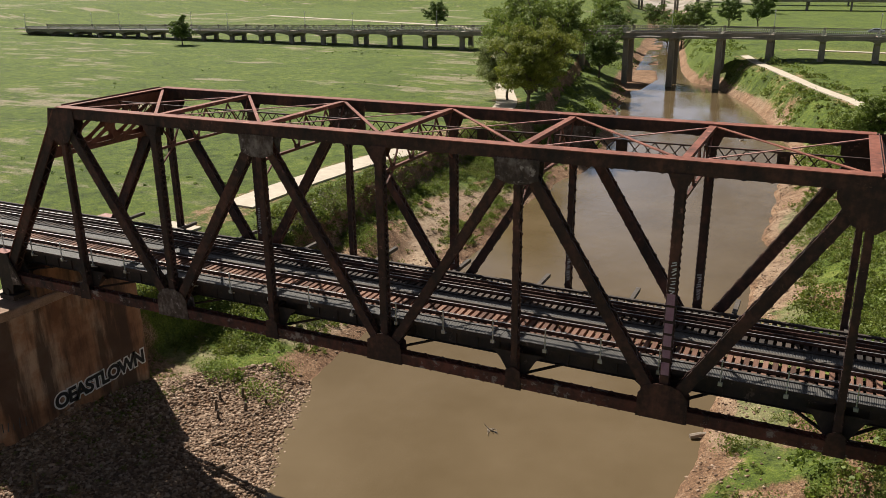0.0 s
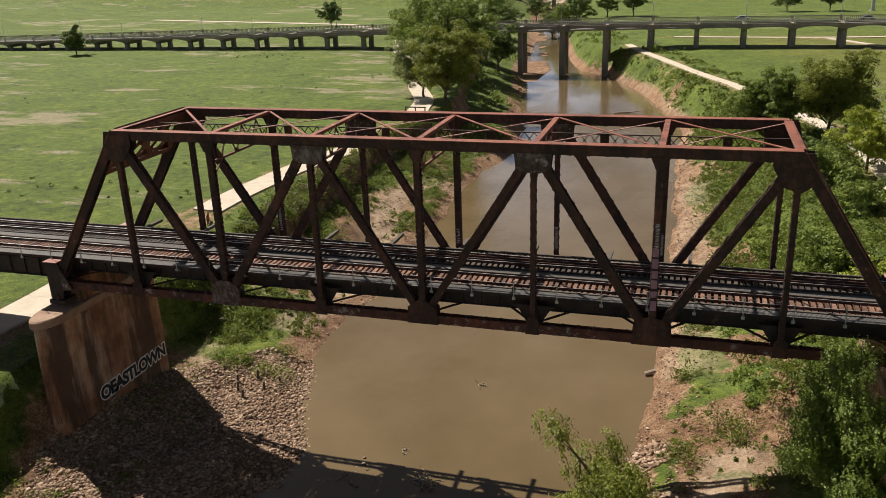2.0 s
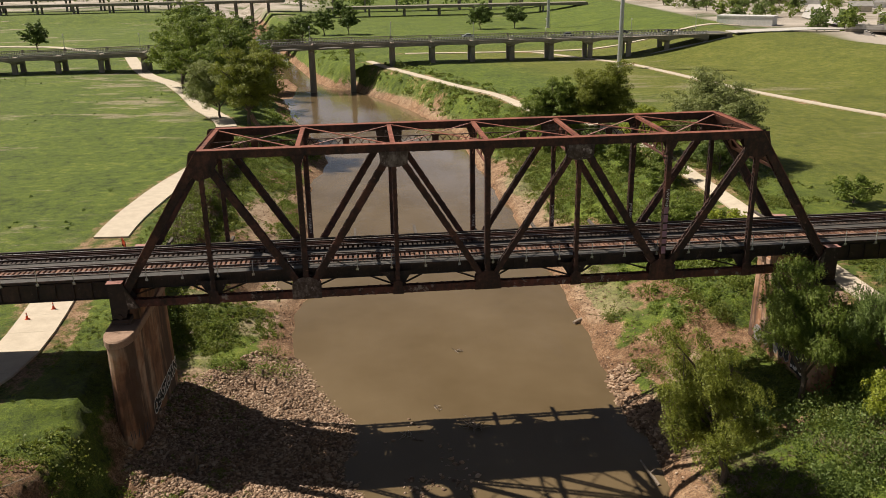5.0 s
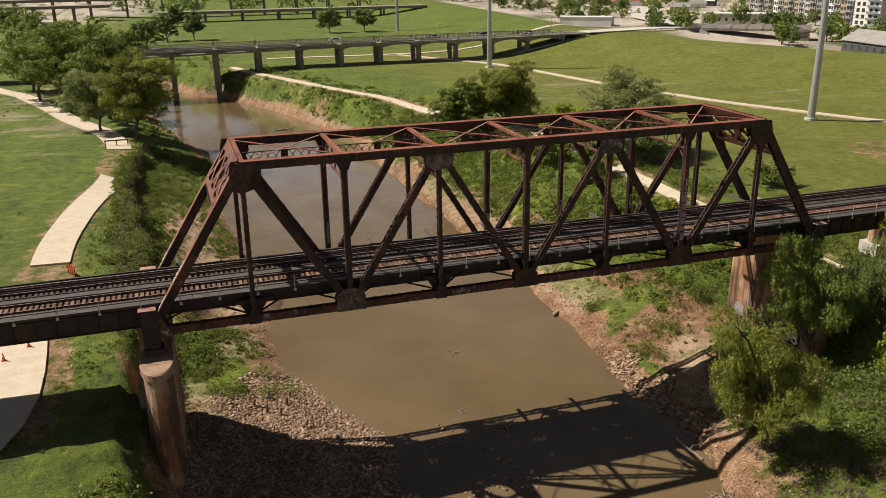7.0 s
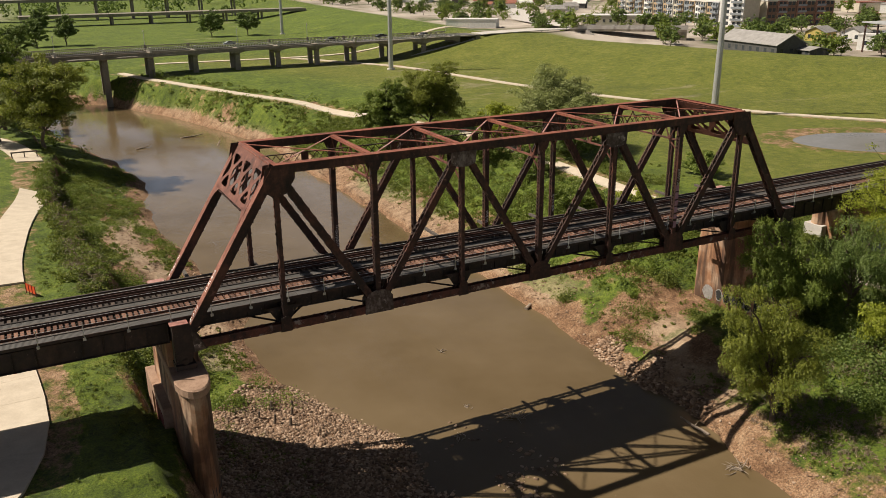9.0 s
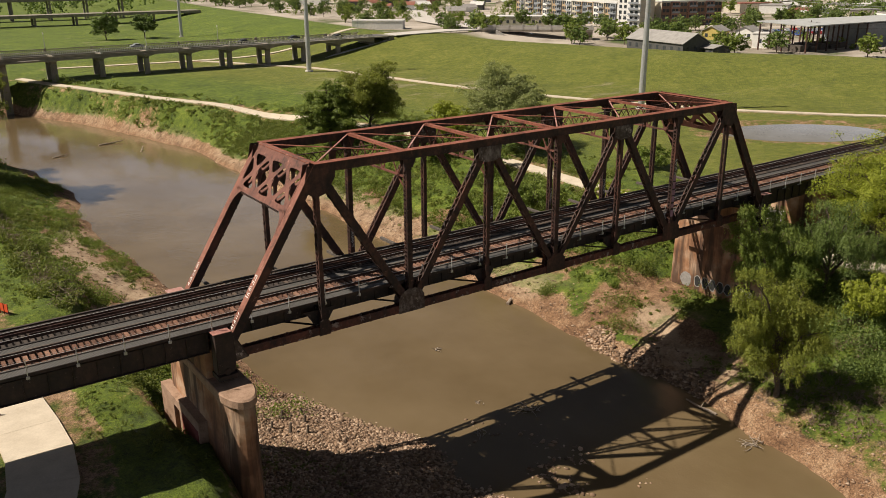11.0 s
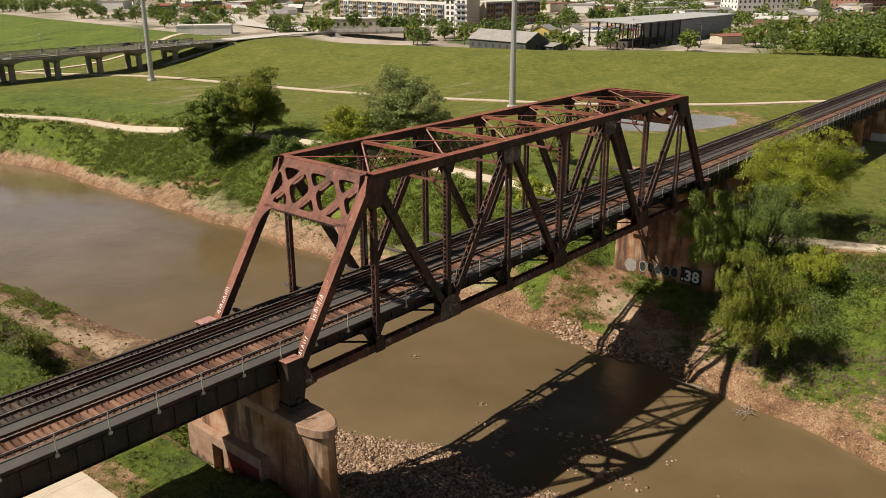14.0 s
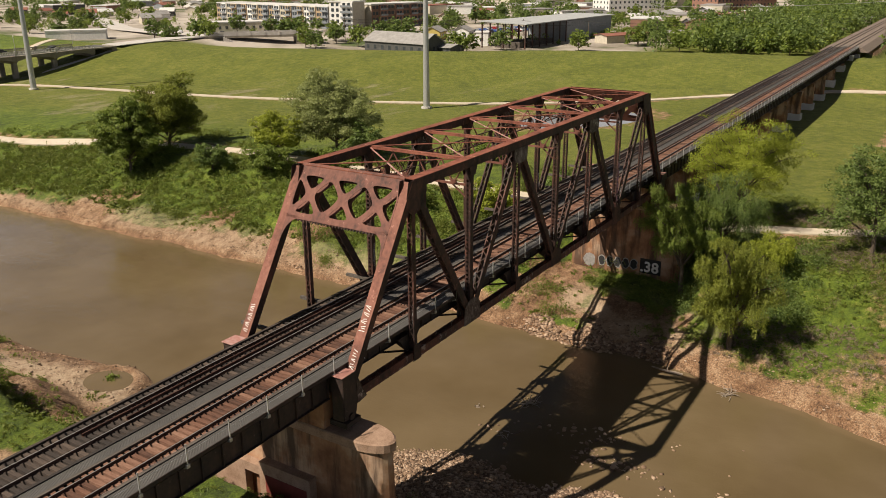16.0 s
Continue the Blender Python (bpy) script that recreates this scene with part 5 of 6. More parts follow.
def veg_left(x, y):
    d = left_of(x, y)
    thick = smooth(-0.25, 0.25, fractal(x, y, 7.0, 4, 31)) * 0.85 + 0.15
    sandy = np.exp(-((x + 26 + 3 * np.sin(y / 9)) / 3.2) ** 2) * smooth(33, 42, y) * smooth(92, 78, y)
    return (d > 1.2) & (d < 17.5) & (y > 13 + 0.5 * (20 - d)) & (rng.uniform(size=len(x)) < thick * (1 - 0.9 * sandy) * smooth(0, 5, d) * (1 - 0.9 * smooth(17, 12, d) * smooth(27, 33, y) * smooth(66, 54, y)))


EAST_LINE = along(PATH_EAST, 3.0)


def off_path(x, y):
    """True where a plant stands clear of the east path."""
    near = np.full(len(x), 99.0)
    for px, py in EAST_LINE:
        near = np.minimum(near, np.hypot(x - px, y - py))
    return near > 2.6


def veg_right(x, y):
    d = right_of(x, y)
    thick = smooth(-0.1, 0.3, fractal(x, y, 6.0, 4, 47)) * 0.95 + 0.05
    return (d > 1.6) & (d < 46) & (rng.uniform(size=len(x)) < thick * smooth(1.2, 5, d) * (1 - 0.75 * smooth(10, 16, y) * smooth(115, 95, y) * smooth(9, 5, d)) * (1 - 0.6 * smooth(-9, -13, y) * smooth(22, 12, d)) * smooth(46, 30, d) * (1 - 0.8 * smooth(-14, -7, y) * smooth(48, 34, y) * smooth(19, 13, d))) & off_path(x, y)


x, y = scatter(14000, -44, -18, 12, 135, veg_left)
weeds("bank_weeds", x, y, rng.gamma(3.0, 0.13, len(x)) + 0.12, LEAF_WEED, "tangled green weeds on the west bank", 34, 0.2)
x, y = scatter(24000, 11, 60, -48, 140, veg_right)
weeds("bank_weeds", x, y, rng.gamma(3.0, 0.14, len(x)) + 0.12, LEAF_WEED, "tangled green weeds on the east bank", 34, 0.2)
x, y = scatter(620, -40, 42, -46, 130, lambda x, y: veg_left(x, y) | veg_right(x, y))
weeds("shrubs", x, y, rng.gamma(4.0, 0.22, len(x)) + 0.5, LEAF_MID, "rounded green shrubs on the river banks", 220, 0.22)
x, y = scatter(330, -40, -18, 14, 120, lambda x, y: (left_of(x, y) > 2.0) & (left_of(x, y) < 18) & (fractal(x, y, 9.0, 3, 29) > 0.0))
weeds("bank_shrubs", x, y, rng.gamma(5.0, 0.16, len(x)) + 0.5, LEAF_MID, "rounded green shrubs on the west bank", 300, 0.18)
x, y = scatter(130, 15, 34, -12, 46, lambda x, y: (right_of(x, y) > 1.8) & (right_of(x, y) < 17) & (fractal(x, y, 8.0, 3, 23) > -0.05))
weeds("bank_shrubs", x, y, rng.gamma(5.0, 0.18, len(x)) + 0.5, LEAF_WEED, "rounded light green shrubs on the sandy bank", 330, 0.17)
x, y = scatter(50, -40, 42, -46, 130, lambda x, y: veg_left(x, y) | veg_right(x, y))
weeds("dark_shrubs", x, y, rng.gamma(4.0, 0.22, len(x)) + 0.6, LEAF_DARK, "dark green shrubs on the river banks", 240, 0.22)
x, y = scatter(2000, -60, -24, -45, 8, lambda x, y: (left_of(x, y) > 14 - 10 * smooth(-8, -18, y)) & (np.abs(x + 45.3) > 3.2) & (y < -7) & (x > -41) & (rng.uniform(size=len(x)) < smooth(-0.2, 0.3, fractal(x, y, 6, 3, 77))))
weeds("bank_weeds", x, y, rng.gamma(3.0, 0.15, len(x)) + 0.15, LEAF_WEED, "rough green weeds below the railway", 34, 0.2)
x, y = scatter(500, -100, 45, 140, 300, lambda x, y: ((left_of(x, y) > 1) & (left_of(x, y) < 16)) | ((right_of(x, y) > 2) & (right_of(x, y) < 20) & off_path(x, y)))
weeds("far_shrubs", x, y, rng.gamma(4.0, 0.3, len(x)) + 0.6, LEAF_MID, "shrubs along the far river banks", 60, 0.5)
x, y = scatter(5200, -10, 48, 90, 240, lambda x, y: (right_of(x, y) > 2.5) & (right_of(x, y) < 17) & off_path(x, y) & (rng.uniform(size=len(x)) < 0.15 + 0.85 * smooth(-0.2, 0.25, fractal(x, y, 8, 3, 141))))
weeds("far_bank_weeds", x, y, rng.gamma(3.0, 0.15, len(x)) + 0.2, LEAF_WEED, "rough weeds on the far east bank", 26, 0.36)
x, y = scatter(900, -42, 60, -48, 60, lambda x, y: veg_right(x, y) & (y < 0) | veg_left(x, y))
weeds("dead_weeds", x, y, rng.gamma(3.0, 0.2, len(x)) + 0.15, DRYWEED, "grey-brown dead weeds among the green", 26, 0.6, 0.08)
x, y = scatter(700, -150, -52, 40, 230, lambda x, y: rng.uniform(size=len(x)) < smooth(0.0, 0.6, fractal(x, y, 30, 3, 5)))
weeds("meadow_weeds", x, y, rng.uniform(0.25, 0.6, len(x)), LEAF_DARK, "scattered dark weeds in the meadow", 16, 0.3)

x, y = scatter(1500, 18, 40, 14, 150, lambda x, y: (right_of(x, y) > 5 + 6 * smooth(50, 40, y)) & (right_of(x, y) < 24) & off_path(x, y) & (rng.uniform(size=len(x)) < smooth(-0.35, 0.25, fractal(x, y, 9, 3, 17))))
weeds("bank_scrub", x, y, rng.gamma(3.0, 0.22, len(x)) + 0.3, LEAF_WEED, "lush green scrub on the east bank", 70, 0.27)
x, y = scatter(420, 18, 40, 14, 150, lambda x, y: (right_of(x, y) > 6) & (right_of(x, y) < 24) & off_path(x, y))
weeds("bank_scrub", x, y, rng.gamma(3.0, 0.28, len(x)) + 0.4, LEAF_MID, "dark green scrub on the east bank", 80, 0.27)
x = rng.uniform(-39.5, -33.0, 260)
y = rng.uniform(36, 108, 260)
weeds("scarp_brush", x, y, rng.gamma(3.0, 0.18, 260) + 0.3, LEAF_WEED, "green scrub overhanging the eroded bank", 60, 0.26)
x = rng.uniform(-38.0, -34.5, 160)
y = rng.uniform(36, 100, 160)
weeds("scarp_dead_brush", x, y, rng.gamma(4.0, 0.2, 160) + 0.3, DRYWEED, "grey dead brush on the eroded bank", 40, 0.75, 0.07)
x, y = scatter(9000, 12, 62, -46, 30, lambda x, y: (right_of(x, y) > 3) & off_path(x, y) & (rng.uniform(size=len(x)) < (0.15 + 0.85 * smooth(-0.25, 0.2, fractal(x, y, 5, 3, 131))) * (1 - 0.85 * smooth(-10, -6, y) * smooth(18, 14, right_of(x, y))) * (1 - 0.65 * smooth(-9, -13, y) * smooth(20, 10, right_of(x, y)))))
weeds("bank_grass", x, y, rng.gamma(3.0, 0.11, len(x)) + 0.15, LEAF_WEED, "rough uneven grass tufts on the east bank", 22, 0.5, 0.16)
x, y = scatter(5000, -44, -16, -12, 60, lambda x, y: (left_of(x, y) > 9) & (np.abs(x + 45) > 3.5) & (rng.uniform(size=len(x)) < 0.1 + 0.9 * smooth(-0.1, 0.3, fractal(x, y, 5, 3, 137))))
weeds("bank_grass", x, y, rng.gamma(3.0, 0.06, len(x)) + 0.1, LEAF_WEED, "short uneven grass tufts on the west terrace", 20, 0.3, 0.2)
# Extra dark shrubs stand in for the deep shade under the trees.
x, y = scatter(60, 23, 37, -21, -4, lambda x, y: right_of(x, y) > 5.5)
weeds("dark_shrubs", x, y, rng.gamma(5.0, 0.24, len(x)) + 0.6, LEAF_DARK, "dark green undergrowth added to deepen the shade below the bank trees", 300, 0.2)
x, y = scatter(4200, 16, 60, -48, -9, lambda x, y: (right_of(x, y) > 2.5) & off_path(x, y) & (rng.uniform(size=len(x)) < smooth(-0.15, 0.3, fractal(x, y, 7, 3, 151))))
weeds("dry_grass", x, y, rng.gamma(3.0, 0.09, len(x)) + 0.12, DRYWEED, "dry straw-brown grass tufts on the east bank", 18, 0.45, 0.14)
x, y = scatter(900, 18, 56, -48, -12, lambda x, y: rng.uniform(size=len(x)) < smooth(-0.1, 0.3, fractal(x, y, 8, 3, 90)))
weeds("dead_brush", x, y, rng.gamma(4.0, 0.16, len(x)) + 0.25, DRYWEED, "pinkish-grey dead brush in the rough grass", 30, 0.75, 0.07)
x, y = scatter(18000, 4, 30, -48, 130, lambda x, y: (right_of(x, y) > -0.2) & (right_of(x, y) < 4.6) & (rng.uniform(size=len(x)) < 0.25 + 0.75 * smooth(0, 0.3, fractal(x, y, 4, 3, 12))))
stones("bank_rubble", np.c_[x, y, height(x, y)], np.minimum(rng.gamma(1.5, 0.04, len(x)) + 0.03, 0.15), "clods and small stones on the crumbling east bank", "stones")


# ---- road bridge beyond ----
road_bridge = thing("road_bridge", "long grey concrete road bridge on twin-column piers", "road bridge")
PITCH = 14.45
RB_X = [1.9 + PITCH * k for k in range(-22, 9)]
YN, YF = ROAD_Y - 6.0, ROAD_Y + 6.0
ZD = 17.3
deck = Build().box(RB_X[0] - 8, RB_X[-1] + 8, YN, YF, ZD - 0.45, ZD)
part("deck", deck, ROAD_CONCRETE, road_bridge)
part("carriageway", Build().box(RB_X[0] - 8, RB_X[-1] + 8, YN + 1.6, YF - 1.6, ZD + 0.002, ZD + 0.03), ASPHALT, road_bridge, "grey asphalt carriageway")
for a, b_ in zip(RB_X[:-1], RB_X[1:]):
    for y in (YN + 0.4, ROAD_Y, YF - 0.7):
        g = Build()
        n = 8
        arc = [(a + 0.5 + (b_ - a - 1.0) * k / n, ZD - 1.25 - 0.9 * abs(2 * k / n - 1) ** 2.2) for k in range(n + 1)]
        g.plate([(a + 0.02, y, ZD - 0.4), (b_ - 0.02, y, ZD - 0.4), (b_ - 0.02, y, ZD - 2.2)] + [(u, y, v) for u, v in arc[::-1]] + [(a + 0.02, y, ZD - 2.2)], (0, 0.35, 0))
        part("arched_girder", g, ROAD_CONCRETE, road_bridge)
    for y in (YN + 0.05, YF - 0.35):
        rl = Build()
        rl.box(a, b_, y, y + 0.3, ZD, ZD + 0.18).box(a, b_, y, y + 0.3, ZD + 0.86, ZD + 1.05)
        rl.box(a - 0.3, a + 0.3, y - 0.08, y + 0.38, ZD - 0.5, ZD + 1.25)
        k = 26
        for j in range(1, k):
            xx = a + (b_ - a) * j / k
            rl.box(xx - 0.11, xx + 0.11, y + 0.06, y + 0.24, ZD + 0.18, ZD + 0.86)
        part("balustrade", rl, PALE_CONCRETE if y < ROAD_Y else ROAD_CONCRETE, road_bridge, "pale concrete balustrade")
for x in RB_X:
    zg = min(float(height(x, YN + 2)), float(height(x, YF - 2))) - 1.2
    wide = 0.85 if -30 < x < 5 else 0.75
    for y in (YN + 2.2, YF - 2.2):
        c = Build()
        c.plate([(x - wide * 1.15, y - 0.6, zg), (x + wide * 1.15, y - 0.6, zg), (x + wide, y - 0.6, ZD - 2.2), (x - wide, y - 0.6, ZD - 2.2)], (0, 1.2, 0))
        part("column", c, ROAD_CONCRETE, road_bridge)
    cb = Build()
    cb.plate([(x - 0.7, YN + 0.5, ZD - 1.9), (x - 0.7, YN + 1.6, ZD - 2.9), (x - 0.7, YF - 1.6, ZD - 2.9), (x - 0.7, YF - 0.5, ZD - 1.9), (x - 0.7, YF - 0.5, ZD - 0.5), (x - 0.7, YN + 0.5, ZD - 0.5)], (1.4, 0, 0))
    part("cap_beam", cb, ROAD_CONCRETE, road_bridge)
ab = Build().box(RB_X[-1] + 7.5, RB_X[-1] + 9.5, YN, YF, 10, ZD)
part("abutment", ab, ROAD_CONCRETE, road_bridge)
wing = Build()
wing.plate([(RB_X[-3], YN + 0.3, 9.2), (RB_X[-1] + 8, YN + 0.3, 15.9), (RB_X[-1] + 8, YF - 0.3, 15.9), (RB_X[-3], YF - 0.3, 9.2)], (0, 0, -0.4))
part("slope_paving", wing, PALE_CONCRETE, road_bridge, "sloping concrete paving under the end span")

def dip(x):
    """The road falls gently towards the west."""
    return 0.017 * min(0.0, x + 20)


for ob in road_bridge.children:
    for v in ob.data.vertices:
        if v.co.z > 13:
            v.co.z += dip(v.co.x)
lamp0 = thing("street_lamp", "slim grey street lamp on the road bridge", "street lamp", "road bridge lamps", at=(RB_X[0], YN + 0.2, ZD + 1.0 + dip(RB_X[0])))
lb = Build()
lb.tube((0, 0, 0), (0, 0, 4.6), 0.1, 0.06, 6)
part("pole", lb, GALV, lamp0)
lg = Build()
lg.tube((0, 0, 4.6), (0, 0, 5.1), 0.16, 0.22, 8)
part("lantern", lg, WHITE, lamp0, "pale lantern")
for k, x in enumerate(RB_X[2::2]):
    copy_thing(lamp0, pose(x, (YN + 0.2) if k % 2 else (YF - 0.2), ZD + 1.0 + dip(x)))


def car(x, y, z, yaw, mat, label):
    root = thing("car", label, "car", "vehicles", at=(x, y, z))
    root.rotation_euler.z = yaw
    body = Build()
    sec = [(-2.2, 0.35), (-2.2, 0.85), (-1.3, 0.95), (-0.8, 1.42), (0.7, 1.45), (1.25, 0.98), (2.15, 0.8), (2.2, 0.35)]
    body.plate([(u, -0.88, v) for u, v in sec], (0, 1.76, 0))
    part("body", body, mat, root)
    gl = Build()
    gl.plate([(u, -0.9, v) for u, v in ((-1.15, 0.98), (-0.75, 1.36), (0.65, 1.38), (1.05, 0.98))], (0, 1.8, 0))
    part("windows", gl, CARGLASS, root)
    for u in (-1.35, 1.4):
        for v in (-0.9, 0.9):
            w = Build()
            w.tube((u, v - 0.1, 0.33), (u, v + 0.1, 0.33), 0.33, n=10)
            part("wheel", w, BLACK, root)
    return root


CARGLASS = plain("car_glass", (0.02, 0.022, 0.025), (0.04, 0.043, 0.05), 1.0, 0.1)
PAINTS = [plain("car_paint", tuple(c * 0.9 for c in k), k, 1.0, 0.3) for k in ((0.03, 0.03, 0.035), (0.7, 0.7, 0.7), (0.35, 0.03, 0.03), (0.3, 0.32, 0.34), (0.05, 0.1, 0.3))]
car(66, ROAD_Y - 2.5, ZD + 0.03, 0, PAINTS[0], "dark car driving on the road bridge")
car(30, ROAD_Y + 2.5, ZD + 0.03, math.pi, PAINTS[3], "grey car on the road bridge")
car(88, ROAD_Y + 2.5, ZD + 0.03, math.pi, PAINTS[0], "dark car on the road bridge")
car(104, ROAD_Y - 2.5, ZD + 0.03, 0, PAINTS[0], "dark car near the bridge end")


# ---- steel power poles ----
POLES = ((92.0, 381.0), (76.4, 204.7), (106.0, 83.8), (136.0, -40.0))
heads = []
for x, y in POLES:
    z0 = float(height(x, y))
    root = thing("power_pole", "tall pale grey tubular steel power pole", "power pole", "power poles", at=(x, y, z0))
    b = Build()
    b.tube((0, 0, 0), (0, 0, 44), 0.85, 0.42, 14)
    part("mast", b, GALV, root, smooth=False)
    f = Build()
    f.tube((0, 0, -0.3), (0, 0, 0.45), 1.35, 1.35, 14)
    part("footing", f, PALE_CONCRETE, root, "round concrete footing")
    for zz in (30, 34.5, 39):
        a = Build()
        a.tube((0, 0, zz), (2.6, 0.4, zz + 0.5), 0.16, 0.1, 6)
        a.tube((2.6, 0.4, zz + 0.5), (2.6, 0.4, zz - 1.3), 0.09, 0.09, 6)
        part("arm", a, GALV, root)
    heads.append([Vector((x + 2.6, y + 0.4, z0 + zz - 0.8)) for zz in (30, 34.5, 39)])
for k in range(len(POLES) - 1):
    for p, q in zip(heads[k], heads[k + 1]):
        c = Build()
        pts = [p.lerp(q, t / 12) - Vector((0, 0, 4.0 * 4 * (t / 12) * (1 - t / 12))) for t in range(13)]
        for u, v in zip(pts[:-1], pts[1:]):
            c.tube(u, v, 0.035, n=4, caps=False)
        tagged(part("power_cable", c, GALV), "thin sagging overhead power cable", "cable", "power cables")


# ---- town beyond the levee ----
ROOF_GREY = plain("grey_roof", (0.2, 0.19, 0.18), (0.36, 0.345, 0.33), 0.6)
ROOF_PALE = plain("pale_grey_roof", (0.32, 0.33, 0.33), (0.46, 0.47, 0.47), 0.5)
ROOF_RED = plain("rust_roof", (0.2, 0.07, 0.045), (0.32, 0.14, 0.1), 0.6)
ROOF_WHITE = plain("white_roof", (0.5, 0.49, 0.47), (0.68, 0.67, 0.65), 0.4)
WALL_DARK = plain("dark_siding", (0.05, 0.05, 0.048), (0.1, 0.1, 0.096), 0.8)
WALL_CREAM = plain("cream_wall", (0.42, 0.38, 0.3), (0.58, 0.53, 0.43), 0.7)
WALL_YELLOW = plain("yellow_wall", (0.48, 0.36, 0.1), (0.6, 0.47, 0.16), 0.7)
WALL_BRICK = plain("brick_wall", (0.2, 0.1, 0.07), (0.32, 0.18, 0.13), 0.7)
WALL_BLUE = plain("blue_grey_siding", (0.17, 0.19, 0.21), (0.28, 0.3, 0.32), 0.7)
PANE = plain("window_pane", (0.03, 0.035, 0.04), (0.07, 0.08, 0.09), 0.5, 0.15)


def house(x, y, yaw, w, d, h, ridge, wall, roof, label, floors=1, category="house", windows=True, group="town houses", name="house"):
    z = float(height(x, y)) - 0.2
    root = thing(name, label, category, group, at=(x, y, z))
    root.rotation_euler.z = yaw
    part("wall", Build().box(-w / 2, w / 2, -d / 2, d / 2, 0, h), wall, root)
    r = Build()
    o = 0.5
    if ridge > 0:
        r.plate([(-w / 2 - o, -d / 2 - o, h), (-w / 2 - o, 0, h + ridge), (-w / 2 - o, d / 2 + o, h), (-w / 2 - o, d / 2 + o, h + 0.2), (-w / 2 - o, 0, h + ridge + 0.2), (-w / 2 - o, -d / 2 - o, h + 0.2)], (w + 2 * o, 0, 0))
        for xx in (-w / 2, w / 2 - 0.2):
            part("gable", Build().plate([(xx, -d / 2, h), (xx, d / 2, h), (xx, 0, h + ridge)], (0.2, 0, 0)), wall, root)
    else:
        r.box(-w / 2 - 0.2, w / 2 + 0.2, -d / 2 - 0.2, d / 2 + 0.2, h, h + 0.5)
    part("roof", r, roof, root)
    if windows:
        pane = Build().box(-0.65, 0.65, -0.03, 0.03, 0, 1.5).mesh("window")
        pane.materials.append(PANE)
        fh = h / floors
        k = max(2, int(w / 3.4))
        m = max(1, int(d / 3.8))
        for fl in range(floors):
            zz = fl * fh + fh * 0.38
            spots = [(-w / 2 + w * (i + 0.5) / k, s * (d / 2 + 0.02), 0.0) for i in range(k) for s in (-1, 1)] + [(s * (w / 2 + 0.02), -d / 2 + d * (i + 0.5) / m, math.pi / 2) for i in range(m) for s in (-1, 1)]
            for u, v, t in spots:
                ob = part("window", pane, PANE, root)
                ob.location, ob.rotation_euler.z = (u, v, zz), t
    return root


house(195, 152, 1.43, 30, 12, 4.2, 3.4, WALL_DARK, ROOF_GREY, "dark timber barn with a grey metal roof behind the levee", group="sheds", name="barn", category="barn")
house(199, 133.5, 1.43, 6, 8, 2.6, 1.0, WALL_DARK, ROOF_GREY, "small dark lean-to beside the barn", group="sheds", name="shed", category="shed")
house(238, 142, 0.4, 6.5, 5.5, 5.4, 0.0, WHITE, ROOF_WHITE, "small white cube-shaped house")
house(256, 177, 0.3, 11, 8, 3.6, 2.2, WALL_YELLOW, ROOF_GREY, "yellow house with a grey roof")
house(266, 168, 0.3, 10, 8, 3.6, 2.2, WHITE, ROOF_GREY, "white house with a grey roof")
shed = thing("warehouse", "long blue-grey warehouse with a pale roof, open at one end", "warehouse", "sheds", at=(280, 129, 12.9))
shed.rotation_euler.z = 0.03
part("wall", Build().box(-8, 50, -9, 9, -0.3, 8.6), WALL_BLUE, shed)
part("roof", Build().plate([(-52, -10.5, 9.4), (51, -10.5, 8.7), (51, 10.5, 8.9), (-52, 10.5, 10.2)], (0, 0, 0.35)), ROOF_PALE, shed)
for u in range(-51, -8, 7):
    for v in (-9.5, 0, 9.5):
        part("post", Build().box(u - 0.22, u + 0.22, v - 0.22, v + 0.22, -0.3, 9.4), STEEL, shed)
for u in range(-46, -12, 7):
    part("stacked_timber", Build().box(u - 2.5, u + 2.5, -6, 5, -0.1, 1.4 + 0.25 * (u % 5)), TIMBER, shed)
for k, (x, y, w) in enumerate(((278, 100, 14), (292, 93, 12), (304, 84, 16))):
    house(x, y, -0.5, w, 8, 3.2, 0.8, WALL_CREAM, ROOF_RED if k < 2 else ROOF_GREY, "low shed with a rusty metal roof", group="sheds", windows=False, name="shed", category="shed")
BAY_TAN = plain("tan_render", (0.33, 0.24, 0.15), (0.44, 0.33, 0.21), 0.7)
BAY_BROWN = plain("brown_brick", (0.13, 0.075, 0.05), (0.22, 0.13, 0.09), 0.7)


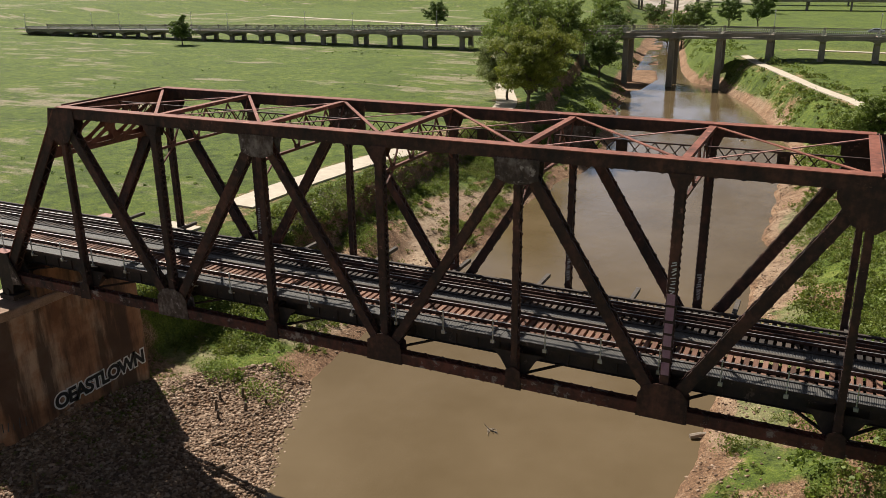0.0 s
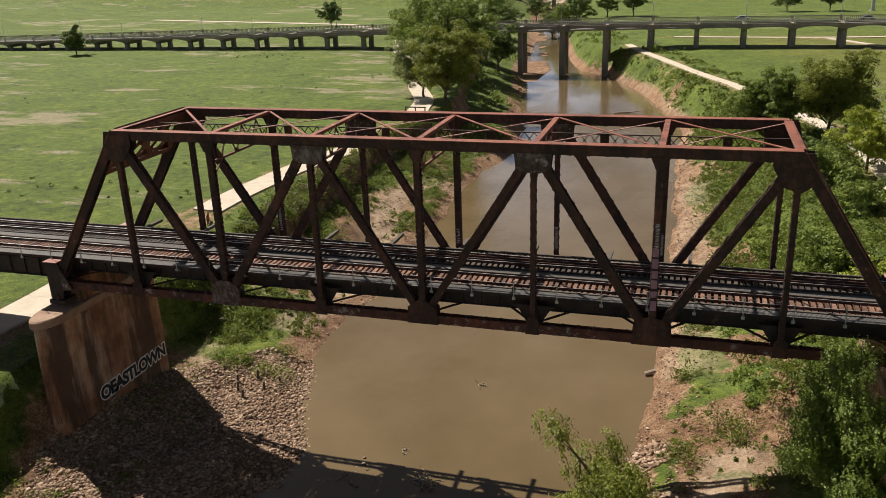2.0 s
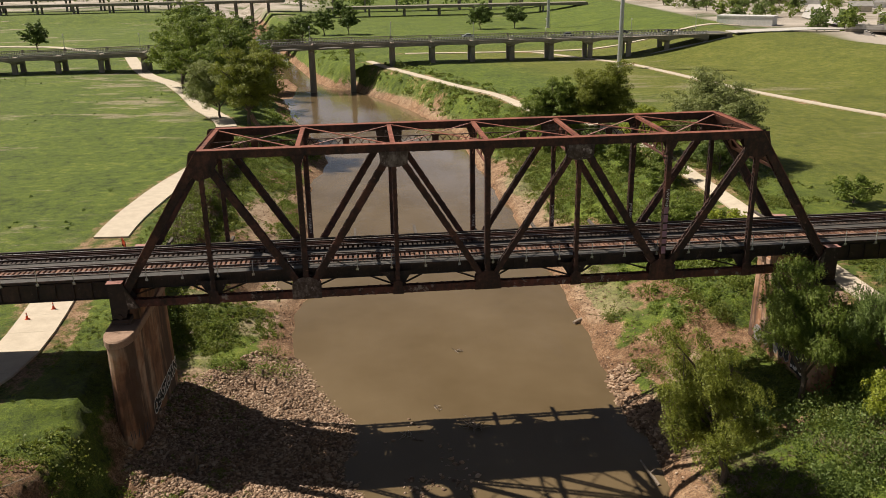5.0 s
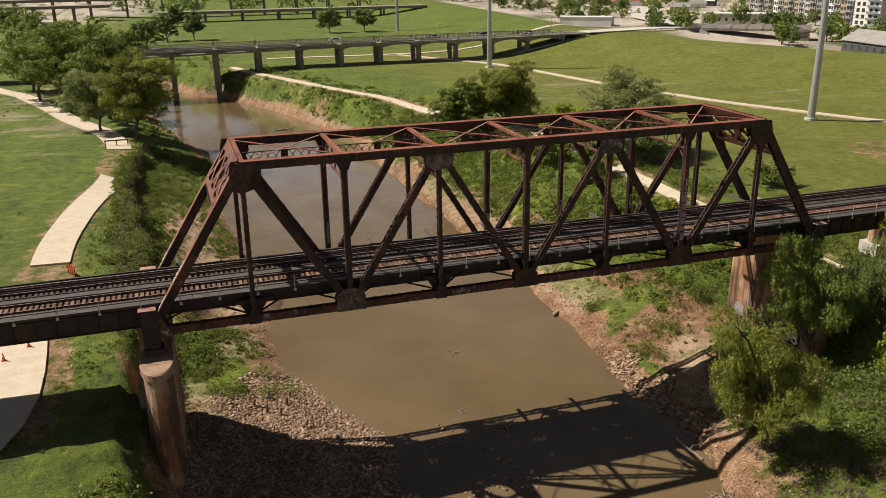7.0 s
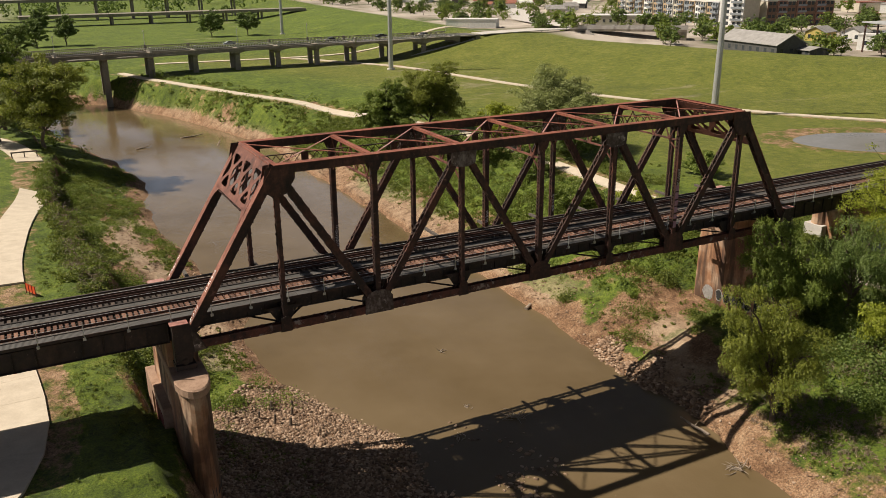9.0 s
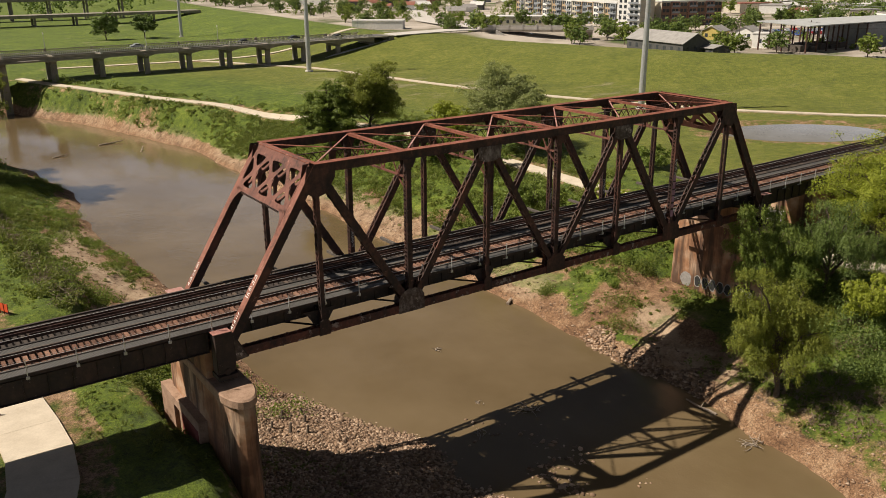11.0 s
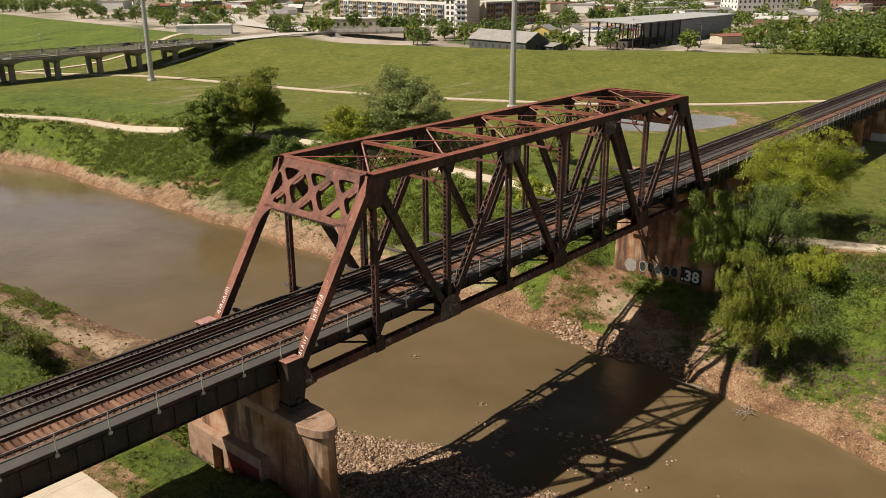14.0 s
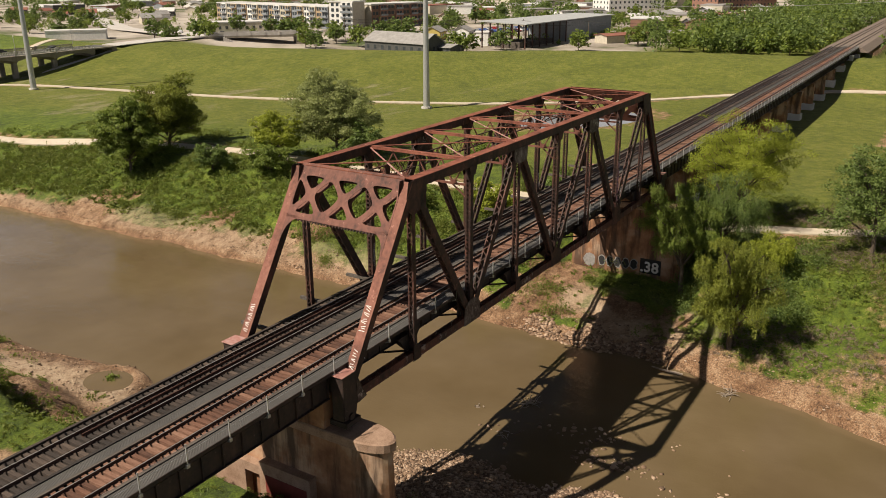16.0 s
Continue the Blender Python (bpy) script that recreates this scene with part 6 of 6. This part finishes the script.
def apartment_block(x0, y0, x1, y1, depth, h, floors, bays, label):
    """A block whose long front, from one corner to the other, steps in and out bay by bay."""
    length, yaw = math.hypot(x1 - x0, y1 - y0), math.atan2(y1 - y0, x1 - x0)
    root = thing("apartment_block", label, "apartment block", "apartment blocks", at=(x0, y0, 12.8))
    root.rotation_euler.z = yaw
    part("wall", Build().box(0, length, 0.6, depth, 0, h), WALL_CREAM, root)
    part("roof", Build().box(-0.3, length + 0.3, 0.2, depth + 0.3, h, h + 0.6), ROOF_WHITE, root)
    n = max(2, int(length / 5.2))
    pane = Build().box(-0.8, 0.8, -0.04, 0.04, 0, 1.7).mesh("window")
    pane.materials.append(PANE)
    w = length / n
    for i in range(n):
        proud = 0.0 if i % 2 else 0.5
        part("bay", Build().box(i * w + 0.1, (i + 1) * w - 0.1, proud - 0.1, 0.6, 0, h - (0.0 if i % 2 else 0.7)), bays[i % len(bays)], root)
        for fl in range(floors):
            zz = (fl + 0.3) * h / floors
            for u in (0.3, 0.7):
                ob = part("window", pane, PANE, root)
                ob.location = ((i + u) * w, proud - 0.12, zz)
            if i % 2:
                part("balcony", Build().box(i * w + 0.4, (i + 1) * w - 0.4, proud - 1.2, proud - 0.1, zz - 0.5, zz - 0.35).box(i * w + 0.4, (i + 1) * w - 0.4, proud - 1.2, proud - 1.12, zz - 0.35, zz + 0.5), WALL_BLUE, root)
    return root


apartment_block(303, 366, 285, 263, 16, 11.6, 4, (BAY_TAN, WHITE, WALL_CREAM, BAY_TAN, WALL_BLUE), "long cream apartment block with tan bays and balconies")
apartment_block(284.5, 262, 287, 248, 14, 14.2, 5, (WHITE, WHITE), "white five-storey corner apartment block")
apartment_block(302, 246.5, 338, 236, 16, 12.4, 4, (BAY_BROWN, WALL_BRICK), "brown brick apartment block with dark balconies")
house(505, 176, -0.6, 46, 20, 27.0, 0, WHITE, ROOF_WHITE, "tall white apartment tower with balconies", 8, "apartment block", group="apartment blocks", name="apartment_block")
house(570, 120, -0.5, 60, 24, 24.0, 0, WALL_BRICK, ROOF_GREY, "dark brick apartment block", 7, "apartment block", group="apartment blocks", name="apartment_block")
house(247, 298, -0.7, 34, 14, 5.0, 0, WALL_CREAM, ROOF_WHITE, "long low shop with a white roof", group="shops", windows=True, name="shop", category="shop")
house(176, 324, -0.7, 26, 9, 4.0, 0, WHITE, ROOF_WHITE, "long white canopy building", group="shops", windows=False, name="shop", category="shop")
# main street
street = Build()
for (xa, ya, xb, yb, za), (xc, yc, xd, yd, zc) in itertools.pairwise(((129, ROAD_Y + 5, 129, ROAD_Y - 5, 17.4), (160, ROAD_Y + 9, 162, ROAD_Y - 2, 17.6), (192, 252, 203, 244, 16.2), (205, 302, 216, 298, 14.6), (225, 364, 236, 359, 13.6), (420, 700, 431, 694, 13.4))):
    street.plate([(xa, ya, za), (xb, yb, za), (xd, yd, zc), (xc, yc, zc)], (0, 0, -0.3))
tagged(part("road", street, PALE_CONCRETE), "pale street leading into the town", "road", kind="structure")
walls_ = (WALL_CREAM, WHITE, WALL_BRICK, WALL_BLUE, WALL_CREAM, WALL_DARK)
roofs_ = (ROOF_GREY, ROOF_WHITE, ROOF_RED, ROOF_GREY, ROOF_WHITE)
g = np.random.default_rng(23)
made = []
while len(made) < 150:
    a, dist = g.uniform(-0.12, 1.2), 250 + 600 * g.uniform() ** 1.4
    x, y = -40 + dist * math.cos(a), -30 + dist * math.sin(a)
    if x < np.interp(y, LEVEE_Y, LEVEE_X) + 110 or abs(y - 4.9) < 22 or any(math.hypot(x - u, y - v) < 15 for u, v in made) or (170 < x < 350 and 60 < y < 300) or (265 < x < 345 and 225 < y < 385):
        continue
    made.append((x, y))
    big = g.uniform() < 0.28
    k = len(made)
    house(x, y, g.uniform(-0.9, 0.6), g.uniform(18, 34) if big else g.uniform(9, 15), g.uniform(12, 18) if big else g.uniform(7, 10), g.uniform(4.5, 7) if big else g.uniform(3, 4), 0 if big else g.uniform(1.5, 2.6), walls_[k % 6], roofs_[k % 5], "flat-roofed commercial building in the town" if big else "small gabled house in the town", windows=dist < 420)
for k in range(34):
    x, y = 300 + (k % 12) * 3.2 + g.normal() * 0.3, 166 + (k // 12) * 9 + g.normal() * 0.3
    car(x, y, float(height(x, y)) + 0.03, 1.3, PAINTS[int(g.integers(0, 5))], "parked car in a town car park")
car(209, 292, 14.9, 1.3, PAINTS[1], "white car waiting on the street")
car(198, 252, 16.15, 1.2, PAINTS[0], "dark car on the street")

# street underpass beyond the levee
under = thing("underpass_bridge", "low concrete street bridge with pale parapets over a dark cutting", "road bridge", at=(195, 224, 12.6))
under.rotation_euler.z = math.atan2(-0.66, 0.75)
part("deck", Build().box(-24, 24, -5, 5, 3.9, 4.8), ROAD_CONCRETE, under)
for u0, u1 in ((-24, -15), (13, 24)):
    part("abutment", Build().box(u0, u1, -4.6, 4.6, -1, 3.9), ROAD_CONCRETE, under)
for v in (-5, 4.7):
    part("parapet", Build().box(-24, 24, v, v + 0.3, 4.8, 5.9), PALE_CONCRETE, under, "pale concrete parapet")
    for k in range(9):
        part("parapet_post", Build().box(-24.2 + 6 * k, -23.6 + 6 * k, v - 0.15, v + 0.45, 4.8, 6.3), PALE_CONCRETE, under)
for k in range(10):
    part("step", Build().box(-17 + k * 0.8, -16.2 + k * 0.8, -8.6, -5.1, -1, 4.6 - k * 0.46), PALE_CONCRETE, under)

# town trees
P3 = [tree_meshes(9.0, 5.0, 0.8, 900, 0.8, m, 60 + k, 12) for k, m in enumerate((LEAF_DARK, LEAF_MID, LEAF_DARK))]
spots = []
while len(spots) < 285:
    a, dist = g.uniform(-0.1, 1.45), 235 + 600 * g.uniform() ** 1.5
    x, y = -40 + dist * math.cos(a), -30 + dist * math.sin(a)
    if x < np.interp(y, LEVEE_Y, LEVEE_X) + 26 or (185 < x < 215 and 205 < y < 232) or abs(y - 4.9) < 14 or any(math.hypot(x - u, y - v) < 11 for u, v in made) or (240 < x < 300 and 90 < y < 180) or (185 < x < 205 and 130 < y < 170) or (272 < x < 345 and 228 < y < 380) or abs(x - np.interp(y, (205, 250, 300, 360, 700), (161, 198, 211, 231, 426))) < 10:
        continue
    spots.append((x, y))
for k, (x, y) in enumerate(spots):
    root = thing("tree", "leafy green town tree", "tree", "town trees", at=(x, y, float(height(x, y))))
    root.scale = (1, 1, g.uniform(0.75, 1.25))
    root.rotation_euler.z = g.uniform(0, 6)
    tm, cm = P3[k % 3]
    part("trunk", tm, BARK, root)
    part("crown", cm, cm.materials[0], root)


def woods(name, x, y, hgt, label, per=150, leaf=1.3, mat=LEAF_DARK, clumps=7):
    """Many crowns of leaf clumps, joined: each crown is a handful of uneven lobes."""
    n = len(x)
    lobe = rng.normal(size=(n * clumps, 3)) * np.array([0.26, 0.26, 0.2]) * np.repeat(hgt, clumps)[:, None]
    lobe += np.repeat(np.c_[x, y, height(x, y) + hgt * 0.52], clumps, 0)
    size = np.repeat(hgt, clumps) * rng.uniform(0.16, 0.34, n * clumps)
    k = np.repeat(np.arange(n * clumps), max(per // clumps, 6))
    q = rng.normal(size=(len(k), 3))
    q /= np.linalg.norm(q, axis=1)[:, None]
    q *= rng.uniform(0.6, 1, (len(k), 1)) * size[k][:, None]
    v, f = leaf_quads(lobe[k] + q, leaf)
    tagged(new(name, raw_mesh(name, v, f, mat)), label, "woods", kind="stuff")


x, y = scatter(2600, 230, 1500, -260, 1300, lambda x, y: (x > np.interp(y, LEVEE_Y, LEVEE_X) + 45) & (np.abs(y - 4.9) > 16) & ~((x < 330) & (y > 60) & (y < 300)) & (rng.uniform(size=len(x)) < smooth(-0.2, 0.5, fractal(x, y, 90, 3, 9)) + 0.25 * (x > 600)))
woods("far_woods", x, y, rng.uniform(6, 12, len(x)), "belts of dark green trees through the far town")
x, y = scatter(1500, 160, 620, -60, 520, lambda x, y: (x > np.interp(y, LEVEE_Y, LEVEE_X) + 34) & (np.abs(y - 4.9) > 16) & (rng.uniform(size=len(x)) < smooth(-0.2, 0.4, fractal(x, y, 40, 3, 29))))
woods("town_shrubs", x, y, rng.uniform(1.8, 5.5, len(x)), "hedges and small trees between the town buildings", 110, 0.7, LEAF_MID)
for count, mat, tint, salt in ((1150, LEAF_DARK, "dark", 61), (420, LEAF_MID, "fresh", 62)):
    x, y = scatter(count, 226, 560, -110, 70, lambda x, y: (x > np.interp(y, LEVEE_Y, LEVEE_X) + 24) & (np.abs(y - 4.9) > 12) & (fractal(x, y, 30, 3, salt) > -0.25))
    woods("embankment_woods", x, y, rng.uniform(6, 13, len(x)), "thick %s green trees beside the railway embankment" % tint, 230, 0.95, mat)
x, y = scatter(800, -700, 420, 600, 1500, lambda x, y: (np.abs(x - bank_l(y)) > 30) & (rng.uniform(size=len(x)) < 0.75))
woods("far_woods", x, y, rng.uniform(9, 17, len(x)), "distant dark green woods to the north", 110, 1.9)
# elevated highway to the north
highway = thing("elevated_highway", "distant pale elevated highway on many slim piers", "highway")
for yy, zz, x0, x1 in ((548, 19.0, -520, -60), (585, 22.0, -560, 140), (520, 14.5, -30, 150)):
    part("deck", Build().box(x0, x1, yy - 7, yy + 7, zz, zz + 1.8), ROAD_CONCRETE, highway)
    x = x0 + 5
    while x < x1:
        for v in (-4.5, 4.5):
            part("pier", Build().box(x - 0.6, x + 0.6, yy + v - 0.6, yy + v + 0.6, float(height(x, yy)) - 1, zz), ROAD_CONCRETE, highway)
        x += 24.0
# wooden poles and wires in town
for k in range(9):
    x, y = 226 + 6.5 * k, 205 - 26 * k
    x += 40 if k > 5 else 0
    z = float(height(x, y))
    root = thing("utility_pole", "brown wooden utility pole with a crossarm", "utility pole", "utility poles", at=(x, y, z))
    part("pole", Build().tube((0, 0, -0.3), (0, 0, 10.5), 0.17, 0.11, 7), BARK, root)
    part("crossarm", Build().beam((-1.2, 0, 9.8), (1.2, 0, 9.8), 0.12, 0.12), BARK, root)
    if k:
        w = Build()
        for dz in (0, -1.2):
            p, q = Vector(prev) + Vector((0, 0, 9.9 + dz)), Vector((x, y, z + 9.9 + dz))
            pts = [p.lerp(q, t / 6) - Vector((0, 0, 2.4 * (t / 6) * (1 - t / 6))) for t in range(7)]
            for u, v in zip(pts[:-1], pts[1:]):
                w.tube(u, v, 0.05, n=4, caps=False)
        tagged(part("overhead_wire", w, BLACK), "thin black overhead wires between poles", "cable", "town wires")
    prev = (x, y, z)


# ---- paint on the bridge and piers ----
def lettering(text, mat, parent, at, rot, size, spacing=1.0, offset=0.0, shear=0.0, name="painted_letters", label=""):
    cu = bpy.data.curves.new(name, 'FONT')
    cu.body, cu.size, cu.space_character, cu.offset, cu.shear, cu.extrude = text, size, spacing, offset, shear, 0.002
    tmp = bpy.data.objects.new(name, cu)
    me = bpy.data.meshes.new_from_object(tmp)
    bpy.data.objects.remove(tmp)
    me.materials.clear()
    me.materials.append(mat)
    ob = part(name, me, mat, parent, label)
    ob.location, ob.rotation_euler = at, rot
    return ob


FACE_E = (radians(90), 0, radians(90))
FACE_W = (radians(90), 0, radians(-90))
lettering("OEASTLOWN", WHITE, pier_l, (1.35, 0.6, 4.25), (radians(90), 0, radians(90)), 1.66, 0.9, 0.2, 0.0, label="patchy white outline behind the letters")
lettering("OEASTLOWN", BLACK, pier_l, (1.362, 0.6, 4.25), (radians(90), 0, radians(90)), 1.66, 0.9, 0.07, 0.0, label="black painted graffiti letters")
g = np.random.default_rng(5)
for k in range(7):
    s = Build()
    a = radians(-75 + 11 * k)
    px, py = 1.33 * math.cos(a), -1.2 + 2.66 * math.sin(a)
    s.beam((px, py, 4.3), (px + 0.1 * g.normal(), py + 0.02, 5.0 + 0.2 * g.uniform()), 0.05, 0.05)
    part("paint_stroke", s, WALL_DARK, pier_l, "faded grey paint stroke")
b = Build()
b.plate([(-1.335, -1.6, 4.55), (-1.335, 1.2, 4.55), (-1.315, 1.2, 6.55), (-1.315, -1.6, 6.55)], (-0.012, 0, 0))
part("painted_ground", b, BLACK, pier_r, "black painted block")
lettering(".38", WHITE, pier_r, (-1.355, 1.15, 4.8), FACE_W, 1.95, 1.05, 0.06, label="white painted numerals")
for k in range(5):
    v0, zc = 1.5 + 1.12 * k, 5.5 - 0.05 * k
    ring = [(-1.34, v0 + 0.55 + 0.55 * math.cos(t * math.pi / 6) * (1 + 0.2 * math.sin(3 * t + k)), zc + 0.8 * math.sin(t * math.pi / 6)) for t in range(12)]
    part("painted_letter", Build().plate(ring, (-0.01, 0, 0)), PAINT_SHADED, pier_r, "pale outline of a bubble letter")
    ring2 = [(-1.352, v0 + 0.55 + (y - v0 - 0.55) * 0.8, zc + (z - zc) * 0.82) for _, y, z in ring]
    part("painted_fill", Build().plate(ring2, (-0.006, 0, 0)), BLACK, pier_r, "black bubble letter fill")
ring = [(-1.34, 8.3 + 0.95 * math.cos(t * math.pi / 6) * (1 + 0.15 * math.sin(5 * t)), 5.1 + 0.95 * math.sin(t * math.pi / 6)) for t in range(12)]
part("painted_blob", Build().plate(ring, (-0.01, 0, 0)), PAINT_SHADED, pier_r, "patch of pale paint dimmed as if in shade")
# mauve paint on a vertical, and scribbles
z = 17.9
k = 0
while z < 22.0:
    hgt = 0.25 + 0.5 * g.uniform()
    part("paint_patch", Build().box(16.2 - 0.2, 16.2 + 0.2, -0.262, -0.256, z, z + hgt), MAUVE, bridge, "mauve paint on the steel")
    z += hgt + 0.12 + 0.15 * g.uniform()
for x, y, z0, z1 in ((16.2, -0.262, 22.3, 24.0), (16.2, Y_FAR - 0.262, 18.3, 20.0), (8.1, Y_FAR - 0.262, 18.3, 20.2), (0, Y_FAR - 0.262, 18.3, 19.5), (-16.2, Y_FAR - 0.262, 18.4, 20.4)):
    z = z0
    while z < z1:
        part("paint_stroke", Build().beam((x - 0.15 * g.uniform(), y, z), (x + 0.15, y, z + 0.2 * g.uniform()), 0.006, 0.05), WHITE, bridge, "white scribble")
        z += 0.16
    del z
ax = (top(1, 0) - low(0, 0)).normalized()
nrm = Vector((0, 1, 0)).cross(ax)
for y0, s0, s1 in ((Y_FAR, 2.4, 4.6), (0.0, 2.0, 3.2), (0.0, 4.6, 6.4)):
    s = s0
    while s < s1:
        q = low(0, y0) + ax * s - nrm * 0.412
        q2 = q + ax * (0.3 * g.uniform() - 0.1)
        part("paint_stroke", Build().beam(q + Vector((0, -0.22 + 0.1 * g.uniform(), 0)), q2 + Vector((0, 0.1 + 0.18 * g.uniform(), 0)), 0.045, 0.012, side=ax), WHITE, bridge, "white scribble")
        s += 0.17

# ---- driftwood and clutter ----
DRIFT = plain("driftwood", (0.2, 0.15, 0.11), (0.42, 0.35, 0.28), 2.0, 0.9)


def log(x, y, z, length, r, yaw, tilt, label):
    b = Build()
    d = Vector((math.cos(yaw) * math.cos(tilt), math.sin(yaw) * math.cos(tilt), math.sin(tilt)))
    p = -d * length / 2
    pts = [p + d * length * t / 4 + Vector((0, 0, 0.06 * math.sin(t * 2.1))) for t in range(5)]
    for k in range(4):
        b.tube(pts[k], pts[k + 1], r * (1 - 0.14 * k), r * (1 - 0.14 * (k + 1)), 7)
    b.tube(pts[2], pts[2] + Vector((d.y, -d.x, 0.6)) * length * 0.18, r * 0.45, r * 0.15, 5)
    ob = part("log", b, DRIFT)
    ob.location = (x, y, z)
    return tagged(ob, label, "log", "driftwood")


def brush(x, y, z, r, n, seed, label):
    g = np.random.default_rng(seed)
    b = Build()
    for k in range(n):
        p = Vector(g.normal(size=3)) * r * 0.3
        p.z = abs(p.z) * 0.4
        d = Vector(g.normal(size=3))
        d.z *= 0.35
        d = d.normalized() * r * (0.5 + 0.6 * g.uniform())
        b.tube(p, p + d * 0.6, 0.05, 0.035, 5)
        b.tube(p + d * 0.6, p + d + Vector(g.normal(size=3)) * 0.12 * r, 0.035, 0.012, 4)
    ob = part("branch_pile", b, DRIFT)
    ob.location = (x, y, z)
    return tagged(ob, label, "branches", "driftwood", kind="stuff")


log(13.3, -8.4, 0.2, 3.4, 0.17, 1.75, 0.12, "pale bare log lying at the water's edge")
log(16.3, 25.0, 0.4, 3.4, 0.24, 0.5, 0.15, "weathered log on the muddy shore")
log(0.5, 167.0, 0.2, 6.5, 0.25, 0.2, 0.05, "pale log stranded in the river")
log(4.5, 153.6, 0.2, 3.2, 0.22, 1.1, 0.3, "broken pale snag in the river")
log(-13.6, 157.8, 0.2, 4.0, 0.2, 0.4, 0.1, "dark snag in the river")
brush(11.6, -15.6, 0.05, 1.3, 26, 1, "tangle of pale branches in the shallows")
brush(-1.0, 1.6, 0.05, 1.4, 22, 2, "tangle of dark branches caught in midstream")
brush(-4.3, 5.8, 0.0, 0.6, 8, 3, "few twigs showing above the water")
brush(-0.8, 18.4, 0.0, 0.7, 9, 4, "few twigs showing above the water")
brush(-7.8, 0.9, 0.0, 1.0, 10, 5, "driftwood twigs on the shoal")
brush(-39.5, -16.0, float(height(-39.5, -16.0)) + 0.1, 2.2, 60, 6, "heap of grey dead branches below the pier")
brush(-41.5, -14.5, float(height(-41.5, -14.5)) + 0.1, 1.8, 40, 7, "grey dead branches in the weeds")
for k, (x, y, r) in enumerate(((-33.6, -13.6, 0.9), (-32.6, -12.6, 0.45), (-31.6, -13.9, 0.4), (-34.4, -15.0, 0.5))):
    gg = np.random.default_rng(70 + k)
    rock = Build()
    rock.add(ICO_V * np.array([1.3, 0.9, 0.55]) * r * (1 + gg.uniform(-0.25, 0.2, (12, 1))), [tuple(int(i) for i in f) for f in ICO_F])
    ob = part("boulder", rock, STONE)
    ob.location = (x, y, float(height(x, y)) + 0.15 * r)
    tagged(ob, "flat brown boulder on the dirt bank", "rock", "boulders")
for k, (x, y) in enumerate(((-23.3, 10.2), (-22.1, 9.0), (-24.4, 12.0), (-21.2, 11.5), (-22.8, 13.2), (-26.4, -5.6), (-20.6, 13.6))):
    z = float(height(x, y))
    hgt = (1.1, 0.9, 0.7, 0.8, 1.0, 1.9, 0.6)[k]
    b = Build()
    b.tube((0, 0, -0.4), (0.12, 0.05, hgt), 0.17, 0.11, 7)
    ob = part("pile_stub", b, BARK)
    ob.location = (x, y, z)
    tagged(ob, "rotten wooden pile stub on the bank", "wooden post", "pile stubs")
for x, y in ((-46.4, 14.1), (-44.6, 16.7)):
    root = thing("traffic_cone", "orange traffic cone on the concrete path", "traffic cone", "cones", at=(x, y, float(height(x, y, 0.0)) + 0.14))
    part("base", Build().box(-0.2, 0.2, -0.2, 0.2, 0, 0.04), ORANGE, root)
    part("cone", Build().tube((0, 0, 0.04), (0, 0, 0.75), 0.15, 0.04, 12), ORANGE, root)
    part("band", Build().tube((0, 0, 0.42), (0, 0, 0.55), 0.101, 0.085, 12), WHITE, root, "white reflective band")
bar = thing("path_barrier", "dark timber barrier rail across the closed path", "barrier", at=(-40.6, 117.5, float(height(-40.6, 117.5, 0.0)) + 0.1))
part("rail", Build().box(-2.4, 2.4, -0.08, 0.08, 0.85, 1.1), TIMBER, bar)
for u in (-2.2, 0, 2.2):
    part("post", Build().box(u - 0.1, u + 0.1, -0.1, 0.1, -0.2, 0.9), TIMBER, bar)
fence = thing("red_barrier", "red plastic barrier fencing at the broken path end", "barrier", at=(-43.0, 38.6, float(height(-43.0, 38.6, 0.0)) + 0.05))
for k in range(4):
    part("post", Build().box(-0.04 + 0.3 * k, 0.04 + 0.3 * k, -0.6 * k - 0.04, -0.6 * k + 0.04, -0.3, 1.1), REDPAINT, fence)
part("mesh_panel", Build().plate([(0, 0, 0.2), (0.9, -1.8, 0.1), (0.9, -1.8, 1.0), (0, 0, 1.1)], (0.02, 0.01, 0)), ORANGE, fence)
pud = Build()
pud.add([(3.0 * math.cos(a) * (1 + 0.1 * math.sin(2 * a)), 2.4 * math.sin(a), 0) for a in [k * math.pi / 12 for k in range(24)]], [tuple(range(24))])
ob = part("puddle", pud, WATER)
ob.location, ob.rotation_euler.z = (-21.4, 42.0, 0.66), 1.57
tagged(ob, "still dark puddle in the sand bank", "puddle", kind="structure")
